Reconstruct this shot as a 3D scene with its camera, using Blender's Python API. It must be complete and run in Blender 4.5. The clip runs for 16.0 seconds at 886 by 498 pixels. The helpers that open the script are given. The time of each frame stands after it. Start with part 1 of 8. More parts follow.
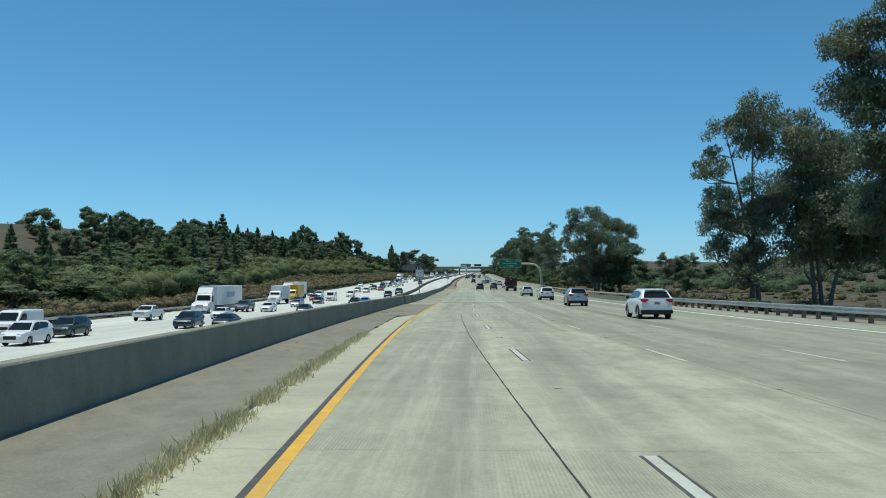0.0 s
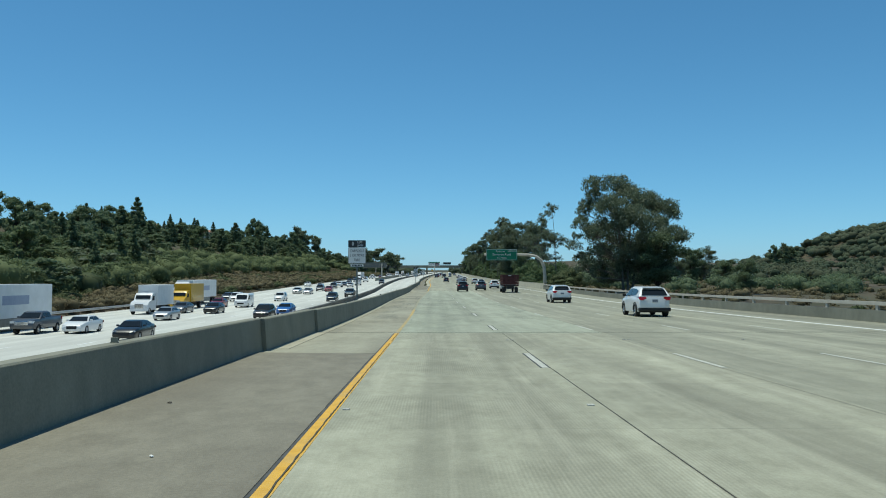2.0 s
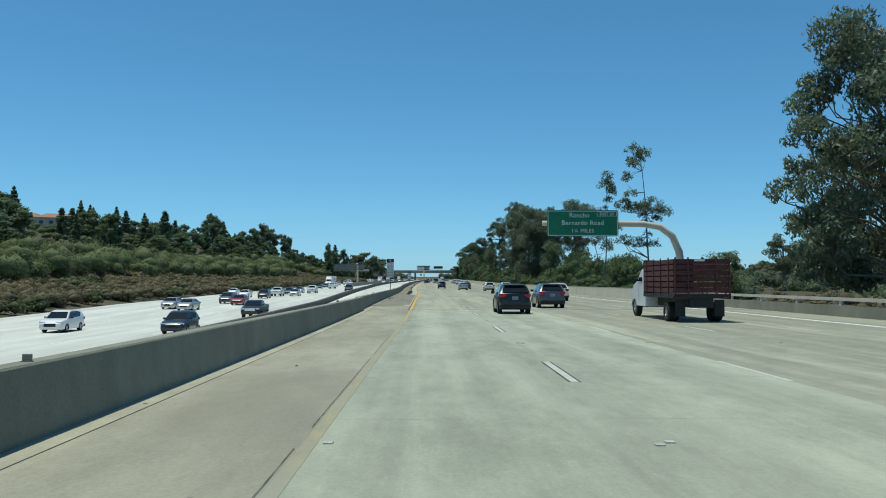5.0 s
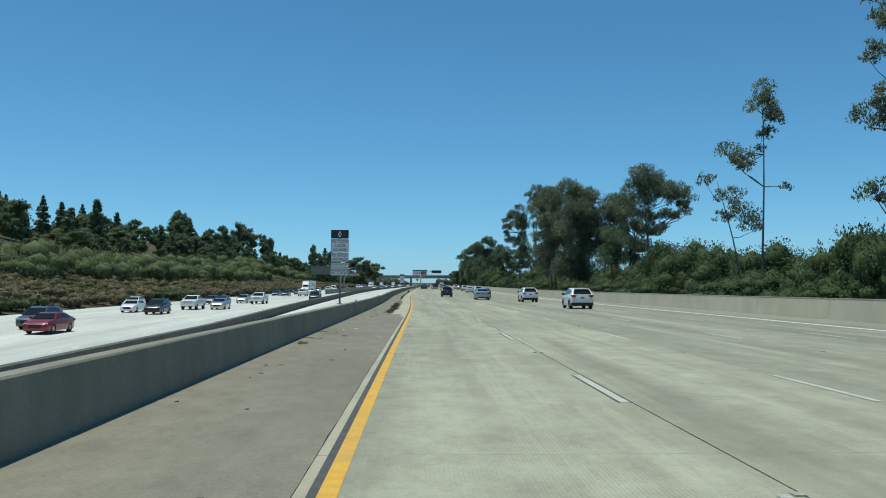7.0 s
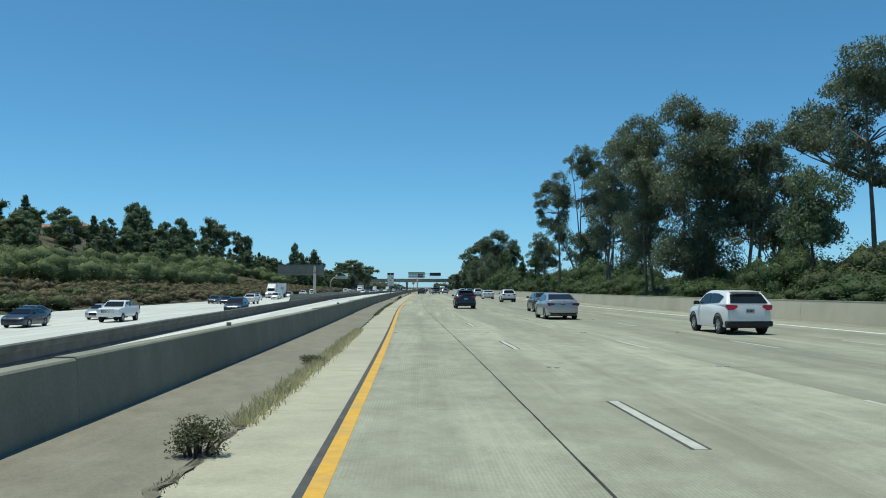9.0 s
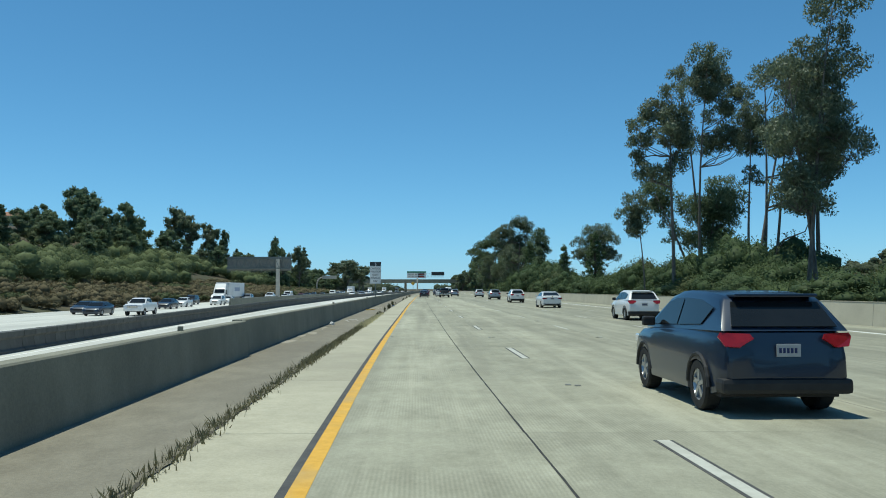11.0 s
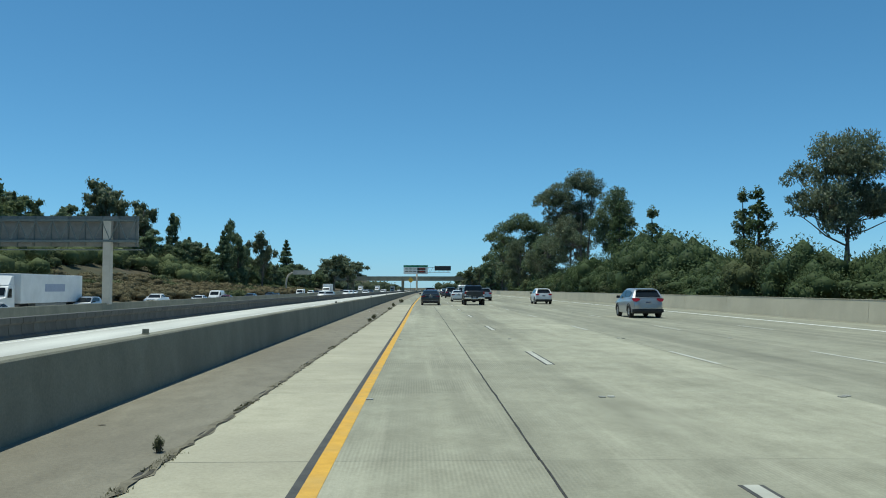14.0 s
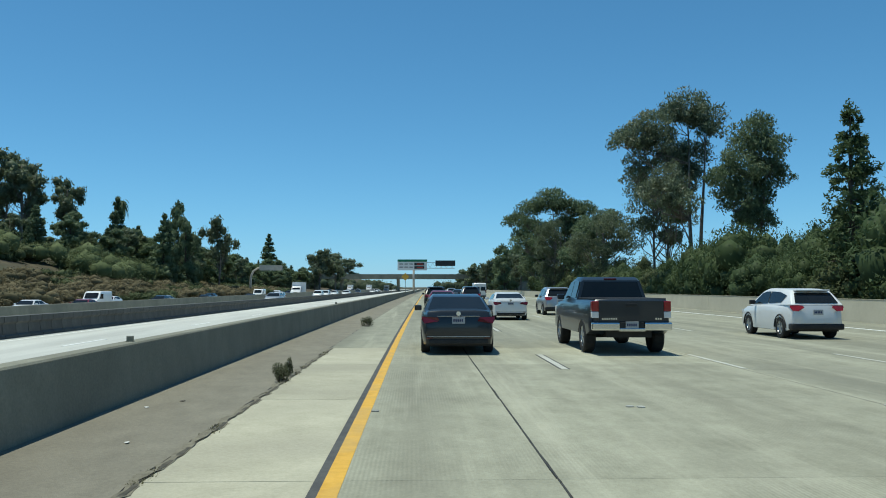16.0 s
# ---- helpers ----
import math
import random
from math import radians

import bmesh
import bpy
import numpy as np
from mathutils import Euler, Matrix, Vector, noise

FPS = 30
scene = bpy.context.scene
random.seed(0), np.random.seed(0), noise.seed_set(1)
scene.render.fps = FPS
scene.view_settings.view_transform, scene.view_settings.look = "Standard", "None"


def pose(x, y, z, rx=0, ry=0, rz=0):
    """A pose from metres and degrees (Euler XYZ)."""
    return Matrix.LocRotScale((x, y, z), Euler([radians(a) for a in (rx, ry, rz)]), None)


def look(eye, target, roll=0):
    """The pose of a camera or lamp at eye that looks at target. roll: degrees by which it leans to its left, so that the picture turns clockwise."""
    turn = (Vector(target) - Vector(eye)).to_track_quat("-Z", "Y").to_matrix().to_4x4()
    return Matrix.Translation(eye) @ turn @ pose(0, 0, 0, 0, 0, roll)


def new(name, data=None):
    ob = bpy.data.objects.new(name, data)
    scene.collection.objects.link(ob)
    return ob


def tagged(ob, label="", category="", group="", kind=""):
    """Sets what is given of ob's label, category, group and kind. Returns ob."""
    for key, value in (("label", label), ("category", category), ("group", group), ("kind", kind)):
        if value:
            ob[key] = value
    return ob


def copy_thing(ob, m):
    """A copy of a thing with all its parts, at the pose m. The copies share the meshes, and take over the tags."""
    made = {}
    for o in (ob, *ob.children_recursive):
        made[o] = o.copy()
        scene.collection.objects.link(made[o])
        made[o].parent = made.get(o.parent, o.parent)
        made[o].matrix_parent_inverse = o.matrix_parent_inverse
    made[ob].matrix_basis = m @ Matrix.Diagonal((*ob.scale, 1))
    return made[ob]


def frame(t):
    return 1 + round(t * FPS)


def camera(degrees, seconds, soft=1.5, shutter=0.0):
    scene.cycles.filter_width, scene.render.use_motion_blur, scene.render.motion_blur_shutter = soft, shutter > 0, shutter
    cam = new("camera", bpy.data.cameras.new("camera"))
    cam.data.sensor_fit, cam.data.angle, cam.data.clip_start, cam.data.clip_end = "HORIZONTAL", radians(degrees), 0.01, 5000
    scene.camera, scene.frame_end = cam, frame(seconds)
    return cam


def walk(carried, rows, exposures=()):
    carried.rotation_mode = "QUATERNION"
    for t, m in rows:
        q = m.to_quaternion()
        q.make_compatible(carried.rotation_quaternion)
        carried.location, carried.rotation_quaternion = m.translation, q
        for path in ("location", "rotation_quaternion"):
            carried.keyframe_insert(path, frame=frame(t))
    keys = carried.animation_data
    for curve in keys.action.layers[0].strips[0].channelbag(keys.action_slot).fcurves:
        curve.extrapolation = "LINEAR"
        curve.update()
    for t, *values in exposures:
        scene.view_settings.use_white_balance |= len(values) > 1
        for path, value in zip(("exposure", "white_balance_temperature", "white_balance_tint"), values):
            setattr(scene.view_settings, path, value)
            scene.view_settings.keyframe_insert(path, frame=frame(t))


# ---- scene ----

# ---- camera and its drive ----
cam = camera(55.58, 16.0, soft=1.0, shutter=0.0)
PATH = [
    (0, pose(1.619, -28.414, 2.097, 91.789, 0, 1.733)),
    (0.5, pose(0.884, -13.224, 1.825, 91.796, 0, 1.051)),
    (1, pose(0.279, 1.999, 1.622, 91.772, 0, 0.347)),
    (1.5, pose(-0.067, 17.225, 1.399, 91.802, 0, -0.192)),
    (2, pose(-0.219, 32.469, 1.192, 91.802, 0, -0.565)),
    (2.5, pose(-0.353, 47.841, 0.982, 91.822, 0, -0.854)),
    (3, pose(-0.398, 62.810, 0.761, 91.892, 0, -1.040)),
    (3.5, pose(-0.461, 78.063, 0.573, 91.980, 0, -1.188)),
    (4, pose(-0.593, 93.353, 0.407, 92.097, 0, -1.299)),
    (6.5, pose(-0.483, 168.611, 0.226, 92.574, 0, -1.350)),
    (7, pose(-0.614, 184.043, 0.220, 92.705, 0, -1.565)),
    (7.5, pose(-0.556, 199.418, 0.225, 92.817, 0, -1.597)),
    (8, pose(-0.469, 214.995, 0.254, 92.885, 0, -1.648)),
    (8.5, pose(-0.506, 230.715, 0.271, 92.973, 0, -1.788)),
    (9, pose(-0.501, 246.096, 0.231, 93.024, 0, -1.778)),
    (11.5, pose(-1.082, 322.744, 0.551, 93.147, 0, -1.860)),
    (12, pose(-1.021, 337.781, 0.642, 93.115, 0, -1.853)),
    (12.5, pose(-0.974, 352.754, 0.765, 93.104, 0, -1.828)),
    (13, pose(-0.912, 367.605, 0.859, 93.079, 0, -1.760)),
    (13.5, pose(-0.895, 382.443, 0.966, 93.057, 0, -1.868)),
    (14, pose(-0.840, 397.446, 1.058, 93.064, 0, -1.893)),
    (14.5, pose(-0.740, 412.591, 1.179, 93.050, 0, -1.937)),
    (15, pose(-0.650, 427.599, 1.263, 93.052, 0, -1.955)),
    (15.5, pose(-0.548, 442.408, 1.374, 93.041, 0, -1.996)),
    (16, pose(-0.475, 457.086, 1.479, 93.018, 0, -2.051)),
]
walk(cam, PATH, [(0, -0.04), (1.5, -0.10), (3, -0.04), (6.5, -0.04), (7, -0.08), (8, 0.0), (9, 0.0), (11.5, 0.03), (13.5, -0.06), (16, 0.0)])

# ---- light ----
SUN_DIR = Vector((-0.20, 0.06, 1.0)).normalized()
SUN_ELEV = math.asin(SUN_DIR.z)
SUN_AZ = math.atan2(SUN_DIR.x, SUN_DIR.y)
world = bpy.data.worlds.new("sky")
scene.world = world
world.use_nodes = True
wn, wl = world.node_tree.nodes, world.node_tree.links
sky = wn.new("ShaderNodeTexSky")
sky.sky_type = "NISHITA"
sky.sun_disc = False
sky.sun_elevation = SUN_ELEV
sky.sun_rotation = SUN_AZ
sky.altitude = 200
sky.air_density = 1.0
sky.dust_density = 0.2
sky.ozone_density = 4.0
air = wn.new("ShaderNodeMix")
air.data_type, air.blend_type = "RGBA", "MULTIPLY"
air.inputs["Factor"].default_value = 1.0
air.inputs["B"].default_value = (0.485, 0.95, 1.06, 1)
wl.new(sky.outputs[0], air.inputs["A"])
# hazier blue where the sky is brightest
split, joined = wn.new("ShaderNodeSeparateColor"), wn.new("ShaderNodeCombineColor")
wl.new(air.outputs["Result"], split.inputs[0])


def sky_math(op, a, b):
    q = wn.new("ShaderNodeMath")
    q.operation = op
    for i, v in enumerate((a, b)):
        if isinstance(v, float):
            q.inputs[i].default_value = v
        else:
            wl.new(v, q.inputs[i])
    return q.outputs[0]


wl.new(sky_math("MULTIPLY", sky_math("POWER", split.outputs[0], 1.08), 1.0), joined.inputs[0])
wl.new(sky_math("MULTIPLY", split.outputs[1], 1.0), joined.inputs[1])
wl.new(sky_math("ADD", sky_math("MULTIPLY", split.outputs[2], 0.72), sky_math("MULTIPLY", split.outputs[1], 0.56)), joined.inputs[2])
wl.new(joined.outputs[0], wn["Background"].inputs[0])
wn["Background"].inputs[1].default_value = 0.102
lamp = bpy.data.lights.new("sun", "SUN")
lamp.energy = 3.9
lamp.angle = radians(0.53)
lamp.color = (0.945, 0.98, 0.845)
sun = new("sun", lamp)
sun.matrix_world = look(SUN_DIR * 300, (0, 0, 0))


# ---- materials ----
def surf(name, c1, c2, scale=1.0, rough=0.8, bump=0.0, bscale=40.0, c3=None, scale3=0.12, amount3=0.5, metal=0.0, spec=0.4,
         rnd=0.0, island=0.0, coat=0.0, stretch=(1, 1, 1), transl=None, ribs=0.0, streak=None, polish=None, fine=0.65, speck=0.0, tracks=0.0, tines=0.0):
    """A surface with grain (c1 to c2), broad stains (c3), relief and a shift of value from piece to piece."""
    m = bpy.data.materials.new(name)
    m.use_nodes = True
    nt = m.node_tree
    n, l = nt.nodes, nt.links
    b = n["Principled BSDF"]
    co = n.new("ShaderNodeTexCoord")
    mp = n.new("ShaderNodeMapping")
    mp.inputs["Scale"].default_value = stretch
    l.new(co.outputs["Object"], mp.inputs[0])
    t1 = n.new("ShaderNodeTexNoise")
    t1.inputs["Scale"].default_value = scale
    t1.inputs["Detail"].default_value = 7
    t1.inputs["Roughness"].default_value = fine
    l.new(mp.outputs[0], t1.inputs["Vector"])
    r1 = n.new("ShaderNodeValToRGB")
    r1.color_ramp.elements[0].position, r1.color_ramp.elements[1].position = 0.32, 0.68
    r1.color_ramp.elements[0].color, r1.color_ramp.elements[1].color = (*c1, 1), (*c2, 1)
    l.new(t1.outputs["Fac"], r1.inputs[0])
    out = r1.outputs[0]
    if c3:
        t3 = n.new("ShaderNodeTexNoise")
        t3.inputs["Scale"].default_value = scale3
        t3.inputs["Detail"].default_value = 5
        if streak:
            ms = n.new("ShaderNodeMapping")
            ms.inputs["Scale"].default_value = streak
            l.new(co.outputs["Object"], ms.inputs[0])
            l.new(ms.outputs[0], t3.inputs["Vector"])
        else:
            l.new(mp.outputs[0], t3.inputs["Vector"])
        r3 = n.new("ShaderNodeValToRGB")
        r3.color_ramp.elements[0].position, r3.color_ramp.elements[1].position = 0.45, 0.7
        r3.color_ramp.elements[1].color = (amount3, amount3, amount3, 1)
        r3.color_ramp.elements[0].color = (0, 0, 0, 1)
        l.new(t3.outputs["Fac"], r3.inputs[0])
        mx = n.new("ShaderNodeMix")
        mx.data_type = "RGBA"
        l.new(r3.outputs[0], mx.inputs["Factor"])
        l.new(out, mx.inputs["A"])
        mx.inputs["B"].default_value = (*c3, 1)
        out = mx.outputs["Result"]
    if polish:
        # pale lengthwise wear and scuffs
        pm = n.new("ShaderNodeMapping")
        pm.inputs["Scale"].default_value = (1.5, 0.06, 1)
        l.new(co.outputs["Object"], pm.inputs[0])
        pt = n.new("ShaderNodeTexNoise")
        pt.inputs["Scale"].default_value = 1.0
        pt.inputs["Detail"].default_value = 6
        pt.inputs["Roughness"].default_value = 0.7
        l.new(pm.outputs[0], pt.inputs["Vector"])
        pr = n.new("ShaderNodeMapRange")
        pr.inputs["From Min"].default_value, pr.inputs["From Max"].default_value = 0.53, 0.70
        pr.inputs["To Max"].default_value = 0.55
        l.new(pt.outputs["Fac"], pr.inputs["Value"])
        px = n.new("ShaderNodeMix")
        px.data_type = "RGBA"
        l.new(pr.outputs[0], px.inputs["Factor"])
        l.new(out, px.inputs["A"])
        px.inputs["B"].default_value = (*polish, 1)
        out = px.outputs["Result"]
    if ribs:
        # worn cross grooves, a hand's length apart, stronger in patches
        wv = n.new("ShaderNodeTexWave")
        wv.bands_direction = "Y"
        wv.inputs["Scale"].default_value = 1.15
        wv.inputs["Distortion"].default_value = 1.6
        wv.inputs["Detail"].default_value = 3
        wv.inputs["Detail Scale"].default_value = 2.0
        l.new(co.outputs["Object"], wv.inputs["Vector"])
        pn = n.new("ShaderNodeTexNoise")
        pn.inputs["Scale"].default_value = 1.0
        pn.inputs["Detail"].default_value = 5
        gm = n.new("ShaderNodeMapping")
        gm.inputs["Scale"].default_value = (0.55, 0.13, 1)
        l.new(co.outputs["Object"], gm.inputs[0])
        l.new(gm.outputs[0], pn.inputs["Vector"])
        rw = n.new("ShaderNodeMapRange")
        rw.inputs["From Min"].default_value, rw.inputs["From Max"].default_value = 0.40, 0.85
        l.new(wv.outputs["Fac"], rw.inputs["Value"])
        rp = n.new("ShaderNodeMapRange")
        rp.inputs["From Min"].default_value, rp.inputs["From Max"].default_value = 0.48, 0.62
        rp.inputs["To Max"].default_value = ribs
        l.new(pn.outputs["Fac"], rp.inputs["Value"])
        mu = n.new("ShaderNodeMath")
        mu.operation = "MULTIPLY"
        l.new(rw.outputs[0], mu.inputs[0])
        l.new(rp.outputs[0], mu.inputs[1])
        mw = n.new("ShaderNodeMix")
        mw.data_type = "RGBA"
        l.new(mu.outputs[0], mw.inputs["Factor"])
        l.new(out, mw.inputs["A"])
        mw.inputs["B"].default_value = (0.075, 0.073, 0.060, 1)
        out = mw.outputs["Result"]
    if rnd or island:
        if island:
            src = n.new("ShaderNodeNewGeometry").outputs["Random Per Island"]
        else:
            src = n.new("ShaderNodeObjectInfo").outputs["Random"]
        mr = n.new("ShaderNodeMapRange")
        k = rnd or island
        mr.inputs["To Min"].default_value, mr.inputs["To Max"].default_value = 1 - k, 1 + k
        l.new(src, mr.inputs["Value"])
        hs = n.new("ShaderNodeHueSaturation")
        l.new(mr.outputs[0], hs.inputs["Value"])
        l.new(out, hs.inputs["Color"])
        out = hs.outputs[0]
    if tracks:
        # long pale and dark bands worn by wheels
        tm = n.new("ShaderNodeMapping")
        tm.inputs["Scale"].default_value = (0.62, 0.011, 0.3)
        l.new(co.outputs["Object"], tm.inputs[0])
        tn = n.new("ShaderNodeTexNoise")
        tn.inputs["Scale"].default_value = 1.0
        tn.inputs["Detail"].default_value = 5
        tn.inputs["Roughness"].default_value = 0.6
        l.new(tm.outputs[0], tn.inputs["Vector"])
        tq = n.new("ShaderNodeMapRange")
        tq.inputs["From Min"].default_value, tq.inputs["From Max"].default_value = 0.34, 0.66
        tq.inputs["To Min"].default_value, tq.inputs["To Max"].default_value = 1 - tracks, 1 + tracks
        l.new(tn.outputs["Fac"], tq.inputs["Value"])
        th = n.new("ShaderNodeHueSaturation")
        l.new(tq.outputs[0], th.inputs["Value"])
        l.new(out, th.inputs["Color"])
        out = th.outputs[0]
    if tines:
        # fine lengthwise grooves, clear only in patches
        gv = n.new("ShaderNodeTexWave")
        gv.bands_direction = "X"
        gv.inputs["Scale"].default_value = 7.5
        gv.inputs["Distortion"].default_value = 0.8
        gv.inputs["Detail Scale"].default_value = 0.4
        l.new(co.outputs["Object"], gv.inputs["Vector"])
        gn = n.new("ShaderNodeTexNoise")
        gn.inputs["Scale"].default_value = 0.35
        l.new(co.outputs["Object"], gn.inputs["Vector"])
        gr = n.new("ShaderNodeMapRange")
        gr.inputs["From Min"].default_value, gr.inputs["From Max"].default_value = 0.45, 0.62
        gr.inputs["To Max"].default_value = tines
        l.new(gn.outputs["Fac"], gr.inputs["Value"])
        gx = n.new("ShaderNodeMath")
        gx.operation = "MULTIPLY"
        l.new(gv.outputs["Fac"], gx.inputs[0])
        l.new(gr.outputs[0], gx.inputs[1])
        gs = n.new("ShaderNodeMath")
        gs.operation = "SUBTRACT"
        gs.inputs[0].default_value = 1.0 + tines * 0.2
        l.new(gx.outputs[0], gs.inputs[1])
        gh = n.new("ShaderNodeHueSaturation")
        l.new(gs.outputs[0], gh.inputs["Value"])
        l.new(out, gh.inputs["Color"])
        out = gh.outputs[0]
    if speck:
        # fine aggregate speckle
        sn = n.new("ShaderNodeTexNoise")
        sn.inputs["Scale"].default_value = 26
        sn.inputs["Detail"].default_value = 4
        sn.inputs["Roughness"].default_value = 0.8
        l.new(co.outputs["Object"], sn.inputs["Vector"])
        sr = n.new("ShaderNodeMapRange")
        sr.inputs["From Min"].default_value, sr.inputs["From Max"].default_value = 0.32, 0.68
        sr.inputs["To Min"].default_value, sr.inputs["To Max"].default_value = 1 - speck, 1 + speck
        l.new(sn.outputs["Fac"], sr.inputs["Value"])
        sh = n.new("ShaderNodeHueSaturation")
        l.new(sr.outputs[0], sh.inputs["Value"])
        l.new(out, sh.inputs["Color"])
        out = sh.outputs[0]
    l.new(out, b.inputs["Base Color"])
    b.inputs["Roughness"].default_value = rough
    b.inputs["Metallic"].default_value = metal
    b.inputs["Specular IOR Level"].default_value = spec
    b.inputs["Coat Weight"].default_value = coat
    b.inputs["Coat Roughness"].default_value = 0.04
    if bump:
        t2 = n.new("ShaderNodeTexNoise")
        t2.inputs["Scale"].default_value = bscale
        t2.inputs["Detail"].default_value = 5
        l.new(mp.outputs[0], t2.inputs["Vector"])
        bp = n.new("ShaderNodeBump")
        bp.inputs["Strength"].default_value = bump
        bp.inputs["Distance"].default_value = 0.02
        l.new(t2.outputs["Fac"], bp.inputs["Height"])
        l.new(bp.outputs[0], b.inputs["Normal"])
    if transl:
        tr = n.new("ShaderNodeBsdfTranslucent")
        l.new(out, tr.inputs["Color"])
        ms = n.new("ShaderNodeMixShader")
        ms.inputs[0].default_value = transl
        l.new(b.outputs[0], ms.inputs[1])
        l.new(tr.outputs[0], ms.inputs[2])
        l.new(ms.outputs[0], n["Material Output"].inputs[0])
    return m


M = {}
M["slab"] = surf("concrete_slab", (0.258, 0.250, 0.182), (0.386, 0.376, 0.282), 1.6, 0.85, 0.3, 60, (0.201, 0.192, 0.143), 0.9, 0.6, rnd=0.06, stretch=(1, 0.6, 1), streak=(1, 0.05, 1), polish=(0.453, 0.435, 0.331), fine=0.75, speck=0.10, tracks=0.17, tines=0.15)
M["lane"] = surf("concrete_lane", (0.224, 0.219, 0.162), (0.328, 0.320, 0.241), 1.4, 0.85, 0.3, 60, (0.180, 0.175, 0.132), 0.8, 0.65, stretch=(1, 0.5, 1), streak=(1, 0.05, 1), polish=(0.433, 0.415, 0.317), fine=0.75, speck=0.10, tracks=0.17)
M["strip_slab"] = surf("pale_shoulder_concrete", (0.360, 0.335, 0.244), (0.468, 0.438, 0.325), 1.8, 0.88, 0.25, 50, (0.305, 0.280, 0.212), 0.45, 0.65, rnd=0.05, speck=0.11)
M["deck"] = surf("bridge_deck_concrete", (0.238, 0.248, 0.186), (0.362, 0.374, 0.284), 1.2, 0.85, 0.3, 30, (0.39, 0.395, 0.304), 0.35, 0.45, stretch=(1, 0.35, 1), ribs=0.5, polish=(0.40, 0.405, 0.317), fine=0.75, speck=0.10, tracks=0.17)
M["deck_plain"] = surf("smooth_deck_concrete", (0.238, 0.248, 0.186), (0.362, 0.374, 0.284), 1.2, 0.85, 0.3, 30, (0.39, 0.395, 0.304), 0.35, 0.45, stretch=(1, 0.35, 1), polish=(0.40, 0.405, 0.317), fine=0.75, speck=0.10, tracks=0.17)
M["deck_edge"] = surf("dirty_deck_concrete", (0.210, 0.194, 0.140), (0.325, 0.304, 0.224), 1.1, 0.9, 0.3, 30, (0.37, 0.355, 0.27), 0.45, 0.75, stretch=(1, 0.35, 1), ribs=0.85, fine=0.75, speck=0.13)
M["deck_edge_plain"] = surf("pale_deck_concrete", (0.255, 0.240, 0.176), (0.375, 0.356, 0.268), 1.1, 0.9, 0.3, 30, (0.20, 0.185, 0.138), 0.35, 0.7, stretch=(1, 0.35, 1), fine=0.75, speck=0.13)
M["joint"] = surf("joint_filler", (0.13, 0.125, 0.105), (0.20, 0.19, 0.16), 5, 0.9)
M["tar"] = surf("black_joint_seal", (0.03, 0.03, 0.028), (0.06, 0.058, 0.052), 8, 0.9)
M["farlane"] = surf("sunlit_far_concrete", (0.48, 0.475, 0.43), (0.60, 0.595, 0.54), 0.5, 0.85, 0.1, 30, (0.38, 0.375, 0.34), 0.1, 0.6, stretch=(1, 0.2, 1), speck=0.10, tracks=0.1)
M["shoulder"] = surf("brown_asphalt", (0.186, 0.168, 0.127), (0.252, 0.230, 0.175), 2.5, 0.92, 0.4, 90, (0.16, 0.142, 0.109), 0.35, 0.6, stretch=(1, 0.5, 1), speck=0.15)
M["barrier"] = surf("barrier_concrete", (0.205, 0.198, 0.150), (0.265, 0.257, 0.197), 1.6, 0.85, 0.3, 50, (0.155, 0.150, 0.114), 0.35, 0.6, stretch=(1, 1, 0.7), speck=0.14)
M["wall"] = surf("sound_wall_concrete", (0.50, 0.455, 0.345), (0.57, 0.522, 0.401), 0.8, 0.88, 0.2, 50, (0.42, 0.385, 0.294), 0.3, 0.6, speck=0.08)
M["mbar"] = surf("movable_barrier_concrete", (0.085, 0.088, 0.080), (0.13, 0.132, 0.12), 1.5, 0.85, 0.2, 50, (0.06, 0.06, 0.055), 1.1, 0.7, rnd=0.1)
M["yellow"] = surf("yellow_paint", (0.60, 0.32, 0.035), (0.74, 0.42, 0.06), 6, 0.7, 0.2, 80, (0.42, 0.30, 0.13), 1.2, 0.55)
M["yellow_worn"] = surf("worn_yellow_paint", (0.27, 0.255, 0.19), (0.54, 0.36, 0.10), 1.0, 0.8, 0.2, 80, (0.31, 0.295, 0.22), 0.45, 1.0, stretch=(2, 0.7, 1), fine=0.8)
M["yellow_old"] = surf("scuffed_yellow_paint", (0.34, 0.28, 0.15), (0.66, 0.40, 0.06), 4.0, 0.8, 0.2, 80, (0.36, 0.32, 0.22), 3.0, 0.85, fine=0.8)
M["yellow_faint"] = surf("vanished_yellow_paint", (0.25, 0.238, 0.175), (0.36, 0.315, 0.18), 1.5, 0.8, 0.2, 80, (0.29, 0.28, 0.21), 0.6, 1.0, stretch=(2, 0.7, 1), fine=0.8)
M["black_line"] = surf("black_tape", (0.055, 0.055, 0.055), (0.10, 0.098, 0.09), 4, 0.85, 0.2, 60)
M["white"] = surf("white_paint", (0.74, 0.74, 0.70), (0.86, 0.86, 0.82), 5, 0.7, 0.15, 80, (0.62, 0.62, 0.57), 1.5, 0.4)
M["soil"] = surf("dry_hillside", (0.044, 0.034, 0.021), (0.118, 0.090, 0.052), 0.22, 0.95, 0.6, 3, (0.046, 0.056, 0.024), 0.03, 0.95)
M["steel"] = surf("galvanised_steel", (0.42, 0.43, 0.43), (0.55, 0.56, 0.56), 3, 0.45, 0.1, 20, (0.3, 0.29, 0.27), 0.6, 0.5, metal=0.7)
M["post"] = surf("grey_sign_post", (0.11, 0.14, 0.135), (0.17, 0.20, 0.19), 4, 0.6, 0.1, 30)
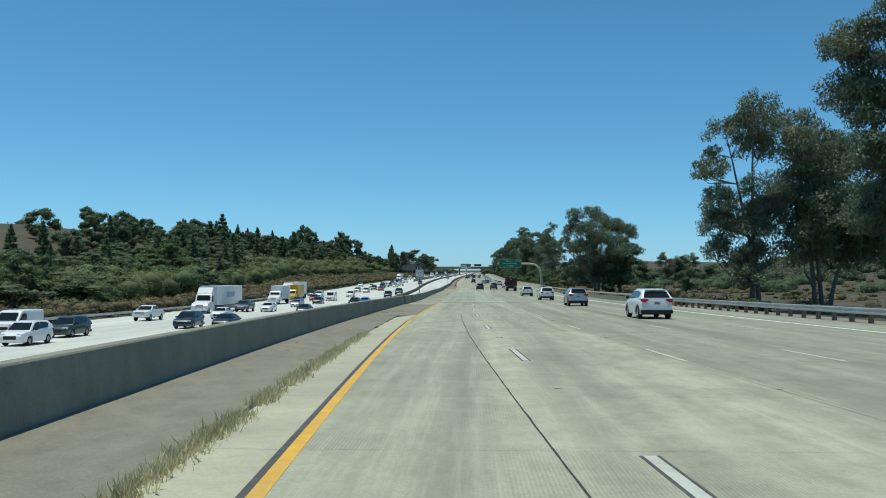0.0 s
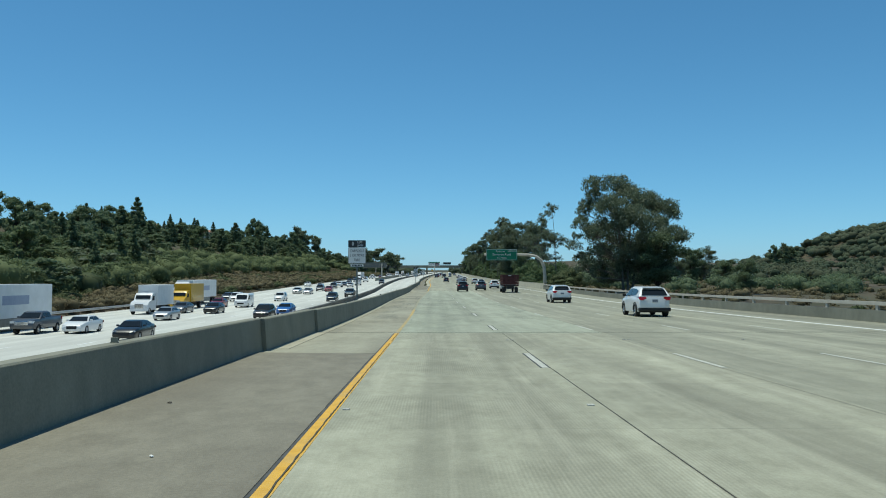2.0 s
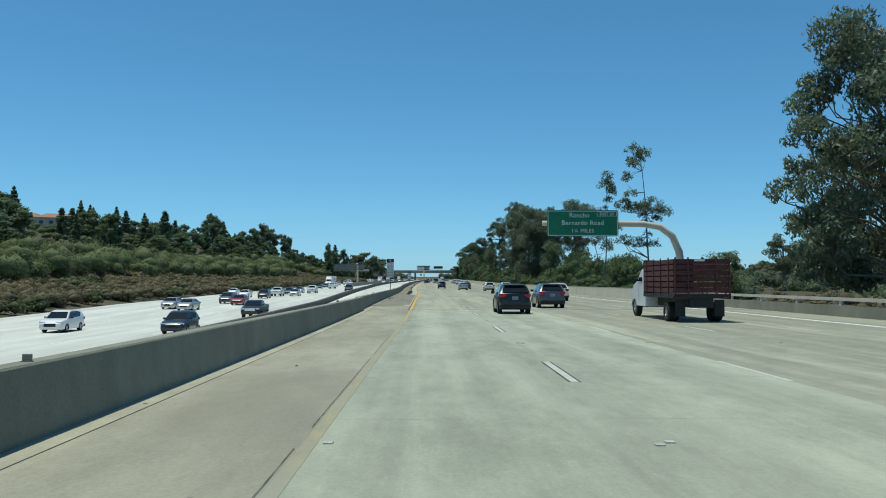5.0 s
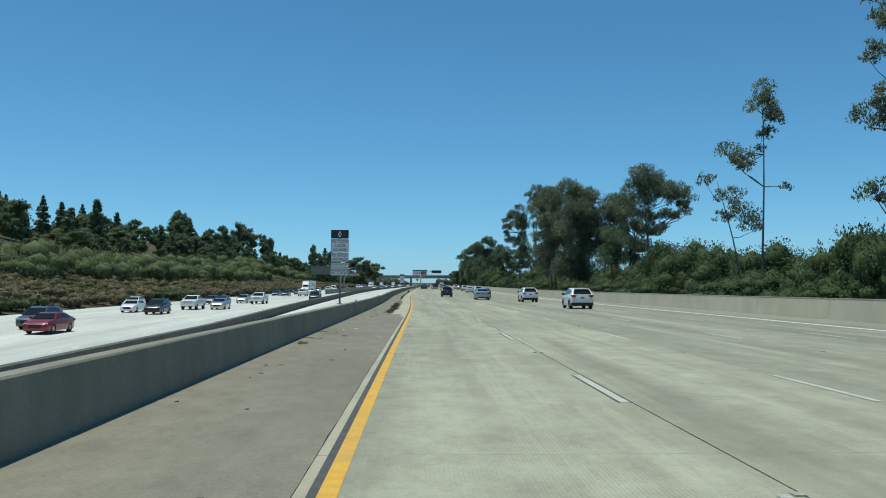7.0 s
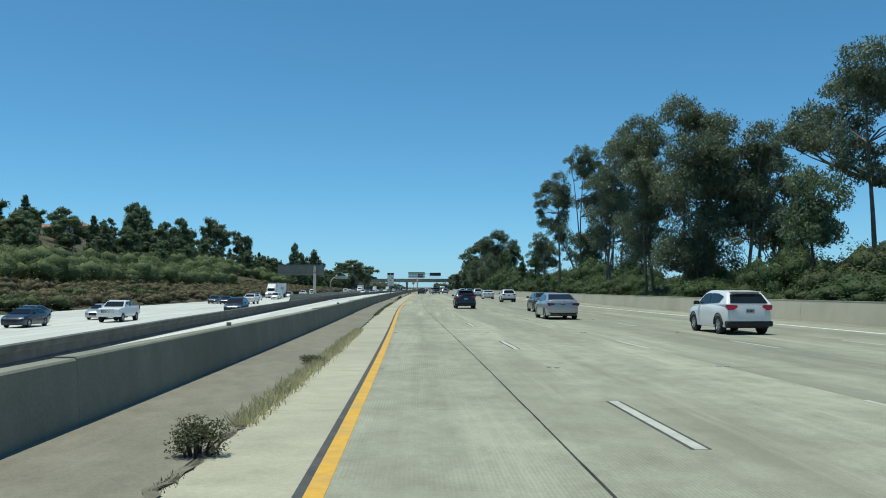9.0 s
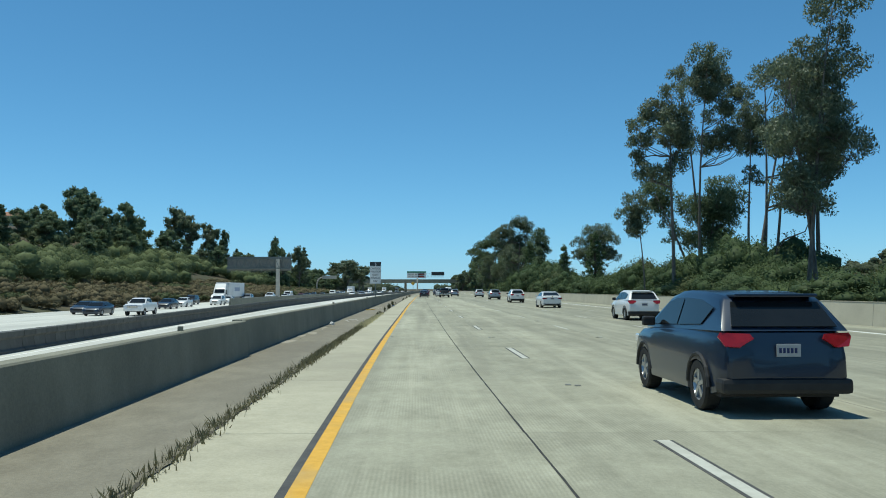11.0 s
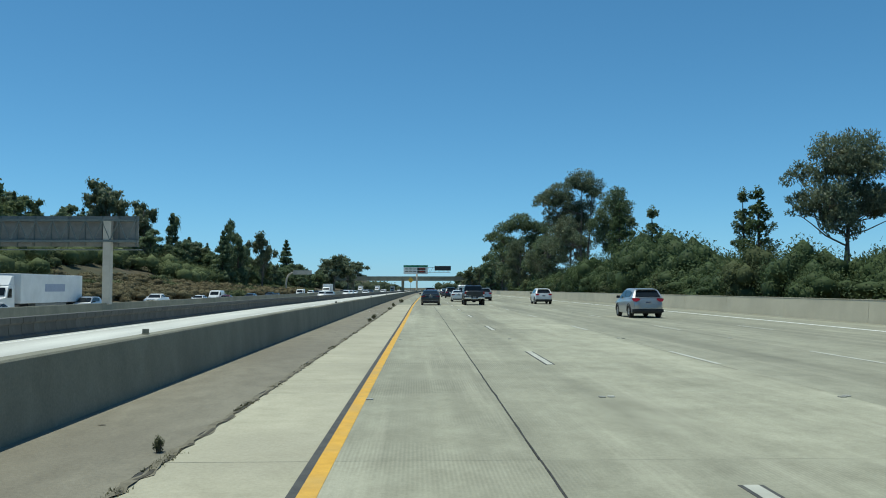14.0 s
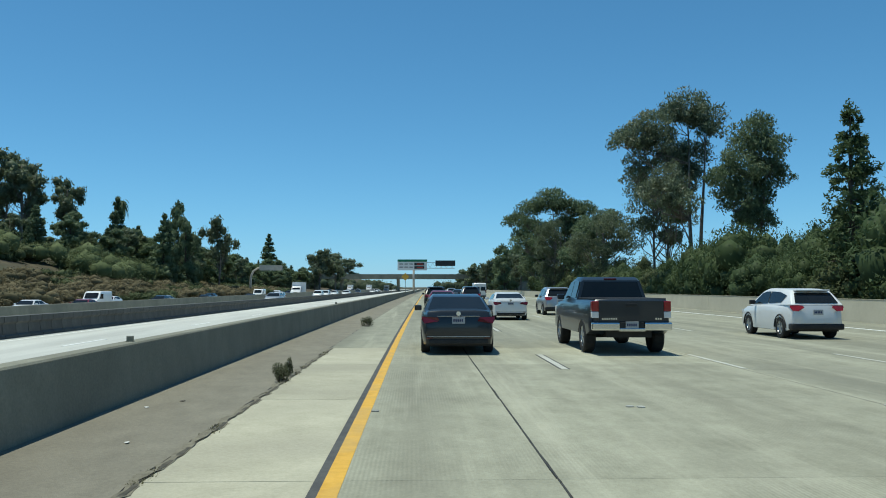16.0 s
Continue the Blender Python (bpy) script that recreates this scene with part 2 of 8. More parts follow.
M["wood"] = surf("weathered_wood", (0.16, 0.11, 0.075), (0.26, 0.19, 0.13), 3, 0.85, 0.3, 30, stretch=(4, 4, 0.5))
M["sign_white"] = surf("white_sign_sheeting", (0.70, 0.70, 0.68), (0.80, 0.80, 0.78), 2, 0.5, c3=(0.6, 0.6, 0.57), scale3=1.0, amount3=0.5)
M["sign_black"] = surf("black_sign_sheeting", (0.02, 0.024, 0.026), (0.035, 0.04, 0.042), 2, 0.45)
M["sign_green"] = surf("green_sign_sheeting", (0.0, 0.16, 0.085), (0.004, 0.20, 0.105), 1.2, 0.45)
M["sign_back"] = surf("bare_aluminium_sign_back", (0.20, 0.195, 0.175), (0.27, 0.265, 0.24), 1.5, 0.55, metal=0.3)
M["cream"] = surf("cream_painted_steel", (0.52, 0.46, 0.38), (0.60, 0.54, 0.45), 2, 0.55, c3=(0.42, 0.37, 0.3), scale3=0.8, amount3=0.5)


# ---- road line: x(y), z(y) every 40 m, and the level of the opposite carriageway ----
KX = [1.811, 0.0, -0.603, -0.557, -0.797, -0.419, -0.344, -0.266, -0.535, -1.014, -0.931, -0.731, -0.351, -0.0, 0.557, 1.165, 1.814, 2.481, 3.159, 3.842, 4.529, 5.218, 5.907, 6.598, 7.289, 7.98, 8.672]
KZ = [0.561, 0.0, -0.561, -1.046, -1.328, -1.414, -1.385, -1.345, -1.255, -1.083, -0.837, -0.56, -0.268, -0.0, 0.252, 0.495, 0.733, 0.967, 1.199, 1.43, 1.66, 1.889, 2.118, 2.347, 2.576, 2.805, 3.034]
YK = np.arange(-40.0, 1001.0, 40.0)


def natural(k):
    n, h = len(k), 40.0
    a, r = np.eye(n), np.zeros(n)
    for i in range(1, n - 1):
        a[i, i - 1:i + 2] = 1, 4, 1
        r[i] = (k[i - 1] - 2 * k[i] + k[i + 1]) * 6 / h / h
    m = np.linalg.solve(a, r)

    def f(y):
        y = np.asarray(y, float)
        c = np.clip(y, -40, 1000)
        i = np.clip(((c + 40) / h).astype(int), 0, n - 2)
        kk = np.array(k)
        u = (YK[i + 1] - c) / h
        v = 1 - u
        z = u * kk[i] + v * kk[i + 1] + ((u**3 - u) * m[i] + (v**3 - v) * m[i + 1]) * h * h / 6
        return z + np.where(y > 1000, (y - 1000) * (k[-1] - k[-2]) / h, 0) + np.where(y < -40, (y + 40) * (k[1] - k[0]) / h, 0)
    return f


rx, rz = natural(KX), natural(KZ)


def lz(y):
    """Level over ours of the opposite express lanes, next to the movable barrier."""
    return np.interp(y, [125, 205, 230, 245, 262, 280, 300, 357, 400, 480], [-2.4, -2.1, -1.9, -1.8, -1.52, -1.25, -1.05, -0.62, -0.32, -0.22])


def lzo(y):
    """Level over ours of the opposite outer lanes, which stay lower for longer."""
    return np.interp(y, [125, 205, 245, 300, 357, 480, 600, 700, 900], [-2.4, -2.15, -1.5, -1.2, -1.1, -1.05, -0.8, -0.5, -0.25])


def lvl(L, y):
    """Level over ours of the opposite carriageway at the offset L."""
    return lz(y) + (lzo(y) - lz(y)) * np.clip((-np.asarray(L, float) - 15.9) / 11.6, 0, 1)


def P(L, y, h=0.0, left=False):
    return Vector((float(rx(y)) + L, y, float(rz(y)) + h + (float(lvl(L, y)) if left else 0.0)))


def heading(y):
    return math.degrees(math.atan2(float(rx(y - 1) - rx(y + 1)), 2.0)), math.degrees(math.atan2(float(rz(y + 1) - rz(y - 1)), 2.0))


def on_road(L, y, h=0.0, turn=0.0, left=False):
    """A pose on the road with local y along it."""
    a, g = heading(y)
    return Matrix.Translation(P(L, y, h, left)) @ pose(0, 0, 0, 0, 0, a + turn) @ pose(0, 0, 0, g if abs(turn) < 90 else -g)


# ---- mesh helpers ----
def mesh_np(name, verts, faces, mats, index=None, smooth=False):
    me = bpy.data.meshes.new(name)
    verts, faces = np.asarray(verts, np.float32), np.asarray(faces, np.int32)
    k = faces.shape[1]
    me.vertices.add(len(verts))
    me.vertices.foreach_set("co", verts.ravel())
    me.loops.add(faces.size)
    me.loops.foreach_set("vertex_index", faces.ravel())
    me.polygons.add(len(faces))
    me.polygons.foreach_set("loop_start", np.arange(0, faces.size, k, dtype=np.int32))
    if index is not None:
        me.polygons.foreach_set("material_index", np.asarray(index, np.int32))
    me.polygons.foreach_set("use_smooth", np.full(len(faces), smooth, bool))
    for m in mats if isinstance(mats, (list, tuple)) else [mats]:
        me.materials.append(m)
    me.update(calc_edges=True)
    return me


def under(ob, parent):
    if parent is not None:
        ob.parent = parent
    return ob


def part(name, bm, material, parent=None, label="", smooth=False):
    """Links a bmesh as one mesh object under a thing or a part."""
    me = bpy.data.meshes.new(name)
    bmesh.ops.recalc_face_normals(bm, faces=bm.faces)
    if smooth:
        for f in bm.faces:
            f.smooth = True
    bm.to_mesh(me)
    bm.free()
    for m in material if isinstance(material, (list, tuple)) else [material]:
        me.materials.append(m)
    ob = under(new(name, me), parent)
    return tagged(ob, label) if label else ob


def part_np(name, verts, faces, material, parent=None, label="", index=None, smooth=False):
    ob = under(new(name, mesh_np(name, verts, faces, material, index, smooth)), parent)
    return tagged(ob, label) if label else ob


def sweep_data(profile, ys, closed=True, left=False):
    """A solid whose cross-section (L, h) follows the road."""
    pr = np.array(profile, float)
    ys = np.asarray(ys, float)
    n, k = len(ys), len(pr)
    X = rx(ys)[:, None] + pr[None, :, 0]
    Z = rz(ys)[:, None] + pr[None, :, 1] + (lvl(pr[None, :, 0], ys[:, None]) if left else 0)
    Y = np.repeat(ys[:, None], k, 1)
    v = np.stack([X, Y, Z], -1).reshape(-1, 3)
    f = []
    kk = k if closed else k - 1
    for i in range(n - 1):
        for j in range(kk):
            a, b = i * k + j, i * k + (j + 1) % k
            f.append((a, b, b + k, a + k))
    return v, f, n, k


def sweep(name, profile, ys, material, parent=None, closed=True, left=False, label=""):
    v, f, n, k = sweep_data(profile, ys, closed, left)
    bm = bmesh.new()
    vs = [bm.verts.new(p) for p in v]
    for q in f:
        bm.faces.new([vs[i] for i in q])
    if closed:
        bm.faces.new(vs[:k])
        bm.faces.new(vs[-k:][::-1])
    return part(name, bm, material, parent, label)


def box_bm(x0, x1, y0, y1, z0, z1, bevel=0.0, bm=None, mi=0):
    own = bm is None
    bm = bm or bmesh.new()
    r = bmesh.ops.create_cube(bm, size=1.0, matrix=Matrix.Translation(((x0 + x1) / 2, (y0 + y1) / 2, (z0 + z1) / 2)) @ Matrix.Diagonal((x1 - x0, y1 - y0, z1 - z0, 1)))
    fs = {f for v in r["verts"] for f in v.link_faces}
    for f in fs:
        f.material_index = mi
    if bevel:
        es = list({e for v in r["verts"] for e in v.link_edges})
        bmesh.ops.bevel(bm, geom=es, offset=bevel, segments=2, affect="EDGES", profile=0.6)
    return bm


def tube_bm(path, radii, sides=8, bm=None, cap=True):
    """A tapered tube along points."""
    bm = bm or bmesh.new()
    rings = []
    path = [Vector(p) for p in path]
    for i, p in enumerate(path):
        d = (path[min(i + 1, len(path) - 1)] - path[max(i - 1, 0)]).normalized()
        u = d.orthogonal().normalized() if i == 0 else (u - d * u.dot(d)).normalized()
        w = d.cross(u)
        rings.append([bm.verts.new(p + (u * math.cos(2 * math.pi * k / sides) + w * math.sin(2 * math.pi * k / sides)) * radii[i]) for k in range(sides)])
    for a, b in zip(rings, rings[1:]):
        for k in range(sides):
            bm.faces.new((a[k], a[(k + 1) % sides], b[(k + 1) % sides], b[k]))
    if cap:
        bm.faces.new(rings[0][::-1])
        bm.faces.new(rings[-1])
    return bm


def empty(name, m=None):
    ob = new(name)
    ob.empty_display_size = 0.3
    if m is not None:
        ob.matrix_basis = m
    return ob


# ---- ground: one sheet to the horizon ----
def hill(L, y):
    """Height of the land over our road level, away from the carriageways."""
    L, y = np.asarray(L, float), np.asarray(y, float)
    left = np.interp(-L, [0, 44.5, 47, 60, 68, 80, 97, 130, 180, 300, 600, 3000], [0, 0, 0.4, 2.1, 3.3, 6.5, 12.0, 20.0, 25, 28, 26, 20])
    left = left * np.interp(y, [-300, 0, 120, 300, 640, 760, 900, 1300, 2500], [0.35, 0.45, 0.6, 0.95, 1.1, 0.85, 0.6, 0.5, 0.4])
    left = left + lvl(L, y) * np.clip((-L - 4) * 10, 0, 1) * np.clip(1 - (-L - 60) / 120, 0, 1)
    right = np.interp(L, [0, 21, 23, 30, 60, 120, 3000], [0, 0, -0.1, -0.5, -1.6, -2, -2]) * np.interp(y, [-100, 230, 300, 2000], [1.0, 1.0, 0.35, 0.35])
    right = right + np.interp(L, [130, 220, 330, 480, 800, 3000], [0, 1, 6, 13, 16, 24]) * np.interp(y, [0, 250, 500], [0.2, 0.5, 1.0])
    knoll = 50 / (1 + np.exp(-np.clip((L - 535) / 24, -30, 30))) * np.exp(-(((y - 1150) / 330) ** 2)) * np.clip(1.5 - L / 1800, 0, 1)
    ridge = 40 * np.exp(-(((y - 3000) / 500) ** 2)) * np.exp(-((L + 100) / 1500) ** 2) * np.clip(abs(L) / 250, 0.35, 1)
    return np.where(L < 0, left, right) + knoll + ridge


def ground_z(L, y):
    base = float(rz(min(y, 1500)))
    return base + float(hill(L, y))


gl = np.array([-3000, -1500, -900, -600, -420, -300, -230, -180, -155, -130, -112, -97, -86, -77, -69, -62, -56, -51, -47, -44.6, -30, -16, -8, 0, 10, 20.2,
               21.5, 23, 26, 30, 36, 44, 54, 68, 85, 110, 150, 200, 260, 340, 420, 460, 485, 500, 512, 524, 540, 560, 580, 610, 660, 760, 860, 980, 1150, 1400, 1700, 2200, 3000.0])
gy = np.concatenate([[-700, -300, -150, -80], np.arange(-40, 700, 9.0), np.arange(700, 1100, 20), np.arange(1100, 2000, 75), [2100, 2220, 2340, 2460, 2580, 2700, 2820, 2940, 3100, 3400, 3900, 4600]])
GX, GY = np.meshgrid(gl, gy)
rough = np.array([[noise.noise((x * 0.06, y * 0.05, 1.3)) * 1.5 + noise.noise((x * 0.21, y * 0.17, 7.0)) * 0.6 for x in gl] for y in gy])
away = np.clip((np.abs(GX + 12) - 37) / 14, 0, 1) * np.clip(np.abs(GX) / 60, 0.35, 1)
GZ = rz(np.minimum(GY, 1500)) + hill(GX, GY) + rough * away - 0.30 * (1 - np.clip((np.abs(GX + 12) - 34) / 6, 0, 1))
gv = np.stack([GX + rx(np.minimum(GY, 1500)), GY, GZ], -1).reshape(-1, 3)
nc = len(gl)
gf = [(i * nc + j, i * nc + j + 1, (i + 1) * nc + j + 1, (i + 1) * nc + j) for i in range(len(gy) - 1) for j in range(nc - 1)]
ground = part_np("ground", gv, gf, M["soil"], smooth=True)
tagged(ground, "dry brown grassland and hillside with patches of scrub", "ground", kind="structure")

# ---- carriageways ----
DECK0, DECK1 = 62.8, 175.3      # bridge deck between its two expansion joints
YALL = np.concatenate([np.arange(-60, 700, 5.0), np.arange(700, 1300, 20.0), np.arange(1300, 2100, 80.0)])
road = sweep("road", [(-4.3, -0.10), (20.9, -0.10), (20.9, -0.012), (-4.3, -0.012)], YALL, M["joint"])
tagged(road, "pale concrete freeway with sealed joints and painted lane lines", "road", kind="structure")


def strip(name, L0, L1, ys, h, material, parent, label="", thick=0.02, left=False):
    return sweep(name, [(L0, h - thick), (L1, h - thick), (L1, h), (L0, h)], ys, material, parent, True, left, label)


def ysp(a, b, step=5.0):
    return np.linspace(a, b, max(2, int(round((b - a) / step)) + 1))


def seam(y):
    """The sealed lengthwise joint in the camera's lane drifts across it."""
    if 21.7 <= y < DECK0 or DECK1 - 2 <= y < 236.0:
        return 2.74
    return float(np.interp(y, [-10, 60, 330, 480], [1.72, 1.6, 1.20, 0.88]))

# ---- road surface, markings ----
EDGE = [(-60, 21.7, -2.05), (21.7, 53.4, -1.11), (53.4, 184.0, -4.05), (184.0, 236.0, -1.26), (236.0, 700, -2.45)]  # where the brown asphalt ends


def rise(y):
    """How far the shoulder climbs towards the median barrier."""
    return float(np.interp(y, [-30, -10, 15, 22, 180, 240, 330, 380, 420], [0.16, 0.12, 0.05, 0.02, 0.02, 0.05, 0.0, 0.0, 0.04]))


def shoulder_h(L, y):
    """Level of the asphalt shoulder at the offset L, or of the pavement beside it."""
    e = edge_at(y)
    return 0.012 + rise(y) * (e - L) / (e + 4.45) if L < e else 0.001


def edge_at(y):
    for a, b, e in EDGE:
        if a <= y < b:
            return float(e if e != -2.45 else np.interp(y, [236, 330, 480], [-2.2, -2.4, -2.65]))
    return -2.6


strip("lane_surface", 6.32, 20.6, YALL, 0.0, M["lane"], road, "grey concrete traffic lanes")
strip("lane_surface", -2.7, 6.30, YALL[YALL >= 480], 0.0, M["lane"], road)
strip("lane_surface", -2.7, 6.30, YALL[YALL <= -30], 0.0, M["lane"], road)
strip("asphalt_strip", 20.62, 22.6, ysp(-60, 50), 0.004, M["shoulder"], road)
for a, b, e in EDGE:
    if e < -4:
        continue
    v, f = [], []
    for i, y in enumerate(ysp(a, b, 5)):
        q = edge_at(min(y, b - 0.01))
        v += [P(q - 0.25, y, -0.008), P(-1.08, y, -0.008)]
        if i:
            k = len(v)
            f.append((k - 4, k - 3, k - 1, k - 2))
    part_np("shoulder_joint", v, f, M["tar"], road, "dark open joint beside the asphalt")
    ys = ysp(a, b, 0.35)
    pr_v, pr_f = [], []
    for y in ys:
        amp = 0.2 if e > -1.5 else 1.0
        w = edge_at(min(y, b - 0.01)) - amp * 0.06 + amp * 0.08 * noise.noise((y * 0.7, 3, 0)) + amp * 0.06 * noise.noise((y * 3.1, 8, 0))
        for L, h in ((-4.45, -0.03), (w, -0.03), (w, -0.004), (-4.45, 0.012 + rise(y))):
            pr_v.append(P(L, y, h))
    for i in range(len(ys) - 1):
        for j in range(4):
            q = i * 4
            pr_f.append((q + j, q + (j + 1) % 4, q + 4 + (j + 1) % 4, q + 4 + j))
    part_np("shoulder", pr_v, pr_f, M["shoulder"], road, "brown asphalt shoulder with grit")

for L, w, mm, a0, a1 in ((-0.99, 0.155, "yellow", -60, 62.2), (-0.99, 0.162, "yellow", 175.5, 700), (-0.99, 0.13, "yellow_worn", 62.2, 80.0), (-0.99, 0.15, "yellow_old", 80.0, 89.8), (-0.99, 0.15, "yellow_faint", 89.8, 160.0), (-0.99, 0.15, "yellow_worn", 160.0, 175.5),
                         (-1.108, 0.077, "black_line", -60, 14.0), (-1.085, 0.034, "black_line", 14.0, 62.2), (-1.112, 0.082, "black_line", 175.5, 700), (17.28, 0.20, "white", -60, 700),
                         (-0.99, 0.155, "yellow", 700, 1500), (17.28, 0.20, "white", 700, 1500)):
    strip("edge_line" if mm != "black_line" else "black_border", L - w / 2, L + w / 2, ysp(a0, a1), 0.004, M[mm], road,
          {"yellow": "solid yellow edge line", "yellow_worn": "worn faded yellow edge line", "yellow_old": "scuffed yellow edge line", "yellow_faint": "almost vanished yellow edge line", "white": "solid white edge line", "black_line": "black contrast strip"}[mm], 0.012)

M["white_worn"] = surf("worn_white_paint", (0.42, 0.415, 0.35), (0.57, 0.565, 0.50), 4, 0.75, 0.2, 80, (0.40, 0.39, 0.33), 1.2, 0.8)
M["chip"] = surf("scuffed_ceramic_marker", (0.26, 0.255, 0.22), (0.46, 0.45, 0.40), 14, 0.6, rnd=0.35)
# lane dashes, 12 ft long every 48 ft, the nearest line edged in black
def dash_mesh(name, w, border):
    bm = bmesh.new()
    box_bm(-w / 2, w / 2, -3.66, 0, -0.01, 0.005, bm=bm)
    if border:
        box_bm(-w / 2 - border, -w / 2 - 0.002, -3.66, 0, -0.01, 0.004, bm=bm, mi=1)
        box_bm(w / 2 + 0.002, w / 2 + border, -3.66, 0, -0.01, 0.004, bm=bm, mi=1)
    me = bpy.data.meshes.new(name)
    bm.to_mesh(me)
    bm.free()
    me.materials.append(M["white_worn"])
    me.materials.append(M["black_line"])
    return me


near_dash, lane_dash_me = dash_mesh("bordered_dash", 0.135, 0.04), dash_mesh("plain_dash", 0.105, 0.0)
marker_bm = bmesh.new()
box_bm(-0.05, 0.05, -0.05, 0.05, -0.01, 0.018, 0.008, marker_bm)
marker_me = bpy.data.meshes.new("marker")
marker_bm.to_mesh(marker_me)
marker_bm.free()
marker_me.materials.append(M["chip"])
for k in range(0, 63):
    y = -34.47 + 14.63 * k
    for L, me in ((2.64, near_dash), (6.30, lane_dash_me), (9.96, lane_dash_me), (13.62, lane_dash_me)):
        d = under(new("lane_dash", me), road)
        d.matrix_basis = on_road(L, y)
    if y < 470:
        for L in (-0.83, 2.58, 2.72, 6.24, 6.36, 9.96):
            if (k * 7 + int(L * 10)) % 9 < 7:
                d = under(new("pavement_marker", marker_me), road)
                d.matrix_basis = on_road(L + 0.03 * math.sin(k * 3.1 + L), y + 5.4 + 0.25 * math.sin(k * 1.7 + L * 5))

# ragged cracks: through the yellow line, along it on the deck, and the dirty joint at the shoulder's edge
M["crack"] = surf("dirt_filled_crack", (0.050, 0.045, 0.034), (0.115, 0.103, 0.078), 9, 0.95, 0.4, 40)
M["crack_dirt"] = surf("dark_crack_dirt", (0.125, 0.112, 0.080), (0.23, 0.207, 0.150), 6, 0.95, 0.4, 40)


def crack(name, line, ys, width, material, label, h=0.012, cut=-2.0):
    """A thin ragged strip along the offset line(y); left out where the noise falls below cut."""
    v, f = [], []
    for i, q in enumerate(ys):
        c = line(q) + width * 0.9 * noise.noise((q * 1.9, 2.0, 7.0))
        a = width * max(0.15, 0.55 + 0.9 * noise.noise((q * 3.7, 9.0, 1.0)))
        b = width * max(0.15, 0.55 + 0.9 * noise.noise((q * 4.3, 4.0, 3.0)))
        hh = h + max(0.0, float(shoulder_h(c, q)))
        v += [P(c - a, q, hh), P(c + b, q, hh)]
        if i and noise.noise((q * 0.6, 6.0, 2.0)) > cut:
            k = len(v)
            f.append((k - 4, k - 3, k - 1, k - 2))
    part_np(name, v, f, material, road, label)


crack("line_crack", lambda q: -0.945, ysp(14, 62, 0.13), 0.014, M["crack"], "dark ragged crack through the yellow line", cut=-0.35)
crack("line_crack", lambda q: -1.10, ysp(89, 150, 0.2), 0.007, M["crack"], "dark crack along the vanished line", cut=-0.2)
for a, b in ((236.5, 262), (300, 480)):
    crack("edge_dirt", edge_at, ysp(a, b, 0.16), 0.085, M["crack_dirt"], "dirt along the shoulder joint", 0.005, -0.3)
    crack("edge_crack", lambda q: edge_at(q) + 0.02, ysp(a, b, 0.12), 0.038, M["crack"], "dark ragged joint at the shoulder's edge", 0.009)

# bridge deck, expansion joints
for a, b, mm in ((53.4, 70.0, "deck_edge_plain"), (70.0, 128.0, "deck_edge"), (128.0, 184.0, "deck_edge_plain")):
    strip("deck_surface", -4.3, -0.95, ysp(a, b), 0.001, M[mm], road, "dirty worn bridge deck concrete")
M["dust"] = surf("pale_road_dust", (0.31, 0.288, 0.215), (0.43, 0.402, 0.303), 1.5, 0.95, 0.3, 40, (0.24, 0.222, 0.165), 0.6, 0.6, stretch=(1, 0.4, 1), speck=0.12)
strip("dust_strip", -4.3, -3.52, ysp(55, 182), 0.004, M["dust"], road, "pale dust strip along the barrier foot", 0.01)
strip("deck_joint", -3.515, -3.50, ysp(55, 182), 0.004, M["tar"], road, "dark open joint in the bridge deck", 0.01)
for y in (DECK0, DECK1):
    strip("expansion_joint", -4.1, 20.4, [y - 0.035, y + 0.035], 0.006, M["tar"], road, "dark steel expansion joint")

# slabs of the camera's own lanes, each a piece
def slab(y0, y1, l0, l1, m):
    v = []
    for y in (y0, y1):
        a, b = l0(y), l1(y)
        for L, h in ((a, -0.011), (b, -0.011), (b, 0.0), (a, 0.0)):
            v.append(P(L, y, h))
    return part_np("slab", v, [(0, 3, 2, 1), (4, 5, 6, 7), (0, 1, 5, 4), (3, 7, 6, 2), (0, 4, 7, 3), (1, 2, 6, 5)], m, road)


SG = 0.0025
rng = random.Random(5)
y = -30.0
while y < 480:
    y1 = min(y + rng.choice((4.3, 4.6, 5.2, 5.6)), 480)
    on_deck = y > DECK0 - 3 and y < DECK1 - 2
    mm = M["deck" if 70 < y < 128 else "deck_plain"] if on_deck else M["slab"]
    mid = (y + y1) / 2
    e = edge_at(mid)
    if e > -3.5 and e < -1.25:
        slab(y + 0.006, y1 - 0.006, lambda q: edge_at(min(q, y1 - 0.02)) + 0.0, lambda q: -1.07, M["strip_slab"])
    if on_deck:
        slab(y + SG, y1 - SG, lambda q: -1.055, lambda q: 6.316, mm)
    else:
        at = seam(mid)
        slab(y + SG, y1 - SG, lambda q: -1.055, lambda q: at - 0.012 + 0.0 * q, mm)
        slab(y + SG, y1 - SG, lambda q: at + 0.012, lambda q: 6.316, mm)
    y = y1

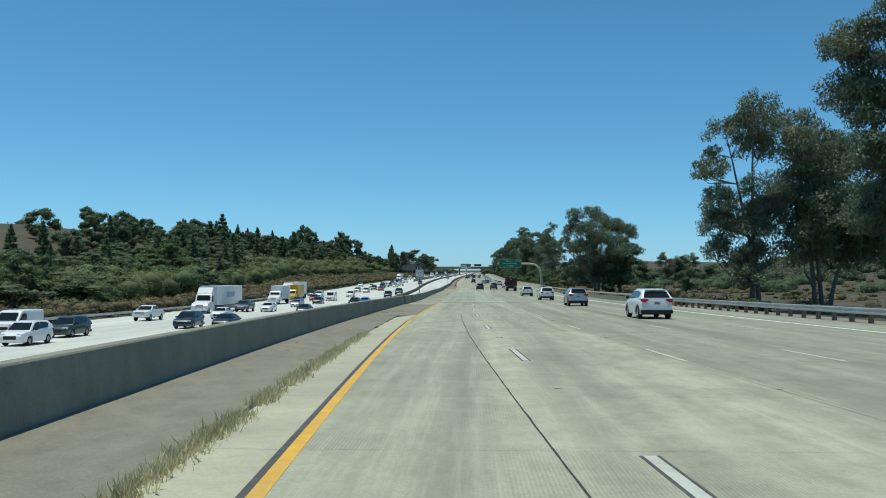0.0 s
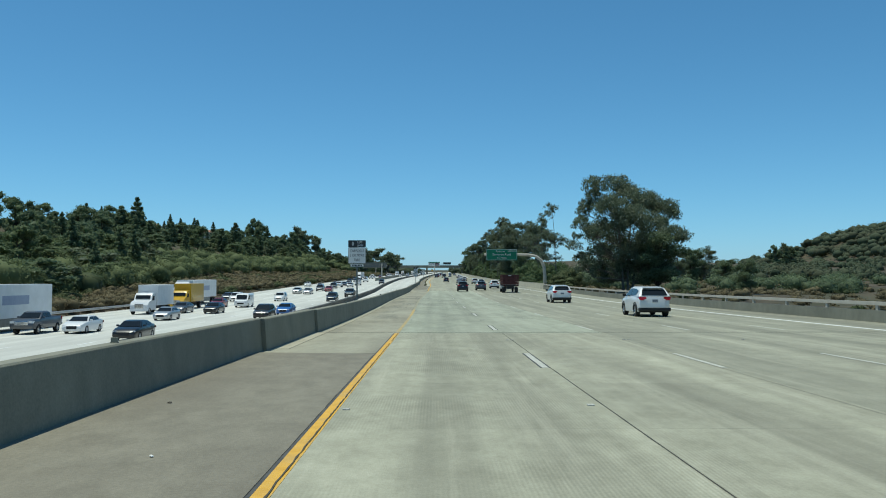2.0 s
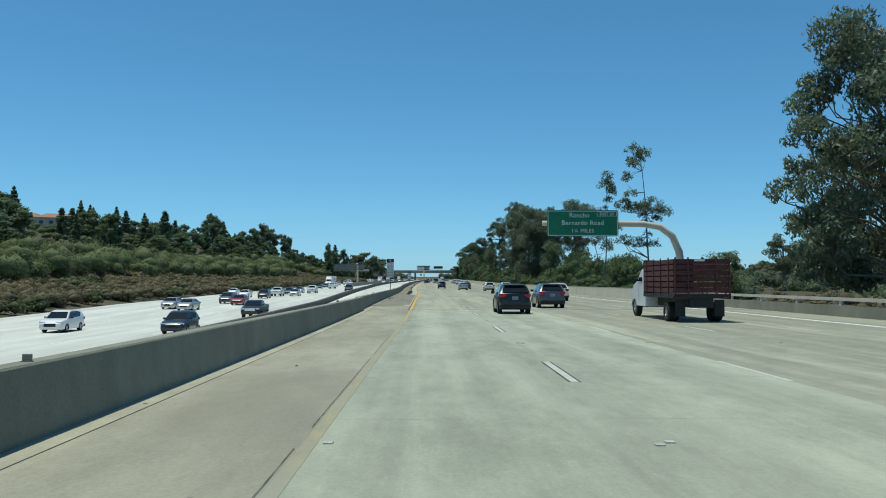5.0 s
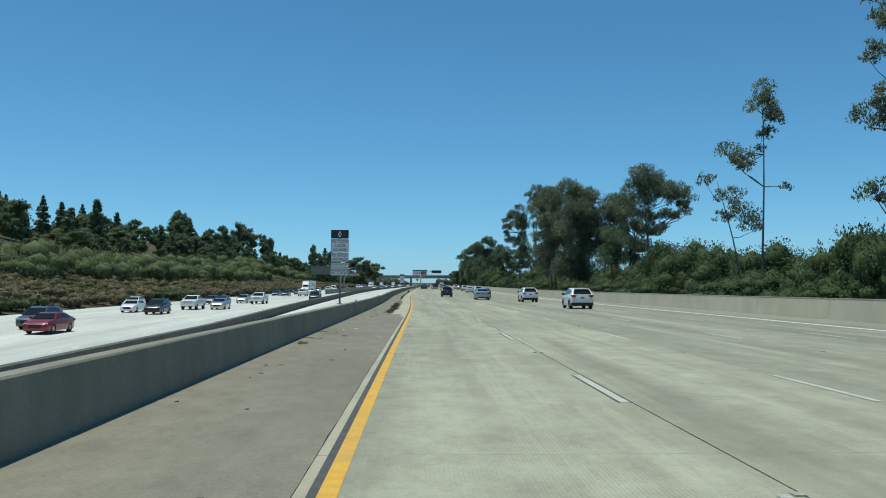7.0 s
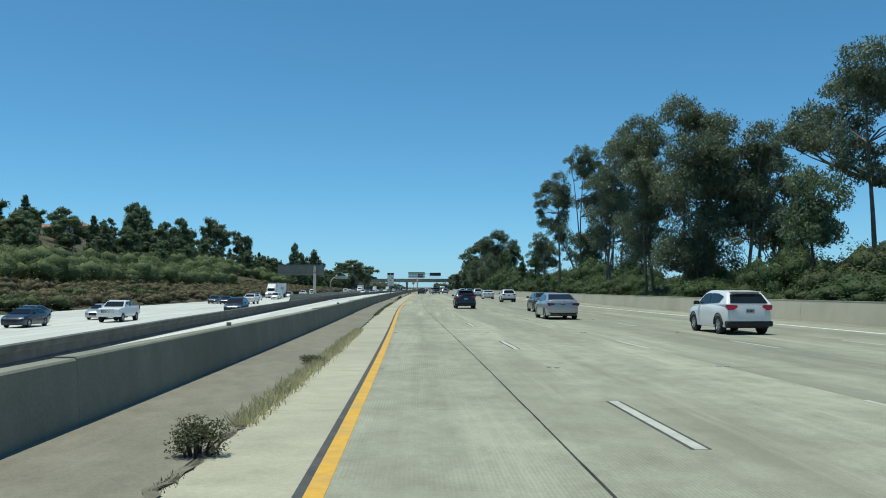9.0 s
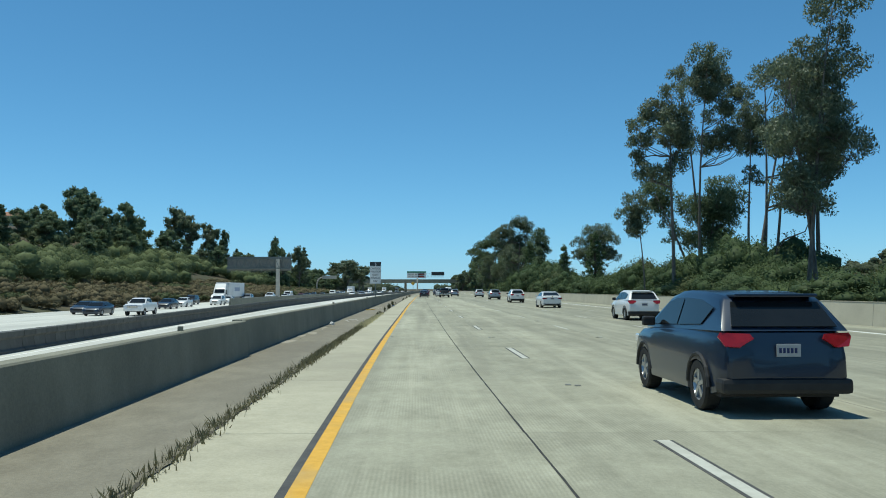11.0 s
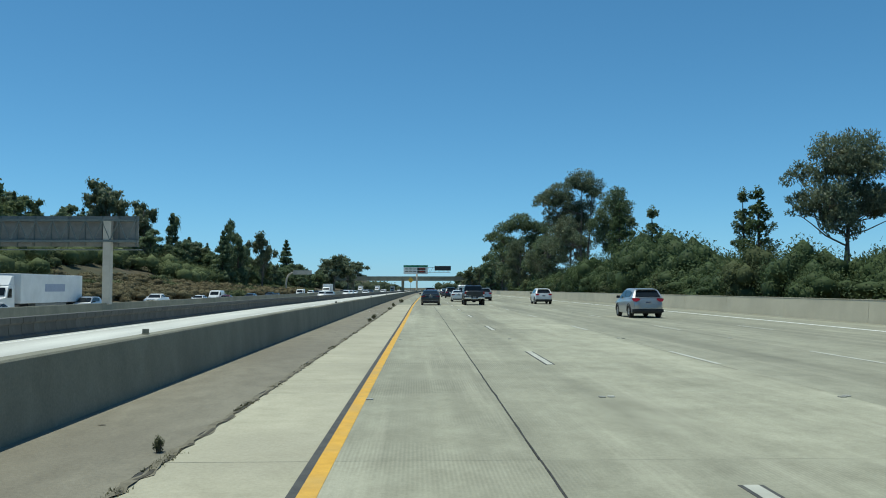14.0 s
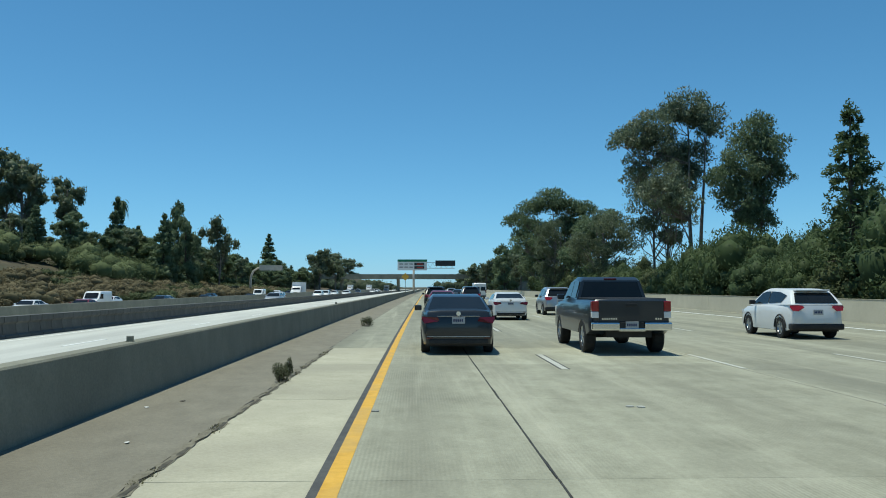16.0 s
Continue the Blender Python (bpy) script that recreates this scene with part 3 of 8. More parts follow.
# sealed lengthwise joint, and the open transverse joint lines
v, f = [], []
for a, b in ((-30.0, 21.6), (21.8, DECK0 - 3), (DECK1 - 2, 235.9), (236.1, 480.0)):
    ys = ysp(a, b, 0.6)
    for i, q in enumerate(ys):
        c = float(seam(q)) + 0.012 * noise.noise((q * 1.3, 0, 4))
        w = 0.011 + 0.010 * noise.noise((q * 2.1, 5, 4)) - (0.006 if c > 2.5 else 0)
        v += [P(c - w, q, 0.003), P(c + w, q, 0.003)]
        if i:
            k = len(v)
            f.append((k - 4, k - 3, k - 1, k - 2))
part_np("joint_seal", v, f, M["tar"], road, "dark sealed lengthwise joint")

# saw-cut joints of the outer lanes
v, f = [], []


def joint_line(corners):
    k = len(v)
    v.extend(P(L, q, 0.003) for L, q in corners)
    f.append((k, k + 1, k + 2, k + 3))


for lane, (l0, l1) in enumerate(((6.36, 9.90), (10.02, 13.56), (13.68, 17.15), (17.4, 20.4))):
    q = -30.0 + 1.7 * lane
    while q < 480:
        if not DECK0 - 2 < q < DECK1 + 2:
            w = rng.uniform(0.004, 0.010)
            skew = rng.uniform(0.0, 0.25)
            joint_line(((l0, q - w), (l1, q - w + skew), (l1, q + w + skew), (l0, q + w)))
        q += rng.choice((4.0, 4.3, 5.5, 5.8))
    for a in range(-30, 480, 6):
        if not DECK0 - 2 < a < DECK1 - 2 and rng.random() < 0.8:
            joint_line(((l0 - 0.16, a), (l0 - 0.148, a), (l0 - 0.148, a + 6), (l0 - 0.16, a + 6)))
tagged(part_np("lane_joints", v, f, M["joint"], road, "fine saw-cut joints between lane slabs"), kind="stuff")

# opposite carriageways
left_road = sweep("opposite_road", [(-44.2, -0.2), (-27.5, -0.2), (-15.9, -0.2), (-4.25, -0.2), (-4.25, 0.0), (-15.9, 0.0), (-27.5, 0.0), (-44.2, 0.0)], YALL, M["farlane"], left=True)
tagged(left_road, "sunlit pale concrete opposite carriageway", "road", kind="structure")
for L in (-43.4, -16.6, -14.6, -5.3):
    strip("edge_line", L - 0.07, L + 0.07, ysp(-60, 900, 10), 0.006, M["white"], left_road, left=True, thick=0.012)
far_dashes = []
for k in range(0, 60):
    for L in (-20.2, -23.9, -27.5, -31.2, -34.9, -38.6, -8.4, -11.6):
        q = -12 + 14.63 * k + 3 * math.sin(L)
        top = [P(L + dx, q + dy, 0.008, True) for dx, dy in ((-0.055, -3.66), (0.055, -3.66), (0.055, 0), (-0.055, 0))]
        if k < 36:
            low = [p - Vector((0, 0, 0.03)) for p in top]
            part_np("lane_dash", low + top, [(4, 5, 6, 7), (0, 1, 5, 4), (1, 2, 6, 5), (2, 3, 7, 6), (3, 0, 4, 7)], M["white"], left_road)
        else:
            far_dashes += top
tagged(part_np("far_lane_dashes", far_dashes, [(i, i + 1, i + 2, i + 3) for i in range(0, len(far_dashes), 4)], M["white"], left_road, "white dashes far down the opposite lanes"), kind="stuff")


def barrier_shift(y):
    """The barrier's line wanders a little from the road's."""
    return float(np.interp(y, [50, 66, 172, 190, 300, 350, 410], [0, 0.2, 0.2, 0, 0, -0.18, -0.25]))


# ---- median barrier: poured lengths with open joints ----
median = empty("median_barrier", Matrix.Identity(4))
tagged(median, "long weathered grey concrete median barrier beside the shoulder", "barrier")
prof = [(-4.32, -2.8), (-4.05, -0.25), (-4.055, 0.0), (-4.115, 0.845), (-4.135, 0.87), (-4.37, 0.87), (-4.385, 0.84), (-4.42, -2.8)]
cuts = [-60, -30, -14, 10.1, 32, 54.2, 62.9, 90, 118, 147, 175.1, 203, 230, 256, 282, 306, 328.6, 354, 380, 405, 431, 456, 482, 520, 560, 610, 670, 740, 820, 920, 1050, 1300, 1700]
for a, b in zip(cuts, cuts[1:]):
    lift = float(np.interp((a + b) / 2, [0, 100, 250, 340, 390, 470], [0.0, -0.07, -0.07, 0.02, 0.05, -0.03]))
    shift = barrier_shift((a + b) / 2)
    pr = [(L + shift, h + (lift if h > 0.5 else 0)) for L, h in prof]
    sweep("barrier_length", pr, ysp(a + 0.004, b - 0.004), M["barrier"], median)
refl = surf("dusty_grey_reflector", (0.20, 0.19, 0.14), (0.28, 0.265, 0.20), 20, 0.5)
for k in range(0, 17):
    y = (15.46 + 29.26 * k) if k < 7 else 235.5 + 29.26 * (k - 7)
    lift = float(np.interp(y, [0, 100, 250, 340, 390, 470], [0.0, -0.07, -0.07, 0.02, 0.05, -0.03]))
    bm = bmesh.new()
    box_bm(-0.055, 0.055, -0.035, 0.035, 0.0, 0.012, bm=bm)
    box_bm(-0.052, 0.052, -0.012, 0.012, 0.012, 0.085, 0.006, bm)
    r = part("barrier_reflector", bm, refl)
    r.matrix_basis = on_road(-4.25 + barrier_shift(y), y, 0.868 + lift)
    tagged(r, "small dusty reflector box on top of the concrete barrier", "reflector", "reflectors along the barrier")

# ---- movable barrier in 1 m links ----
mov = empty("movable_barrier", Matrix.Identity(4))
tagged(mov, "chain of short grey concrete movable barrier links", "barrier")
mprof = [(-0.30, 0.0), (0.30, 0.0), (0.30, 0.09), (0.19, 0.16), (0.15, 0.52), (0.24, 0.60), (0.24, 0.80), (-0.24, 0.80), (-0.24, 0.60), (-0.15, 0.52), (-0.19, 0.16), (-0.30, 0.09)]


def link_mesh(length):
    bm = bmesh.new()
    a = [bm.verts.new((x, 0.02, z)) for x, z in mprof]
    b = [bm.verts.new((x, length - 0.02, z)) for x, z in mprof]
    k = len(mprof)
    for i in range(k):
        bm.faces.new((a[i], a[(i + 1) % k], b[(i + 1) % k], b[i]))
    bm.faces.new(a[::-1])
    bm.faces.new(b)
    me = bpy.data.meshes.new("barrier_link")
    bm.to_mesh(me)
    bm.free()
    me.materials.append(M["mbar"])
    return me


link = link_mesh(1.0)
for k in range(290):
    o = under(new("barrier_link", link), mov)
    o.matrix_basis = on_road(-15.5, 340 + k, 0.0, left=True)
tagged(sweep("barrier_run", [(L - 15.5, h) for L, h in mprof], ysp(-60, 340, 8), M["mbar"], mov, left=True), kind="stuff")
tagged(sweep("barrier_run", [(L - 15.5, h) for L, h in mprof], ysp(630, 1700, 20), M["mbar"], mov, left=True), kind="stuff")

# ---- right hand rail and wall ----
def guard_rail(name, L, y0, y1, label, left=False, posts=1.9, tall=0.74):
    g = tagged(empty(name, Matrix.Identity(4)), label, "guard rail")
    s = -1 if L > 0 else 1
    w = [(0.0, -0.155), (0.04, -0.12), (0.04, -0.06), (0.0, -0.02), (0.0, 0.02), (0.04, 0.06), (0.04, 0.12), (0.0, 0.155)]
    pr = [(L + s * (x + 0.006), tall - 0.155 + z) for x, z in w] + [(L + s * x, tall - 0.155 + z) for x, z in w[::-1]]
    sweep("rail", pr, ysp(y0, y1, 4), M["steel"], g, left=left)
    y, n = y0, 0
    me = bpy.data.meshes.new("rail_post")
    bm = box_bm(-0.10, 0.10, -0.09, 0.09, -0.35, tall + 0.03, 0.008)
    bm.to_mesh(me)
    bm.free()
    me.materials.append(M["wood"])
    blk = bpy.data.meshes.new("rail_block")
    bm = box_bm(-0.10, 0.10, -0.09, 0.09, tall - 0.34, tall + 0.02, 0.006)
    bm.to_mesh(blk)
    bm.free()
    blk.materials.append(M["wood"])
    while y <= y1 and n < 140:
        o = under(new("post", me), g)
        o.matrix_basis = on_road(L - s * 0.31, y + 0.3, left=left)
        o = under(new("spacer", blk), g)
        o.matrix_basis = on_road(L - s * 0.105, y + 0.3, left=left)
        y += posts
        n += 1
    return g


guard_rail("guard_rail", 20.55, -55, 49.0, "galvanised steel guard rail on wooden posts")
guard_rail("guard_rail", -43.9, -40, 190, "galvanised steel guard rail on wooden posts", True, 3.8)
rail_wall = tagged(empty("bridge_rail", Matrix.Identity(4)), "low grey concrete bridge parapet with a steel rail", "parapet")
sweep("parapet", [(20.45, -0.4), (20.50, 0.55), (20.75, 0.55), (20.80, -0.4)], ysp(49.4, 190), M["barrier"], rail_wall)
sweep("top_rail", [(20.52, 0.78), (20.70, 0.78), (20.70, 0.94), (20.52, 0.94)], ysp(49.4, 190), M["cream"], rail_wall)
for i in range(28):
    bm = box_bm(-0.06, 0.06, -0.10, 0.10, 0.54, 0.80, 0.01)
    o = part("rail_post", bm, M["cream"], rail_wall)
    o.matrix_basis = on_road(20.61, 51 + 4.95 * i)
right_wall = tagged(empty("roadside_wall", Matrix.Identity(4)), "long low tan concrete wall along the right shoulder", "wall")
y = 190.0
while y < 900:
    b = y + 9.1
    sweep("wall_panel", [(20.40, -0.5), (20.44, 0.10), (20.52, 1.06), (20.50, 1.10), (20.80, 1.10), (20.80, -0.5)], ysp(y + 0.01, b - 0.01, 4.6), M["wall"], right_wall)
    y = b

# second fixed barrier on the opposite side, beyond the movable one
far_bar = tagged(empty("concrete_barrier", Matrix.Identity(4)), "grey concrete barrier between the opposite carriageways", "barrier")
y = 432.0
while y < 900:
    b = y + (24 if y < 640 else 60)
    sweep("barrier_length", [(-28.15, 0.0), (-27.45, 0.0), (-27.50, 0.25), (-27.64, 0.45), (-27.70, 1.36), (-27.72, 1.39), (-27.88, 1.39), (-27.90, 1.36), (-27.96, 0.45), (-28.10, 0.25)], ysp(y + 0.015, b - 0.015, 6), M["barrier"], far_bar, left=True)
    y = b

# ---- vehicles ----
def paint(name, c, metal=0.0, rough=0.28):
    return surf(name, tuple(v * 0.94 for v in c), c, 1.5, rough, c3=tuple(v * 0.8 + 0.02 for v in c), scale3=1.2, amount3=0.25, metal=metal, coat=0.45, spec=0.4)


PAINT = {"white": paint("white_car_paint", (0.78, 0.78, 0.77)), "silver": paint("silver_car_paint", (0.45, 0.46, 0.47), 0.5), "grey": paint("grey_car_paint", (0.10, 0.105, 0.115), 0.4),
         "slate": paint("slate_grey_car_paint", (0.020, 0.025, 0.031), 0.0), "black": paint("black_car_paint", (0.012, 0.013, 0.015)), "blue": paint("bright_blue_car_paint", (0.02, 0.12, 0.38)),
         "navy": paint("navy_car_paint", (0.012, 0.025, 0.05)), "red": paint("dark_red_car_paint", (0.22, 0.012, 0.018)), "green": paint("dark_green_car_paint", (0.02, 0.045, 0.035)),
         "yellow": paint("yellow_truck_paint", (0.62, 0.36, 0.02)), "brown": paint("taupe_car_paint", (0.12, 0.10, 0.095), 0.4)}
M["glass"] = surf("tinted_car_glass", (0.010, 0.012, 0.013), (0.016, 0.018, 0.019), 1, 0.08, spec=0.35)
M["rubber"] = surf("tyre_rubber", (0.014, 0.014, 0.014), (0.028, 0.028, 0.027), 6, 0.85, 0.2, 40)
M["trim"] = surf("black_plastic_trim", (0.016, 0.016, 0.017), (0.028, 0.028, 0.028), 6, 0.6)
M["chrome"] = surf("chrome", (0.62, 0.63, 0.64), (0.74, 0.75, 0.76), 2, 0.14, metal=1.0)
M["rim"] = surf("alloy_rim", (0.38, 0.39, 0.40), (0.50, 0.51, 0.52), 4, 0.3, metal=0.8)
M["tail"] = surf("dark_red_tail_lamp", (0.095, 0.006, 0.011), (0.16, 0.009, 0.016), 8, 0.15, coat=0.6)
M["tail_bright"] = surf("bright_red_tail_lamp", (0.24, 0.008, 0.012), (0.36, 0.014, 0.018), 8, 0.15, coat=0.6)
M["lens"] = surf("clear_lamp_lens", (0.62, 0.63, 0.64), (0.75, 0.76, 0.77), 8, 0.12, coat=1.0)
M["plate"] = surf("licence_plate", (0.36, 0.37, 0.38), (0.46, 0.46, 0.46), 5, 0.5)
M["box_white"] = surf("white_cargo_panel", (0.70, 0.70, 0.69), (0.80, 0.80, 0.79), 0.8, 0.55, c3=(0.60, 0.60, 0.58), scale3=0.5, amount3=0.5)
M["stake"] = surf("maroon_stake_boards", (0.070, 0.022, 0.020), (0.13, 0.045, 0.040), 3, 0.8, 0.3, 20, rnd=0.2)


def lathe(profile, sides, bm=None, ring=False):
    """Rings (radius, x) turned about the x axis."""
    bm = bm or bmesh.new()
    rings = [[bm.verts.new((x, r * math.cos(2 * math.pi * k / sides), r * math.sin(2 * math.pi * k / sides))) for k in range(sides)] for r, x in profile]
    for a, b in zip(rings, rings[1:]):
        for k in range(sides):
            bm.faces.new((a[k], a[(k + 1) % sides], b[(k + 1) % sides], b[k]))
    if ring:
        for k in range(sides):
            bm.faces.new((rings[-1][k], rings[-1][(k + 1) % sides], rings[0][(k + 1) % sides], rings[0][k]))
    else:
        bm.faces.new(rings[0][::-1])
        bm.faces.new(rings[-1])
    return bm


WHEELS = {}


def wheel_meshes(r, w):
    key = (round(r, 2), round(w, 2))
    if key not in WHEELS:
        tb = lathe([(r * 0.64, -w / 2), (r * 0.93, -w / 2), (r, -w * 0.36), (r, w * 0.36), (r * 0.93, w / 2), (r * 0.64, w / 2), (r * 0.60, w * 0.3)], 16)
        rb = lathe([(r * 0.1, w * 0.30), (r * 0.63, w * 0.24), (r * 0.66, w * 0.42), (r * 0.62, w * 0.44), (r * 0.58, w * 0.30), (r * 0.16, w * 0.36), (r * 0.05, w * 0.44)], 12)
        for k in range(5):
            a = 2 * math.pi * k / 5
            bmesh.ops.create_cube(rb, size=1, matrix=pose(0, 0, 0, math.degrees(a)) @ Matrix.Translation((w * 0.38, 0, r * 0.36)) @ Matrix.Diagonal((w * 0.12, r * 0.17, r * 0.5, 1)))
        out = []
        for nme, b, m in (("tyre", tb, M["rubber"]), ("rim", rb, M["rim"])):
            bmesh.ops.recalc_face_normals(b, faces=b.faces)
            me = bpy.data.meshes.new(nme)
            b.to_mesh(me)
            b.free()
            me.materials.append(m)
            out.append(me)
        WHEELS[key] = out
    return WHEELS[key]


def wheel(parent, x, y, r, w):
    tm, rm = wheel_meshes(r, w)
    h = under(new("wheel", tm), parent)
    h.matrix_basis = pose(x, y, r, 0, 0, 0 if x > 0 else 180)
    under(new("rim", rm), h)
    return h


def soft(ob, angle=0.62):
    """Smooth shading with crisp edges where the panels meet sharply."""
    bm = bmesh.new()
    bm.from_mesh(ob.data)
    for f in bm.faces:
        f.smooth = True
    for e in bm.edges:
        e.smooth = len(e.link_faces) == 2 and e.calc_face_angle(3.0) < angle
    bm.to_mesh(ob.data)
    bm.free()
    return ob


def loft_body(outline, W, arches, name, material, parent, belt, length, nose=0.13, round_=0.05, label=""):
    """A body from its side outline (y, z) carried across the width, with wheel arches cut into the lower edge and rounded flanks."""
    pts = list(outline)
    low = min(z for _, z in pts)
    y_front, y_rear = pts[-1][0], pts[0][0]
    for yc, r in sorted(arches, reverse=True):
        if not (y_rear < yc < y_front):
            continue
        for k in range(9):
            a = math.pi * k / 8
            zz = max(low, 0.33 + r * math.sin(a)) if 0 < k < 8 else low
            pts.append((yc + r * math.cos(a), zz))
    yc0 = (max(p[0] for p in pts) + min(p[0] for p in pts)) / 2
    zc0 = (low + belt) / 2
    bm = bmesh.new()
    rings = []
    for s, k in ((-1, 1.0), (-1, 0.45), (-1, 0.0), (-0.55, -0.15), (0.55, -0.15), (1, 0.0), (1, 0.45), (1, 1.0)):
        ring = []
        for y, z in pts:
            u = abs((y - yc0) / (length / 2))
            x = s * W / 2 * (1 - nose * u**4) * (1 - 0.05 * max(0, (z - 0.62) / max(0.2, belt - 0.62)) ** 2 - 0.04 * max(0, (0.45 - z) / 0.3))
            yy, zz = y, z
            if k == 0.0:
                x -= math.copysign(round_ * 1.5, x)
            elif k == 0.45:
                x -= math.copysign(round_ * 0.45, x)
                yy = yc0 + (y - yc0) * (1 - round_ * 0.3 / (length / 2))
                zz = z - (round_ * 0.28 if z > zc0 else 0)
            elif k > 0:
                yy = yc0 + (y - yc0) * (1 - round_ * 0.9 / (length / 2))
                zz = z - (round_ * 0.8 if z > zc0 else 0)
            else:
                zz = z + (0.018 if z > zc0 else 0)
            ring.append(bm.verts.new((x, yy, zz)))
        rings.append(ring)
    n = len(pts)
    for a, b in zip(rings, rings[1:]):
        for i in range(n):
            f = bm.faces.new((a[i], a[(i + 1) % n], b[(i + 1) % n], b[i]))
    # flanks: the outline cut into a grid, its inner points laid on the curved side
    rim = set(v for ring in rings for v in ring)
    sides = [bm.faces.new(rings[0]), bm.faces.new(rings[-1][::-1])]
    top = max(z for _, z in pts)
    cuts = [((0, yc0 + length * q, 0), (0, 1, 0)) for q in (-0.42, -0.34, -0.26, -0.18, -0.09, 0.0, 0.09, 0.18, 0.26, 0.34, 0.42)]
    cuts += [((0, 0, low + (top - low) * q), (0, 0, 1)) for q in (0.2, 0.4, 0.6, 0.8)]
    for co, no in cuts:
        geom = list(set(sides) | {e for f in sides for e in f.edges} | {v for f in sides for v in f.verts})
        got = bmesh.ops.bisect_plane(bm, geom=geom, dist=1e-4, plane_co=co, plane_no=no)["geom"]
        sides = [f for f in got if isinstance(f, bmesh.types.BMFace)]
    for v in {v for f in sides for v in f.verts} - rim:
        if len(v.link_faces) and all(f in sides for f in v.link_faces):
            u = abs((v.co.y - yc0) / (length / 2))
            v.co.x = math.copysign(W / 2 * (1 - nose * u**4) * (1 - 0.05 * max(0, (v.co.z - 0.62) / max(0.2, belt - 0.62)) ** 2 - 0.04 * max(0, (0.45 - v.co.z) / 0.3)), v.co.x)
    return soft(part(name, bm, material, parent, label))


def cabin(outline, w0, w1, z0, z1, material, parent):
    """A greenhouse with tumblehome. Returns a function for points on its flank."""
    def hw(z):
        return w0 + (w1 - w0) * min(1, max(0, (z - z0) / (z1 - z0)))
    bm = bmesh.new()
    rings = []
    for s, inset in ((-1, 0.05), (-1, 0.0), (1, 0.0), (1, 0.05)):
        rings.append([bm.verts.new((s * (hw(z) - (0.0 if inset else 0.06)), y, z - (inset if z > z0 + 0.3 * (z1 - z0) else 0))) for y, z in outline])
    n = len(outline)
    for a, b in zip(rings, rings[1:]):
        for i in range(n):
            bm.faces.new((a[i], a[(i + 1) % n], b[(i + 1) % n], b[i]))
    fs = [bm.faces.new(rings[0]), bm.faces.new(rings[-1][::-1])]
    bmesh.ops.triangulate(bm, faces=fs)
    soft(part("cabin", bm, material, parent))
    return hw


def pane(parent, name, pts, material, t=0.012):
    """A thin solid pane from 3 or more points, thickened along its normal."""
    bm = bmesh.new()
    f = bm.faces.new([bm.verts.new(p) for p in pts])
    f.normal_update()
    nn = f.normal.copy()
    e = bmesh.ops.extrude_face_region(bm, geom=[f])
    bmesh.ops.translate(bm, verts=[g for g in e["geom"] if isinstance(g, bmesh.types.BMVert)], vec=nn * t)
    return part(name, bm, material, parent)


def end_pane(parent, a, b, hw, trim, name, sign):
    """Windscreen or rear window between outline points a (low) and b (high)."""
    a, b = Vector((0, *a)), Vector((0, *b))
    lo, hi = a + (b - a) * 0.10, a + (b - a) * 0.90
    off = Vector((0, sign * 0.012, 0.012))
    p = [Vector((s * (hw(q.z) - trim), q.y, q.z)) + off for s, q in ((-1, lo), (1, lo), (1, hi), (-1, hi))]
    return pane(parent, name, p if sign < 0 else p[::-1], M["glass"])


def flank_panes(parent, hw, polys):
    for s in (-1, 1):
        for poly in polys:
            p = [Vector((s * (hw(z) + 0.006), y, z)) for y, z in poly]
            pane(parent, "side_window", p if s > 0 else p[::-1], M["glass"], 0.008)


def lamp_block(parent, name, x0, x1, y0, y1, z0, z1, m, label=""):
    for s in (-1, 1):
        a, b = sorted((s * x0, s * x1))
        part(name, box_bm(a, b, y0, y1, z0, z1, 0.02), m, parent, label)


def number_plate(parent, y, z, sign):
    p = part("licence_plate", box_bm(-0.155, 0.155, min(y, y + sign * 0.015), max(y, y + sign * 0.015), z - 0.08, z + 0.08, 0.004), M["plate"], parent)
    for k in range(5):
        x = -0.11 + k * 0.05
        part("bar", box_bm(x - 0.016, x + 0.016, y + sign * 0.016, y + sign * 0.019, z - 0.035, z + 0.03), M["navy_ink"], p)


M["navy_ink"] = surf("dark_blue_ink", (0.02, 0.03, 0.10), (0.03, 0.04, 0.13), 5, 0.6)


def mirrors(parent, x, y, z, m):
    for s in (-1, 1):
        a, b = sorted((s * x, s * (x + 0.20)))
        part("wing_mirror", box_bm(a, b, y - 0.06, y + 0.07, z, z + 0.15, 0.035), m, parent)


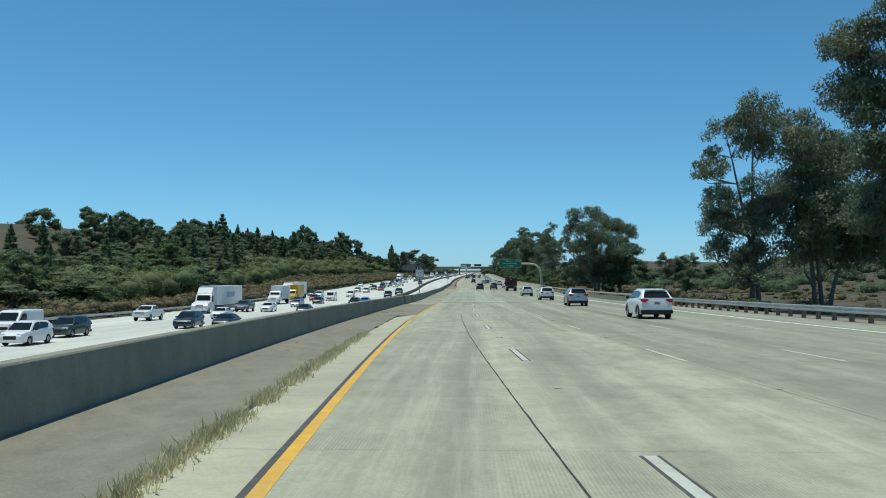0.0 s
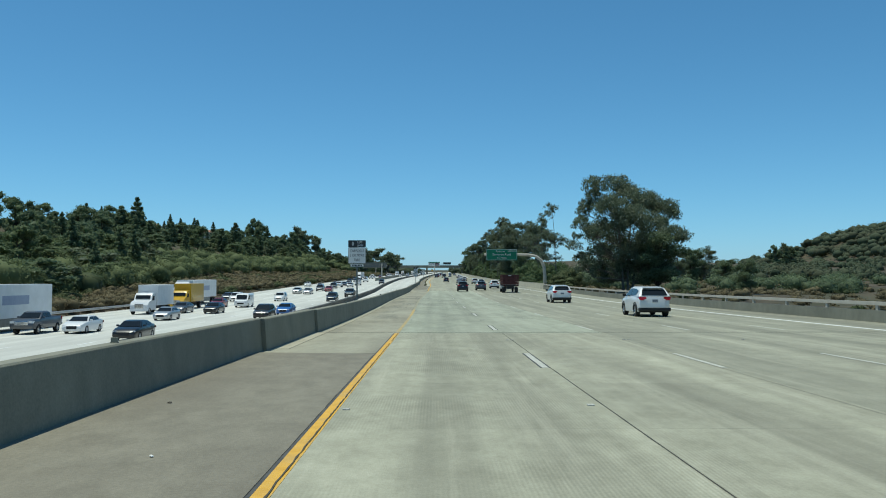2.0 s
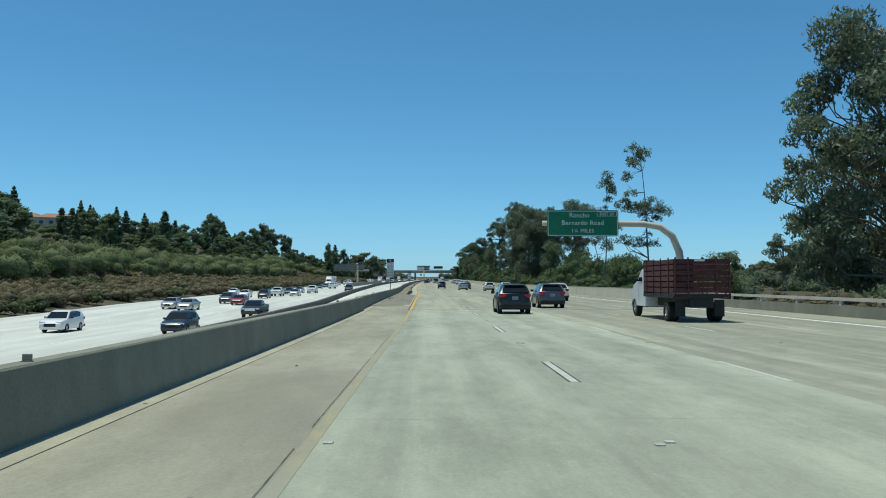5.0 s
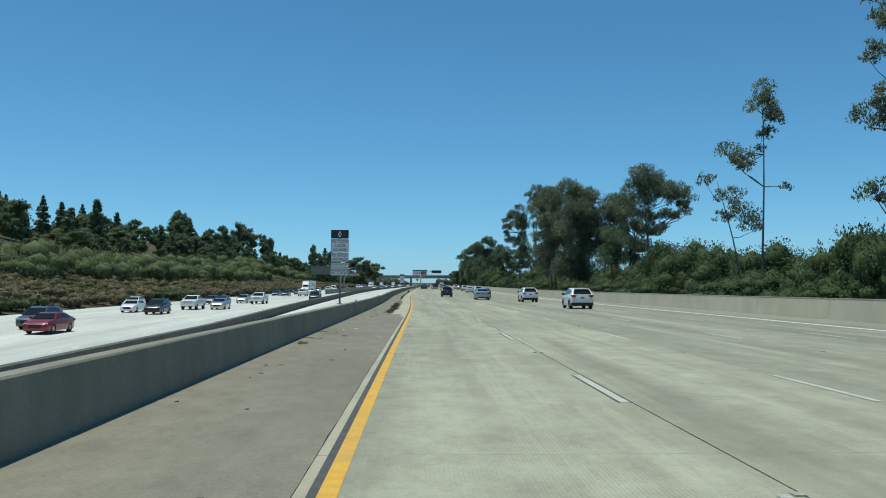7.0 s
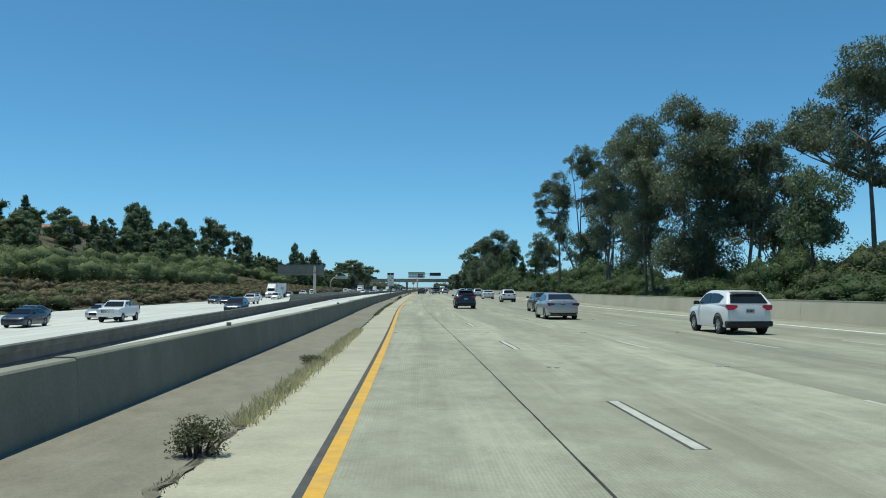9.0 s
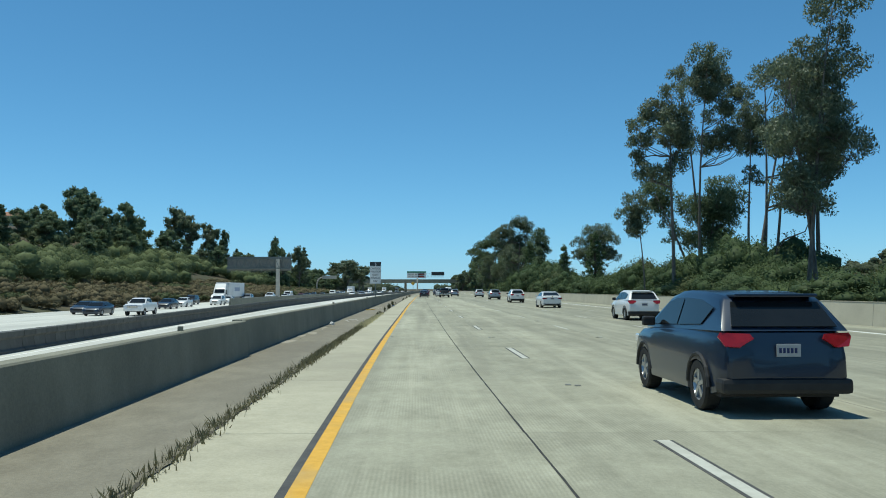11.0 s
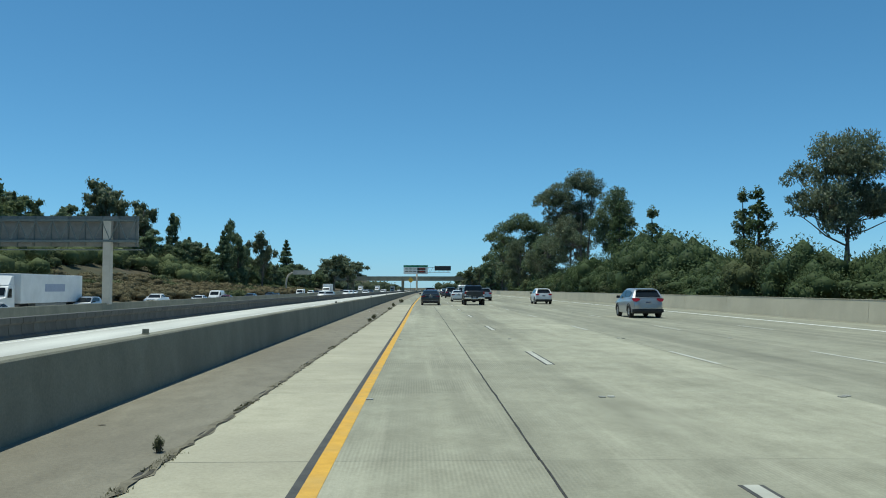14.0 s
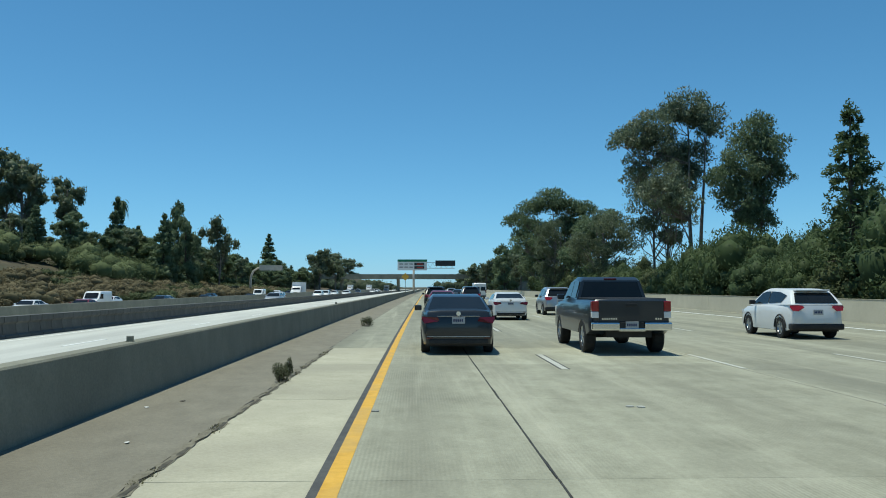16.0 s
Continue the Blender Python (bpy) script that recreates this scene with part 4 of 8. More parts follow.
def sedan(col, label, L=4.85, W=1.85, H=1.465, name="car"):
    g = tagged(empty(name), label, "car")
    m = PAINT[col]
    h = L / 2
    body = [(-h + 0.06, 0.26), (-h, 0.45), (-h + 0.01, 0.72), (-h + 0.05, 1.00), (-h + 0.10, 1.06), (-h + 0.72, 1.10), (-0.3, 1.02), (0.95, 1.00), (h - 0.75, 0.93), (h - 0.22, 0.80), (h - 0.03, 0.62), (h, 0.42), (h - 0.10, 0.22)]
    loft_body(body, W, [(1.40, 0.37), (-1.40, 0.37)], "body", m, g, 1.0, L)
    out = [(-h + 0.52, 1.04), (-1.02, H - 0.06), (-0.45, H), (0.05, H - 0.005), (0.42, H - 0.06), (1.12, 0.97)]
    hw = cabin(out, W / 2 * 0.93, W / 2 * 0.70, 1.0, H, m, g)
    end_pane(g, out[0], out[1], hw, 0.09, "rear_window", -1)
    end_pane(g, out[5], out[4], hw, 0.08, "windscreen", 1)
    zt = H - 0.09
    flank_panes(g, hw, [[(-1.42, 1.06), (-0.32, 1.05), (-0.32, zt), (-0.95, zt - 0.02)], [(-0.24, 1.05), (0.88, 1.03), (0.38, zt - 0.02), (-0.24, zt)]])
    for s in (-1, 1):
        wedge = [Vector((s * x, -h + dy, z)) for x, dy, z in ((0.46, -0.008, 0.82), (W / 2 - 0.10, 0.0, 0.76), (W / 2 - 0.035, 0.06, 0.86), (W / 2 - 0.05, 0.06, 0.93), (0.50, -0.004, 0.905))]
        tag_lamp = pane(g, "tail_light", wedge if s > 0 else wedge[::-1], M["tail"], 0.02)
        tagged(tag_lamp, "dark red wedge tail light")
    lamp_block(g, "reflector", 0.62, W / 2 - 0.14, -h - 0.006, -h + 0.10, 0.40, 0.425, M["tail"])
    lamp_block(g, "headlight", 0.44, W / 2 - 0.10, h - 0.42, h - 0.12, 0.64, 0.76, M["lens"])
    part("grille", box_bm(-0.42, 0.42, h - 0.06, h + 0.012, 0.40, 0.66, 0.03), M["trim"], g)
    part("rear_bumper_trim", box_bm(-W / 2 + 0.2, W / 2 - 0.2, -h - 0.012, -h + 0.15, 0.27, 0.38, 0.02), M["trim"], g)
    part("chrome_strip", box_bm(-0.52, 0.52, -h + 0.01, -h + 0.05, 0.935, 0.948, 0.004), M["chrome"], g)
    part("chrome_strip", box_bm(-W / 2 + 0.16, W / 2 - 0.16, -h - 0.006, -h + 0.05, 0.44, 0.452, 0.004), M["chrome"], g)
    part("badge", tube_bm([(0, -h - 0.01, 1.005), (0, -h + 0.03, 1.005)], [0.055, 0.055], 10), M["chrome"], g)
    if "opposite" not in label:
        number_plate(g, -h - 0.012, 0.84, -1)
    mirrors(g, W / 2 - 0.03, 0.72, 1.0, m)
    part("underbody", box_bm(-W / 2 + 0.12, W / 2 - 0.12, -h + 0.25, h - 0.3, 0.20, 0.50), M["trim"], g)
    for x in (-1, 1):
        for y in (1.40, -1.40):
            wheel(g, x * (W / 2 - 0.13), y, 0.335, 0.22)
    return g


def suv(col, label, L=4.35, W=1.79, H=1.62, name="car", rack=False):
    g = tagged(empty(name), label, "car")
    m = PAINT[col]
    h = L / 2
    body = [(-h + 0.12, 0.34), (-h, 0.52), (-h + 0.01, 0.80), (-h + 0.08, 1.06), (-h + 0.30, 1.14), (-0.5, 1.08), (0.80, 1.04), (h - 0.62, 0.98), (h - 0.18, 0.86), (h - 0.02, 0.68), (h, 0.46), (h - 0.12, 0.26)]
    loft_body(body, W, [(1.30, 0.40), (-1.32, 0.40)], "body", m, g, 1.08, L)
    out = [(-h + 0.08, 1.10), (-h + 0.46, H - 0.13), (-h + 0.58, H - 0.07), (-1.0, H - 0.02), (-0.35, H), (0.05, H - 0.015), (0.42, H - 0.09), (1.22, 1.02)]
    hw = cabin(out, W / 2 * 0.94, W / 2 * 0.72, 1.04, H, m, g)
    end_pane(g, out[0], out[1], hw, 0.12, "rear_window", -1)
    end_pane(g, out[7], out[6], hw, 0.08, "windscreen", 1)
    zt = H - 0.13
    flank_panes(g, hw, [[(-1.58, zt - 0.10), (-1.30, 1.16), (-0.36, 1.12), (-0.36, zt + 0.02), (-1.05, zt)], [(-0.30, 1.12), (0.92, 1.08), (0.36, zt - 0.05), (0.05, zt + 0.01), (-0.30, zt + 0.02)]])
    for s in (-1, 1):
        wedge = [Vector((s * x, -h + dy, z)) for x, dy, z in ((0.44, -0.004, 1.00), (0.62, 0.0, 0.89), (W / 2 - 0.10, 0.04, 0.90), (W / 2 - 0.03, 0.12, 1.02), (W / 2 - 0.06, 0.12, 1.07), (0.48, 0.03, 1.06))]
        tagged(pane(g, "tail_light", wedge if s > 0 else wedge[::-1], M["tail_bright"], 0.025), "red swept tail light")
    lamp_block(g, "headlight", 0.42, W / 2 - 0.08, h - 0.46, h - 0.10, 0.72, 0.86, M["lens"])
    part("grille", box_bm(-0.45, 0.45, h - 0.06, h + 0.012, 0.46, 0.72, 0.03), M["trim"], g)
    part("rear_bumper_trim", box_bm(-W / 2 + 0.05, W / 2 - 0.05, -h - 0.015, -h + 0.30, 0.30, 0.50, 0.06), M["trim"], g, "black plastic bumper trim")
    part("roof_spoiler", box_bm(-0.55, 0.55, -h + 0.32, -h + 0.62, H - 0.09, H - 0.045, 0.015), m, g)
    if "opposite" not in label:
        number_plate(g, -h - 0.012, 0.86, -1)
    mirrors(g, W / 2 - 0.02, 0.66, 1.06, M["trim"])
    part("underbody", box_bm(-W / 2 + 0.12, W / 2 - 0.12, -h + 0.25, h - 0.3, 0.24, 0.55), M["trim"], g)
    for x in (-1, 1):
        for y in (1.30, -1.32):
            wheel(g, x * (W / 2 - 0.13), y, 0.345, 0.225)
            part("arch_trim", tube_bm([(0, 0.41 * math.cos(math.pi * q / 10), 0.02 + 0.41 * math.sin(math.pi * q / 10)) for q in range(11)], [0.032] * 11, 6), M["trim"], g).matrix_basis = pose(x * (W / 2 - 0.028), y, 0.33)
    return g


def pickup(col, label, L=5.8, W=2.02, H=1.93, r=0.42, name="pickup_truck"):
    g = tagged(empty(name), label, "pickup truck")
    m = PAINT[col]
    h = L / 2
    lift = H - 1.93
    body = [(-h + 0.16, 0.62), (-h + 0.10, 0.78), (-h + 0.10, 1.30), (-h + 0.16, 1.35), (-0.62, 1.34), (-0.55, 1.30), (1.20, 1.28), (h - 0.5, 1.22), (h - 0.12, 1.10), (h - 0.02, 0.86), (h, 0.62), (h - 0.08, 0.48)]
    loft_body(body, W, [(1.78, 0.50), (-1.75, 0.50)], "body", m, g, 1.3, L, nose=0.07)
    out = [(-0.72, 1.28), (-0.60, H - 0.10), (-0.42, H - 0.01), (0.30, H), (0.72, H - 0.08), (1.45, 1.26)]
    hw = cabin(out, W / 2 * 0.94, W / 2 * 0.76, 1.28, H, m, g)
    end_pane(g, out[0], out[1], hw, 0.10, "rear_window", -1)
    end_pane(g, out[5], out[4], hw, 0.10, "windscreen", 1)
    zt = H - 0.12
    flank_panes(g, hw, [[(-0.56, 1.36), (0.10, 1.36), (0.10, zt), (-0.50, zt)], [(0.18, 1.36), (1.18, 1.34), (0.70, zt - 0.02), (0.18, zt)]])
    # added flat black plate; stands in for the dark hollow of the open bed
    part("bed_cover", box_bm(-W / 2 + 0.12, W / 2 - 0.12, -h + 0.22, -0.75, 1.34, 1.375, 0.01), M["trim"], g, "flat black plate in place of the open bed")
    part("tailgate", box_bm(-W / 2 + 0.22, W / 2 - 0.22, -h + 0.065, -h + 0.13, 0.80, 1.33, 0.02), m, g)
    part("tailgate_handle", box_bm(-0.14, 0.14, -h + 0.045, -h + 0.075, 1.18, 1.26, 0.012), M["trim"], g)
    lamp_block(g, "tail_light", W / 2 - 0.22, W / 2 - 0.045, -h + 0.055, -h + 0.22, 1.06, 1.31, M["tail_bright"], "red tail light")
    lamp_block(g, "reversing_lamp", W / 2 - 0.22, W / 2 - 0.045, -h + 0.055, -h + 0.20, 0.90, 1.055, M["lens"])
    bmp = bmesh.new()
    box_bm(-W / 2 + 0.04, -0.30, -h - 0.03, -h + 0.14, 0.60, 0.80, 0.04, bmp)
    box_bm(0.30, W / 2 - 0.04, -h - 0.03, -h + 0.14, 0.60, 0.80, 0.04, bmp)
    box_bm(-0.32, 0.32, -h - 0.02, -h + 0.14, 0.58, 0.66, 0.02, bmp)
    part("rear_bumper", bmp, M["chrome"], g, "chrome step bumper")
    part("plate_recess", box_bm(-0.29, 0.29, -h + 0.02, -h + 0.14, 0.66, 0.80, 0.01), M["trim"], g)
    if "opposite" not in label:
        number_plate(g, -h + 0.005, 0.74, -1)
    for x0, n in () if "opposite" in label else ((-0.72, 7), (0.58, 3)):
        for k in range(n):
            part("bar", box_bm(x0 + k * 0.055, x0 + k * 0.055 + 0.04, -h + 0.055, -h + 0.067, 0.86, 0.905), M["chrome"], g)
    lamp_block(g, "headlight", 0.58, W / 2 - 0.06, h - 0.40, h - 0.03, 0.92, 1.10, M["lens"])
    part("grille", box_bm(-0.55, 0.55, h - 0.10, h + 0.015, 0.78, 1.10, 0.03), M["chrome"], g)
    part("brake_lamp", box_bm(-0.17, 0.17, -0.58, -0.52, H - 0.085, H - 0.045, 0.01), M["tail"], g)
    mirrors(g, W / 2 - 0.04, 1.02, 1.30, m)
    part("underbody", box_bm(-0.55, 0.55, -h + 0.3, h - 0.3, 0.42, 0.72), M["trim"], g)
    part("rear_axle", lathe([(0.05, -0.8), (0.05, -0.2), (0.16, -0.12), (0.16, 0.12), (0.05, 0.2), (0.05, 0.8)], 10), M["trim"], g).matrix_basis = pose(0, -1.75, 0.42)
    for x in (-1, 1):
        for y in (1.78, -1.75):
            wheel(g, x * (W / 2 - 0.15), y, r, 0.28)
    return g


def van(col, label, L=5.3, W=2.0, H=2.1, name="van"):
    g = tagged(empty(name), label, "van")
    m = PAINT[col]
    h = L / 2
    body = [(-h + 0.05, 0.30), (-h, 0.50), (-h + 0.05, H - 0.15), (-h + 0.20, H), (0.9, H), (1.25, H - 0.10), (1.95, 1.18), (h - 0.15, 0.98), (h, 0.60), (h - 0.08, 0.28)]
    loft_body(body, W, [(1.65, 0.40), (-1.55, 0.40)], "body", m, g, H, L, nose=0.08)
    ws = [Vector((s * (W / 2 - 0.22), y, z)) for s, y, z in ((-1, 1.88, 1.27), (1, 1.88, 1.27), (1, 1.38, H - 0.22), (-1, 1.38, H - 0.22))]
    pane(g, "windscreen", [p + Vector((0, 0.05, 0.03)) for p in ws][::-1], M["glass"])
    for s in (-1, 1):
        p = [Vector((s * (W / 2 - 0.03), y, z)) for y, z in ((0.55, 1.2), (1.62, 1.2), (1.22, H - 0.3), (0.55, H - 0.3))]
        pane(g, "side_window", p if s > 0 else p[::-1], M["glass"], 0.03)
    lamp_block(g, "headlight", 0.55, W / 2 - 0.10, h - 0.30, h - 0.04, 0.72, 0.95, M["lens"])
    lamp_block(g, "tail_light", W / 2 - 0.22, W / 2 - 0.08, -h - 0.01, -h + 0.10, 0.9, 1.4, M["tail"])
    for s in (-1, 1):
        pane(g, "rear_window", [Vector((s * 0.08, -h + 0.005, 1.25)), Vector((s * 0.80, -h + 0.005, 1.25)), Vector((s * 0.78, -h + 0.03, 1.80)), Vector((s * 0.08, -h + 0.03, 1.80))][::s], M["glass"], 0.02)
    part("grille", box_bm(-0.5, 0.5, h - 0.06, h + 0.015, 0.5, 0.75, 0.03), M["trim"], g)
    part("bumper", box_bm(-W / 2 + 0.08, W / 2 - 0.08, -h - 0.05, -h + 0.15, 0.32, 0.52, 0.03), M["trim"], g)
    mirrors(g, W / 2 - 0.04, 1.5, 1.25, M["trim"])
    part("underbody", box_bm(-0.7, 0.7, -h + 0.3, h - 0.3, 0.22, 0.5), M["trim"], g)
    for x in (-1, 1):
        for y in (1.65, -1.55):
            wheel(g, x * (W / 2 - 0.14), y, 0.34, 0.22)
    return g


def truck_cab(g, m, y0, W=2.4, H=2.9, nose=1.5, fairing=0.0):
    """A bonneted truck cab whose back stands at y0."""
    prof = [(y0, 0.55), (y0, H), (y0 + 0.9, H), (y0 + 1.25, H - 0.25), (y0 + 1.62, 1.85), (y0 + 1.62 + nose * 0.8, 1.55), (y0 + 1.62 + nose, 1.20), (y0 + 1.62 + nose, 0.55)]
    loft_body(prof, W, [(y0 + 1.62 + nose * 0.55, 0.56)], "cab", m, g, H, 2 * (1.62 + nose), nose=0.0, round_=0.07)
    p = [Vector((s * W * 0.40, y, z)) for s, y, z in ((-1, y0 + 1.60, 1.95), (1, y0 + 1.60, 1.95), (1, y0 + 1.30, H - 0.32), (-1, y0 + 1.30, H - 0.32))]
    pane(g, "windscreen", [q + Vector((0, 0.05, 0.02)) for q in p][::-1], M["glass"])
    for s in (-1, 1):
        q = [Vector((s * (W / 2 - 0.02), y, z)) for y, z in ((y0 + 0.65, 1.75), (y0 + 1.45, 1.75), (y0 + 1.15, H - 0.4), (y0 + 0.65, H - 0.4))]
        pane(g, "side_window", q if s > 0 else q[::-1], M["glass"], 0.03)
    part("grille", box_bm(-0.55, 0.55, y0 + 1.60 + nose, y0 + 1.66 + nose, 0.75, 1.35, 0.03), M["chrome"], g)
    part("bumper", box_bm(-W / 2 + 0.02, W / 2 - 0.02, y0 + 1.58 + nose, y0 + 1.76 + nose, 0.42, 0.72, 0.05), m, g)
    lamp_block(g, "headlight", 0.75, W / 2 - 0.08, y0 + 1.45 + nose, y0 + 1.67 + nose, 0.85, 1.08, M["lens"])
    if fairing:
        loft_body([(y0, H - 0.05), (y0, H + fairing), (y0 + 0.35, H + fairing), (y0 + 1.1, H - 0.05)], W * 0.94, [], "roof_fairing", m, g, H + fairing, 2.2, nose=0.0, round_=0.08)
    mirrors(g, W / 2 + 0.02, y0 + 1.35, 1.75, M["trim"])
    for s in (-1, 1):
        wheel(g, s * (W / 2 - 0.18), y0 + 1.62 + nose * 0.55, 0.50, 0.28)


def box_truck(col, label, box_len=6.5, boxH=3.7, name="box_truck"):
    g = tagged(empty(name), label, "truck")
    truck_cab(g, PAINT[col], 2.2, 2.3, 2.7, 1.3)
    part("cargo_box", box_bm(-1.25, 1.25, 2.0 - box_len, 2.0, 1.05, boxH, 0.04), M["box_white"] if col == "white" else PAINT[col], g, col + " cargo box")
    part("chassis", box_bm(-0.5, 0.5, 2.0 - box_len, 3.4, 0.62, 1.05), M["trim"], g)
    for s in (-1, 1):
        wheel(g, s * 1.03, 2.0 - box_len * 0.72, 0.48, 0.44)
    return g


M["logo_blue"] = surf("grey_blue_print", (0.30, 0.34, 0.45), (0.36, 0.40, 0.50), 2, 0.5)


def semi(label):
    g = tagged(empty("semi_truck"), label, "truck")
    truck_cab(g, PAINT["white"], 7.4, 2.45, 3.0, 1.9, fairing=0.85)
    part("trailer", box_bm(-1.29, 1.29, -8.2, 6.4, 1.15, 4.08, 0.04), M["box_white"], g, "long white box trailer")
    for s in (-1, 1):
        part("logo", box_bm(s * 1.292 - 0.003, s * 1.292 + 0.003, -3.6, 1.2, 2.3, 3.1), M["logo_blue"], g, "plain grey-blue logo panel")
    part("trailer_skirt", box_bm(-1.27, 1.27, -4.0, 3.2, 0.45, 1.13, 0.02), M["sign_back"], g)
    part("chassis", box_bm(-0.5, 0.5, -8.0, 10.2, 0.72, 1.15), M["trim"], g)
    for y in (-7.2, -5.9, 5.4, 6.7):
        for s in (-1, 1):
            wheel(g, s * 1.02, y, 0.50, 0.5)
    return g


def stake_truck(label):
    g = tagged(empty("stake_bed_truck"), label, "truck")
    truck_cab(g, PAINT["white"], 2.0, 2.2, 2.35, 1.1)
    part("flat_bed", box_bm(-1.22, 1.22, -3.1, 1.9, 1.02, 1.20, 0.02), M["trim"], g, "dark flat bed")
    part("chassis", box_bm(-0.5, 0.5, -3.0, 3.0, 0.62, 1.02), M["trim"], g)
    zs = [1.26 + 0.245 * k for k in range(6)]
    for z in zs:
        part("stake_board", box_bm(-1.2, 1.2, -3.10, -3.06, z, z + 0.19, 0.006), M["stake"], g)
        for s in (-1, 1):
            part("stake_board", box_bm(min(s * 1.18, s * 1.22), max(s * 1.18, s * 1.22), -3.05, 1.85, z, z + 0.19, 0.006), M["stake"], g)
    for x in (-1.15, -0.6, 0.0, 0.6, 1.15):
        part("stake", box_bm(x - 0.03, x + 0.03, -3.14, -3.10, 1.15, 2.75), M["stake"], g)
    for y in (-2.4, -1.2, 0.0, 1.2):
        for s in (-1, 1):
            part("stake", box_bm(min(s * 1.22, s * 1.26), max(s * 1.22, s * 1.26), y - 0.03, y + 0.03, 1.15, 2.75), M["stake"], g)
    part("front_board", box_bm(-1.2, 1.2, 1.85, 1.90, 1.2, 2.75), M["stake"], g)
    part("bar", box_bm(-0.35, 0.10, -3.165, -3.145, 2.58, 2.66), M["sign_white"], g)
    lamp_block(g, "tail_light", 0.85, 1.05, -3.16, -3.08, 1.05, 1.15, M["tail"])
    part("mud_flap", box_bm(-1.05, -0.62, -2.75, -2.73, 0.25, 0.95), M["trim"], g)
    part("mud_flap", box_bm(0.62, 1.05, -2.75, -2.73, 0.25, 0.95), M["trim"], g)
    for s in (-1, 1):
        wheel(g, s * 0.95, -1.8, 0.42, 0.48)
    return g


# our direction: L, distance of the rear end
def ours(g, L, y_rear, half):
    g.matrix_basis = on_road(L, y_rear + half)
    return g


ours(sedan("slate", "dark slate grey sedan with red tail lights on the road"), 0.66, 477.5, 2.43)
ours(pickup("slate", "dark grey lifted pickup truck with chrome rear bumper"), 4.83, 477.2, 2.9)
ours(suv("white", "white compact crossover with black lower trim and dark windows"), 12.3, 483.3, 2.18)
ours(sedan("white", "white coupe-like sedan with dark rear window", 4.65, 1.82, 1.40), 4.2, 499.3, 2.32)
ours(suv("black", "black sport utility car seen from behind", 4.7, 1.9, 1.75), 0.75, 526.5, 2.35)
ours(sedan("red", "dark red sedan in the traffic queue"), 0.95, 508.5, 2.43)
ours(suv("navy", "dark blue sport utility car in the traffic queue", 4.8, 1.95, 1.78), 4.3, 538.0, 2.4)
ours(sedan("grey", "grey sedan in the traffic queue"), 3.9, 556.0, 2.43)
ours(suv("silver", "silver crossover in the traffic queue", 4.5, 1.85, 1.68), 7.9, 506.8, 2.25)
ours(van("white", "white delivery van in the traffic queue", 5.6, 2.05, 2.4), 8.2, 585.0, 2.8)
ours(stake_truck("maroon stake-bed truck with slatted board sides"), 11.6, 158.5, 3.15)
ours(sedan("brown", "taupe grey sedan on the concrete lanes", 4.55, 1.78, 1.46), 9.9, 307.5, 2.28)
# next two: added repeats of the white crossover, which keeps pace with the camera
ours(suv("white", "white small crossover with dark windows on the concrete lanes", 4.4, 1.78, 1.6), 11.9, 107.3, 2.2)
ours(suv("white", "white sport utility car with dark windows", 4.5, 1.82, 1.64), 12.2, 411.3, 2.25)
# those near L 12 are added stand-ins for that same moving crossover
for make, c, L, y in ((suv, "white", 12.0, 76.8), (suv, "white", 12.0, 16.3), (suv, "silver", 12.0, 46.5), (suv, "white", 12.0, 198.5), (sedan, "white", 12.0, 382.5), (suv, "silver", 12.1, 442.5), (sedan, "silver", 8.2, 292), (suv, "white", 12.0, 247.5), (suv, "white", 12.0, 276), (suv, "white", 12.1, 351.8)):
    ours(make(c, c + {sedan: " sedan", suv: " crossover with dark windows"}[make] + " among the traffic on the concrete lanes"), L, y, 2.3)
for i, (c, L, y) in enumerate((("white", 0.8, 590), ("black", 0.7, 618), ("silver", 4.4, 604), ("red", 0.8, 655), ("black", 4.7, 168), ("white", 8.1, 640), ("grey", 0.8, 690), ("white", 4.4, 690), ("navy", 4.7, 318),
                               ("silver", 11.8, 660), ("black", 11.8, 720), ("white", 0.8, 735), ("grey", 8.2, 178), ("white", 8.1, 760), ("silver", 0.8, 780))):
    ours((sedan if i % 2 else suv)(c, c + (" car in the traffic far ahead" if y > 500 else " car on the concrete lanes among the traffic")), L, y, 2.3)

# the other direction: one of each kind and colour, then copies; L, distance of the front
KIND = {}
MAKE = {"sedan": lambda c: sedan(c, c + " sedan on the opposite carriageway", 4.75, 1.83, 1.45), "suv": lambda c: suv(c, c + " sport utility car on the opposite carriageway", 4.6, 1.88, 1.70),
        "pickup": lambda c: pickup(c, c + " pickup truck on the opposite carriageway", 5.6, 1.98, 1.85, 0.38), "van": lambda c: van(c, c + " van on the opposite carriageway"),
        "semi": lambda c: semi("white semi truck with a long box trailer"), "box": lambda c: box_truck(c, c + " box truck with a " + c + " cargo box")}


def theirs(kind, col, L, y_front):
    half = {"semi": 10.9, "box": 5.2, "pickup": 2.8}.get(kind, 2.35)
    m = on_road(L, y_front + half, turn=180, left=True)
    key = (kind, col)
    if key in KIND:
        copy_thing(KIND[key], m)
    else:
        KIND[key] = MAKE[kind](col)
        KIND[key].matrix_basis = m
        # too far off for the smallest trim to show
        for child in [c for c in KIND[key].children if c.name.split(".")[0] in ("badge", "chrome_strip", "reflector", "arch_trim")]:
            bpy.data.objects.remove(child)


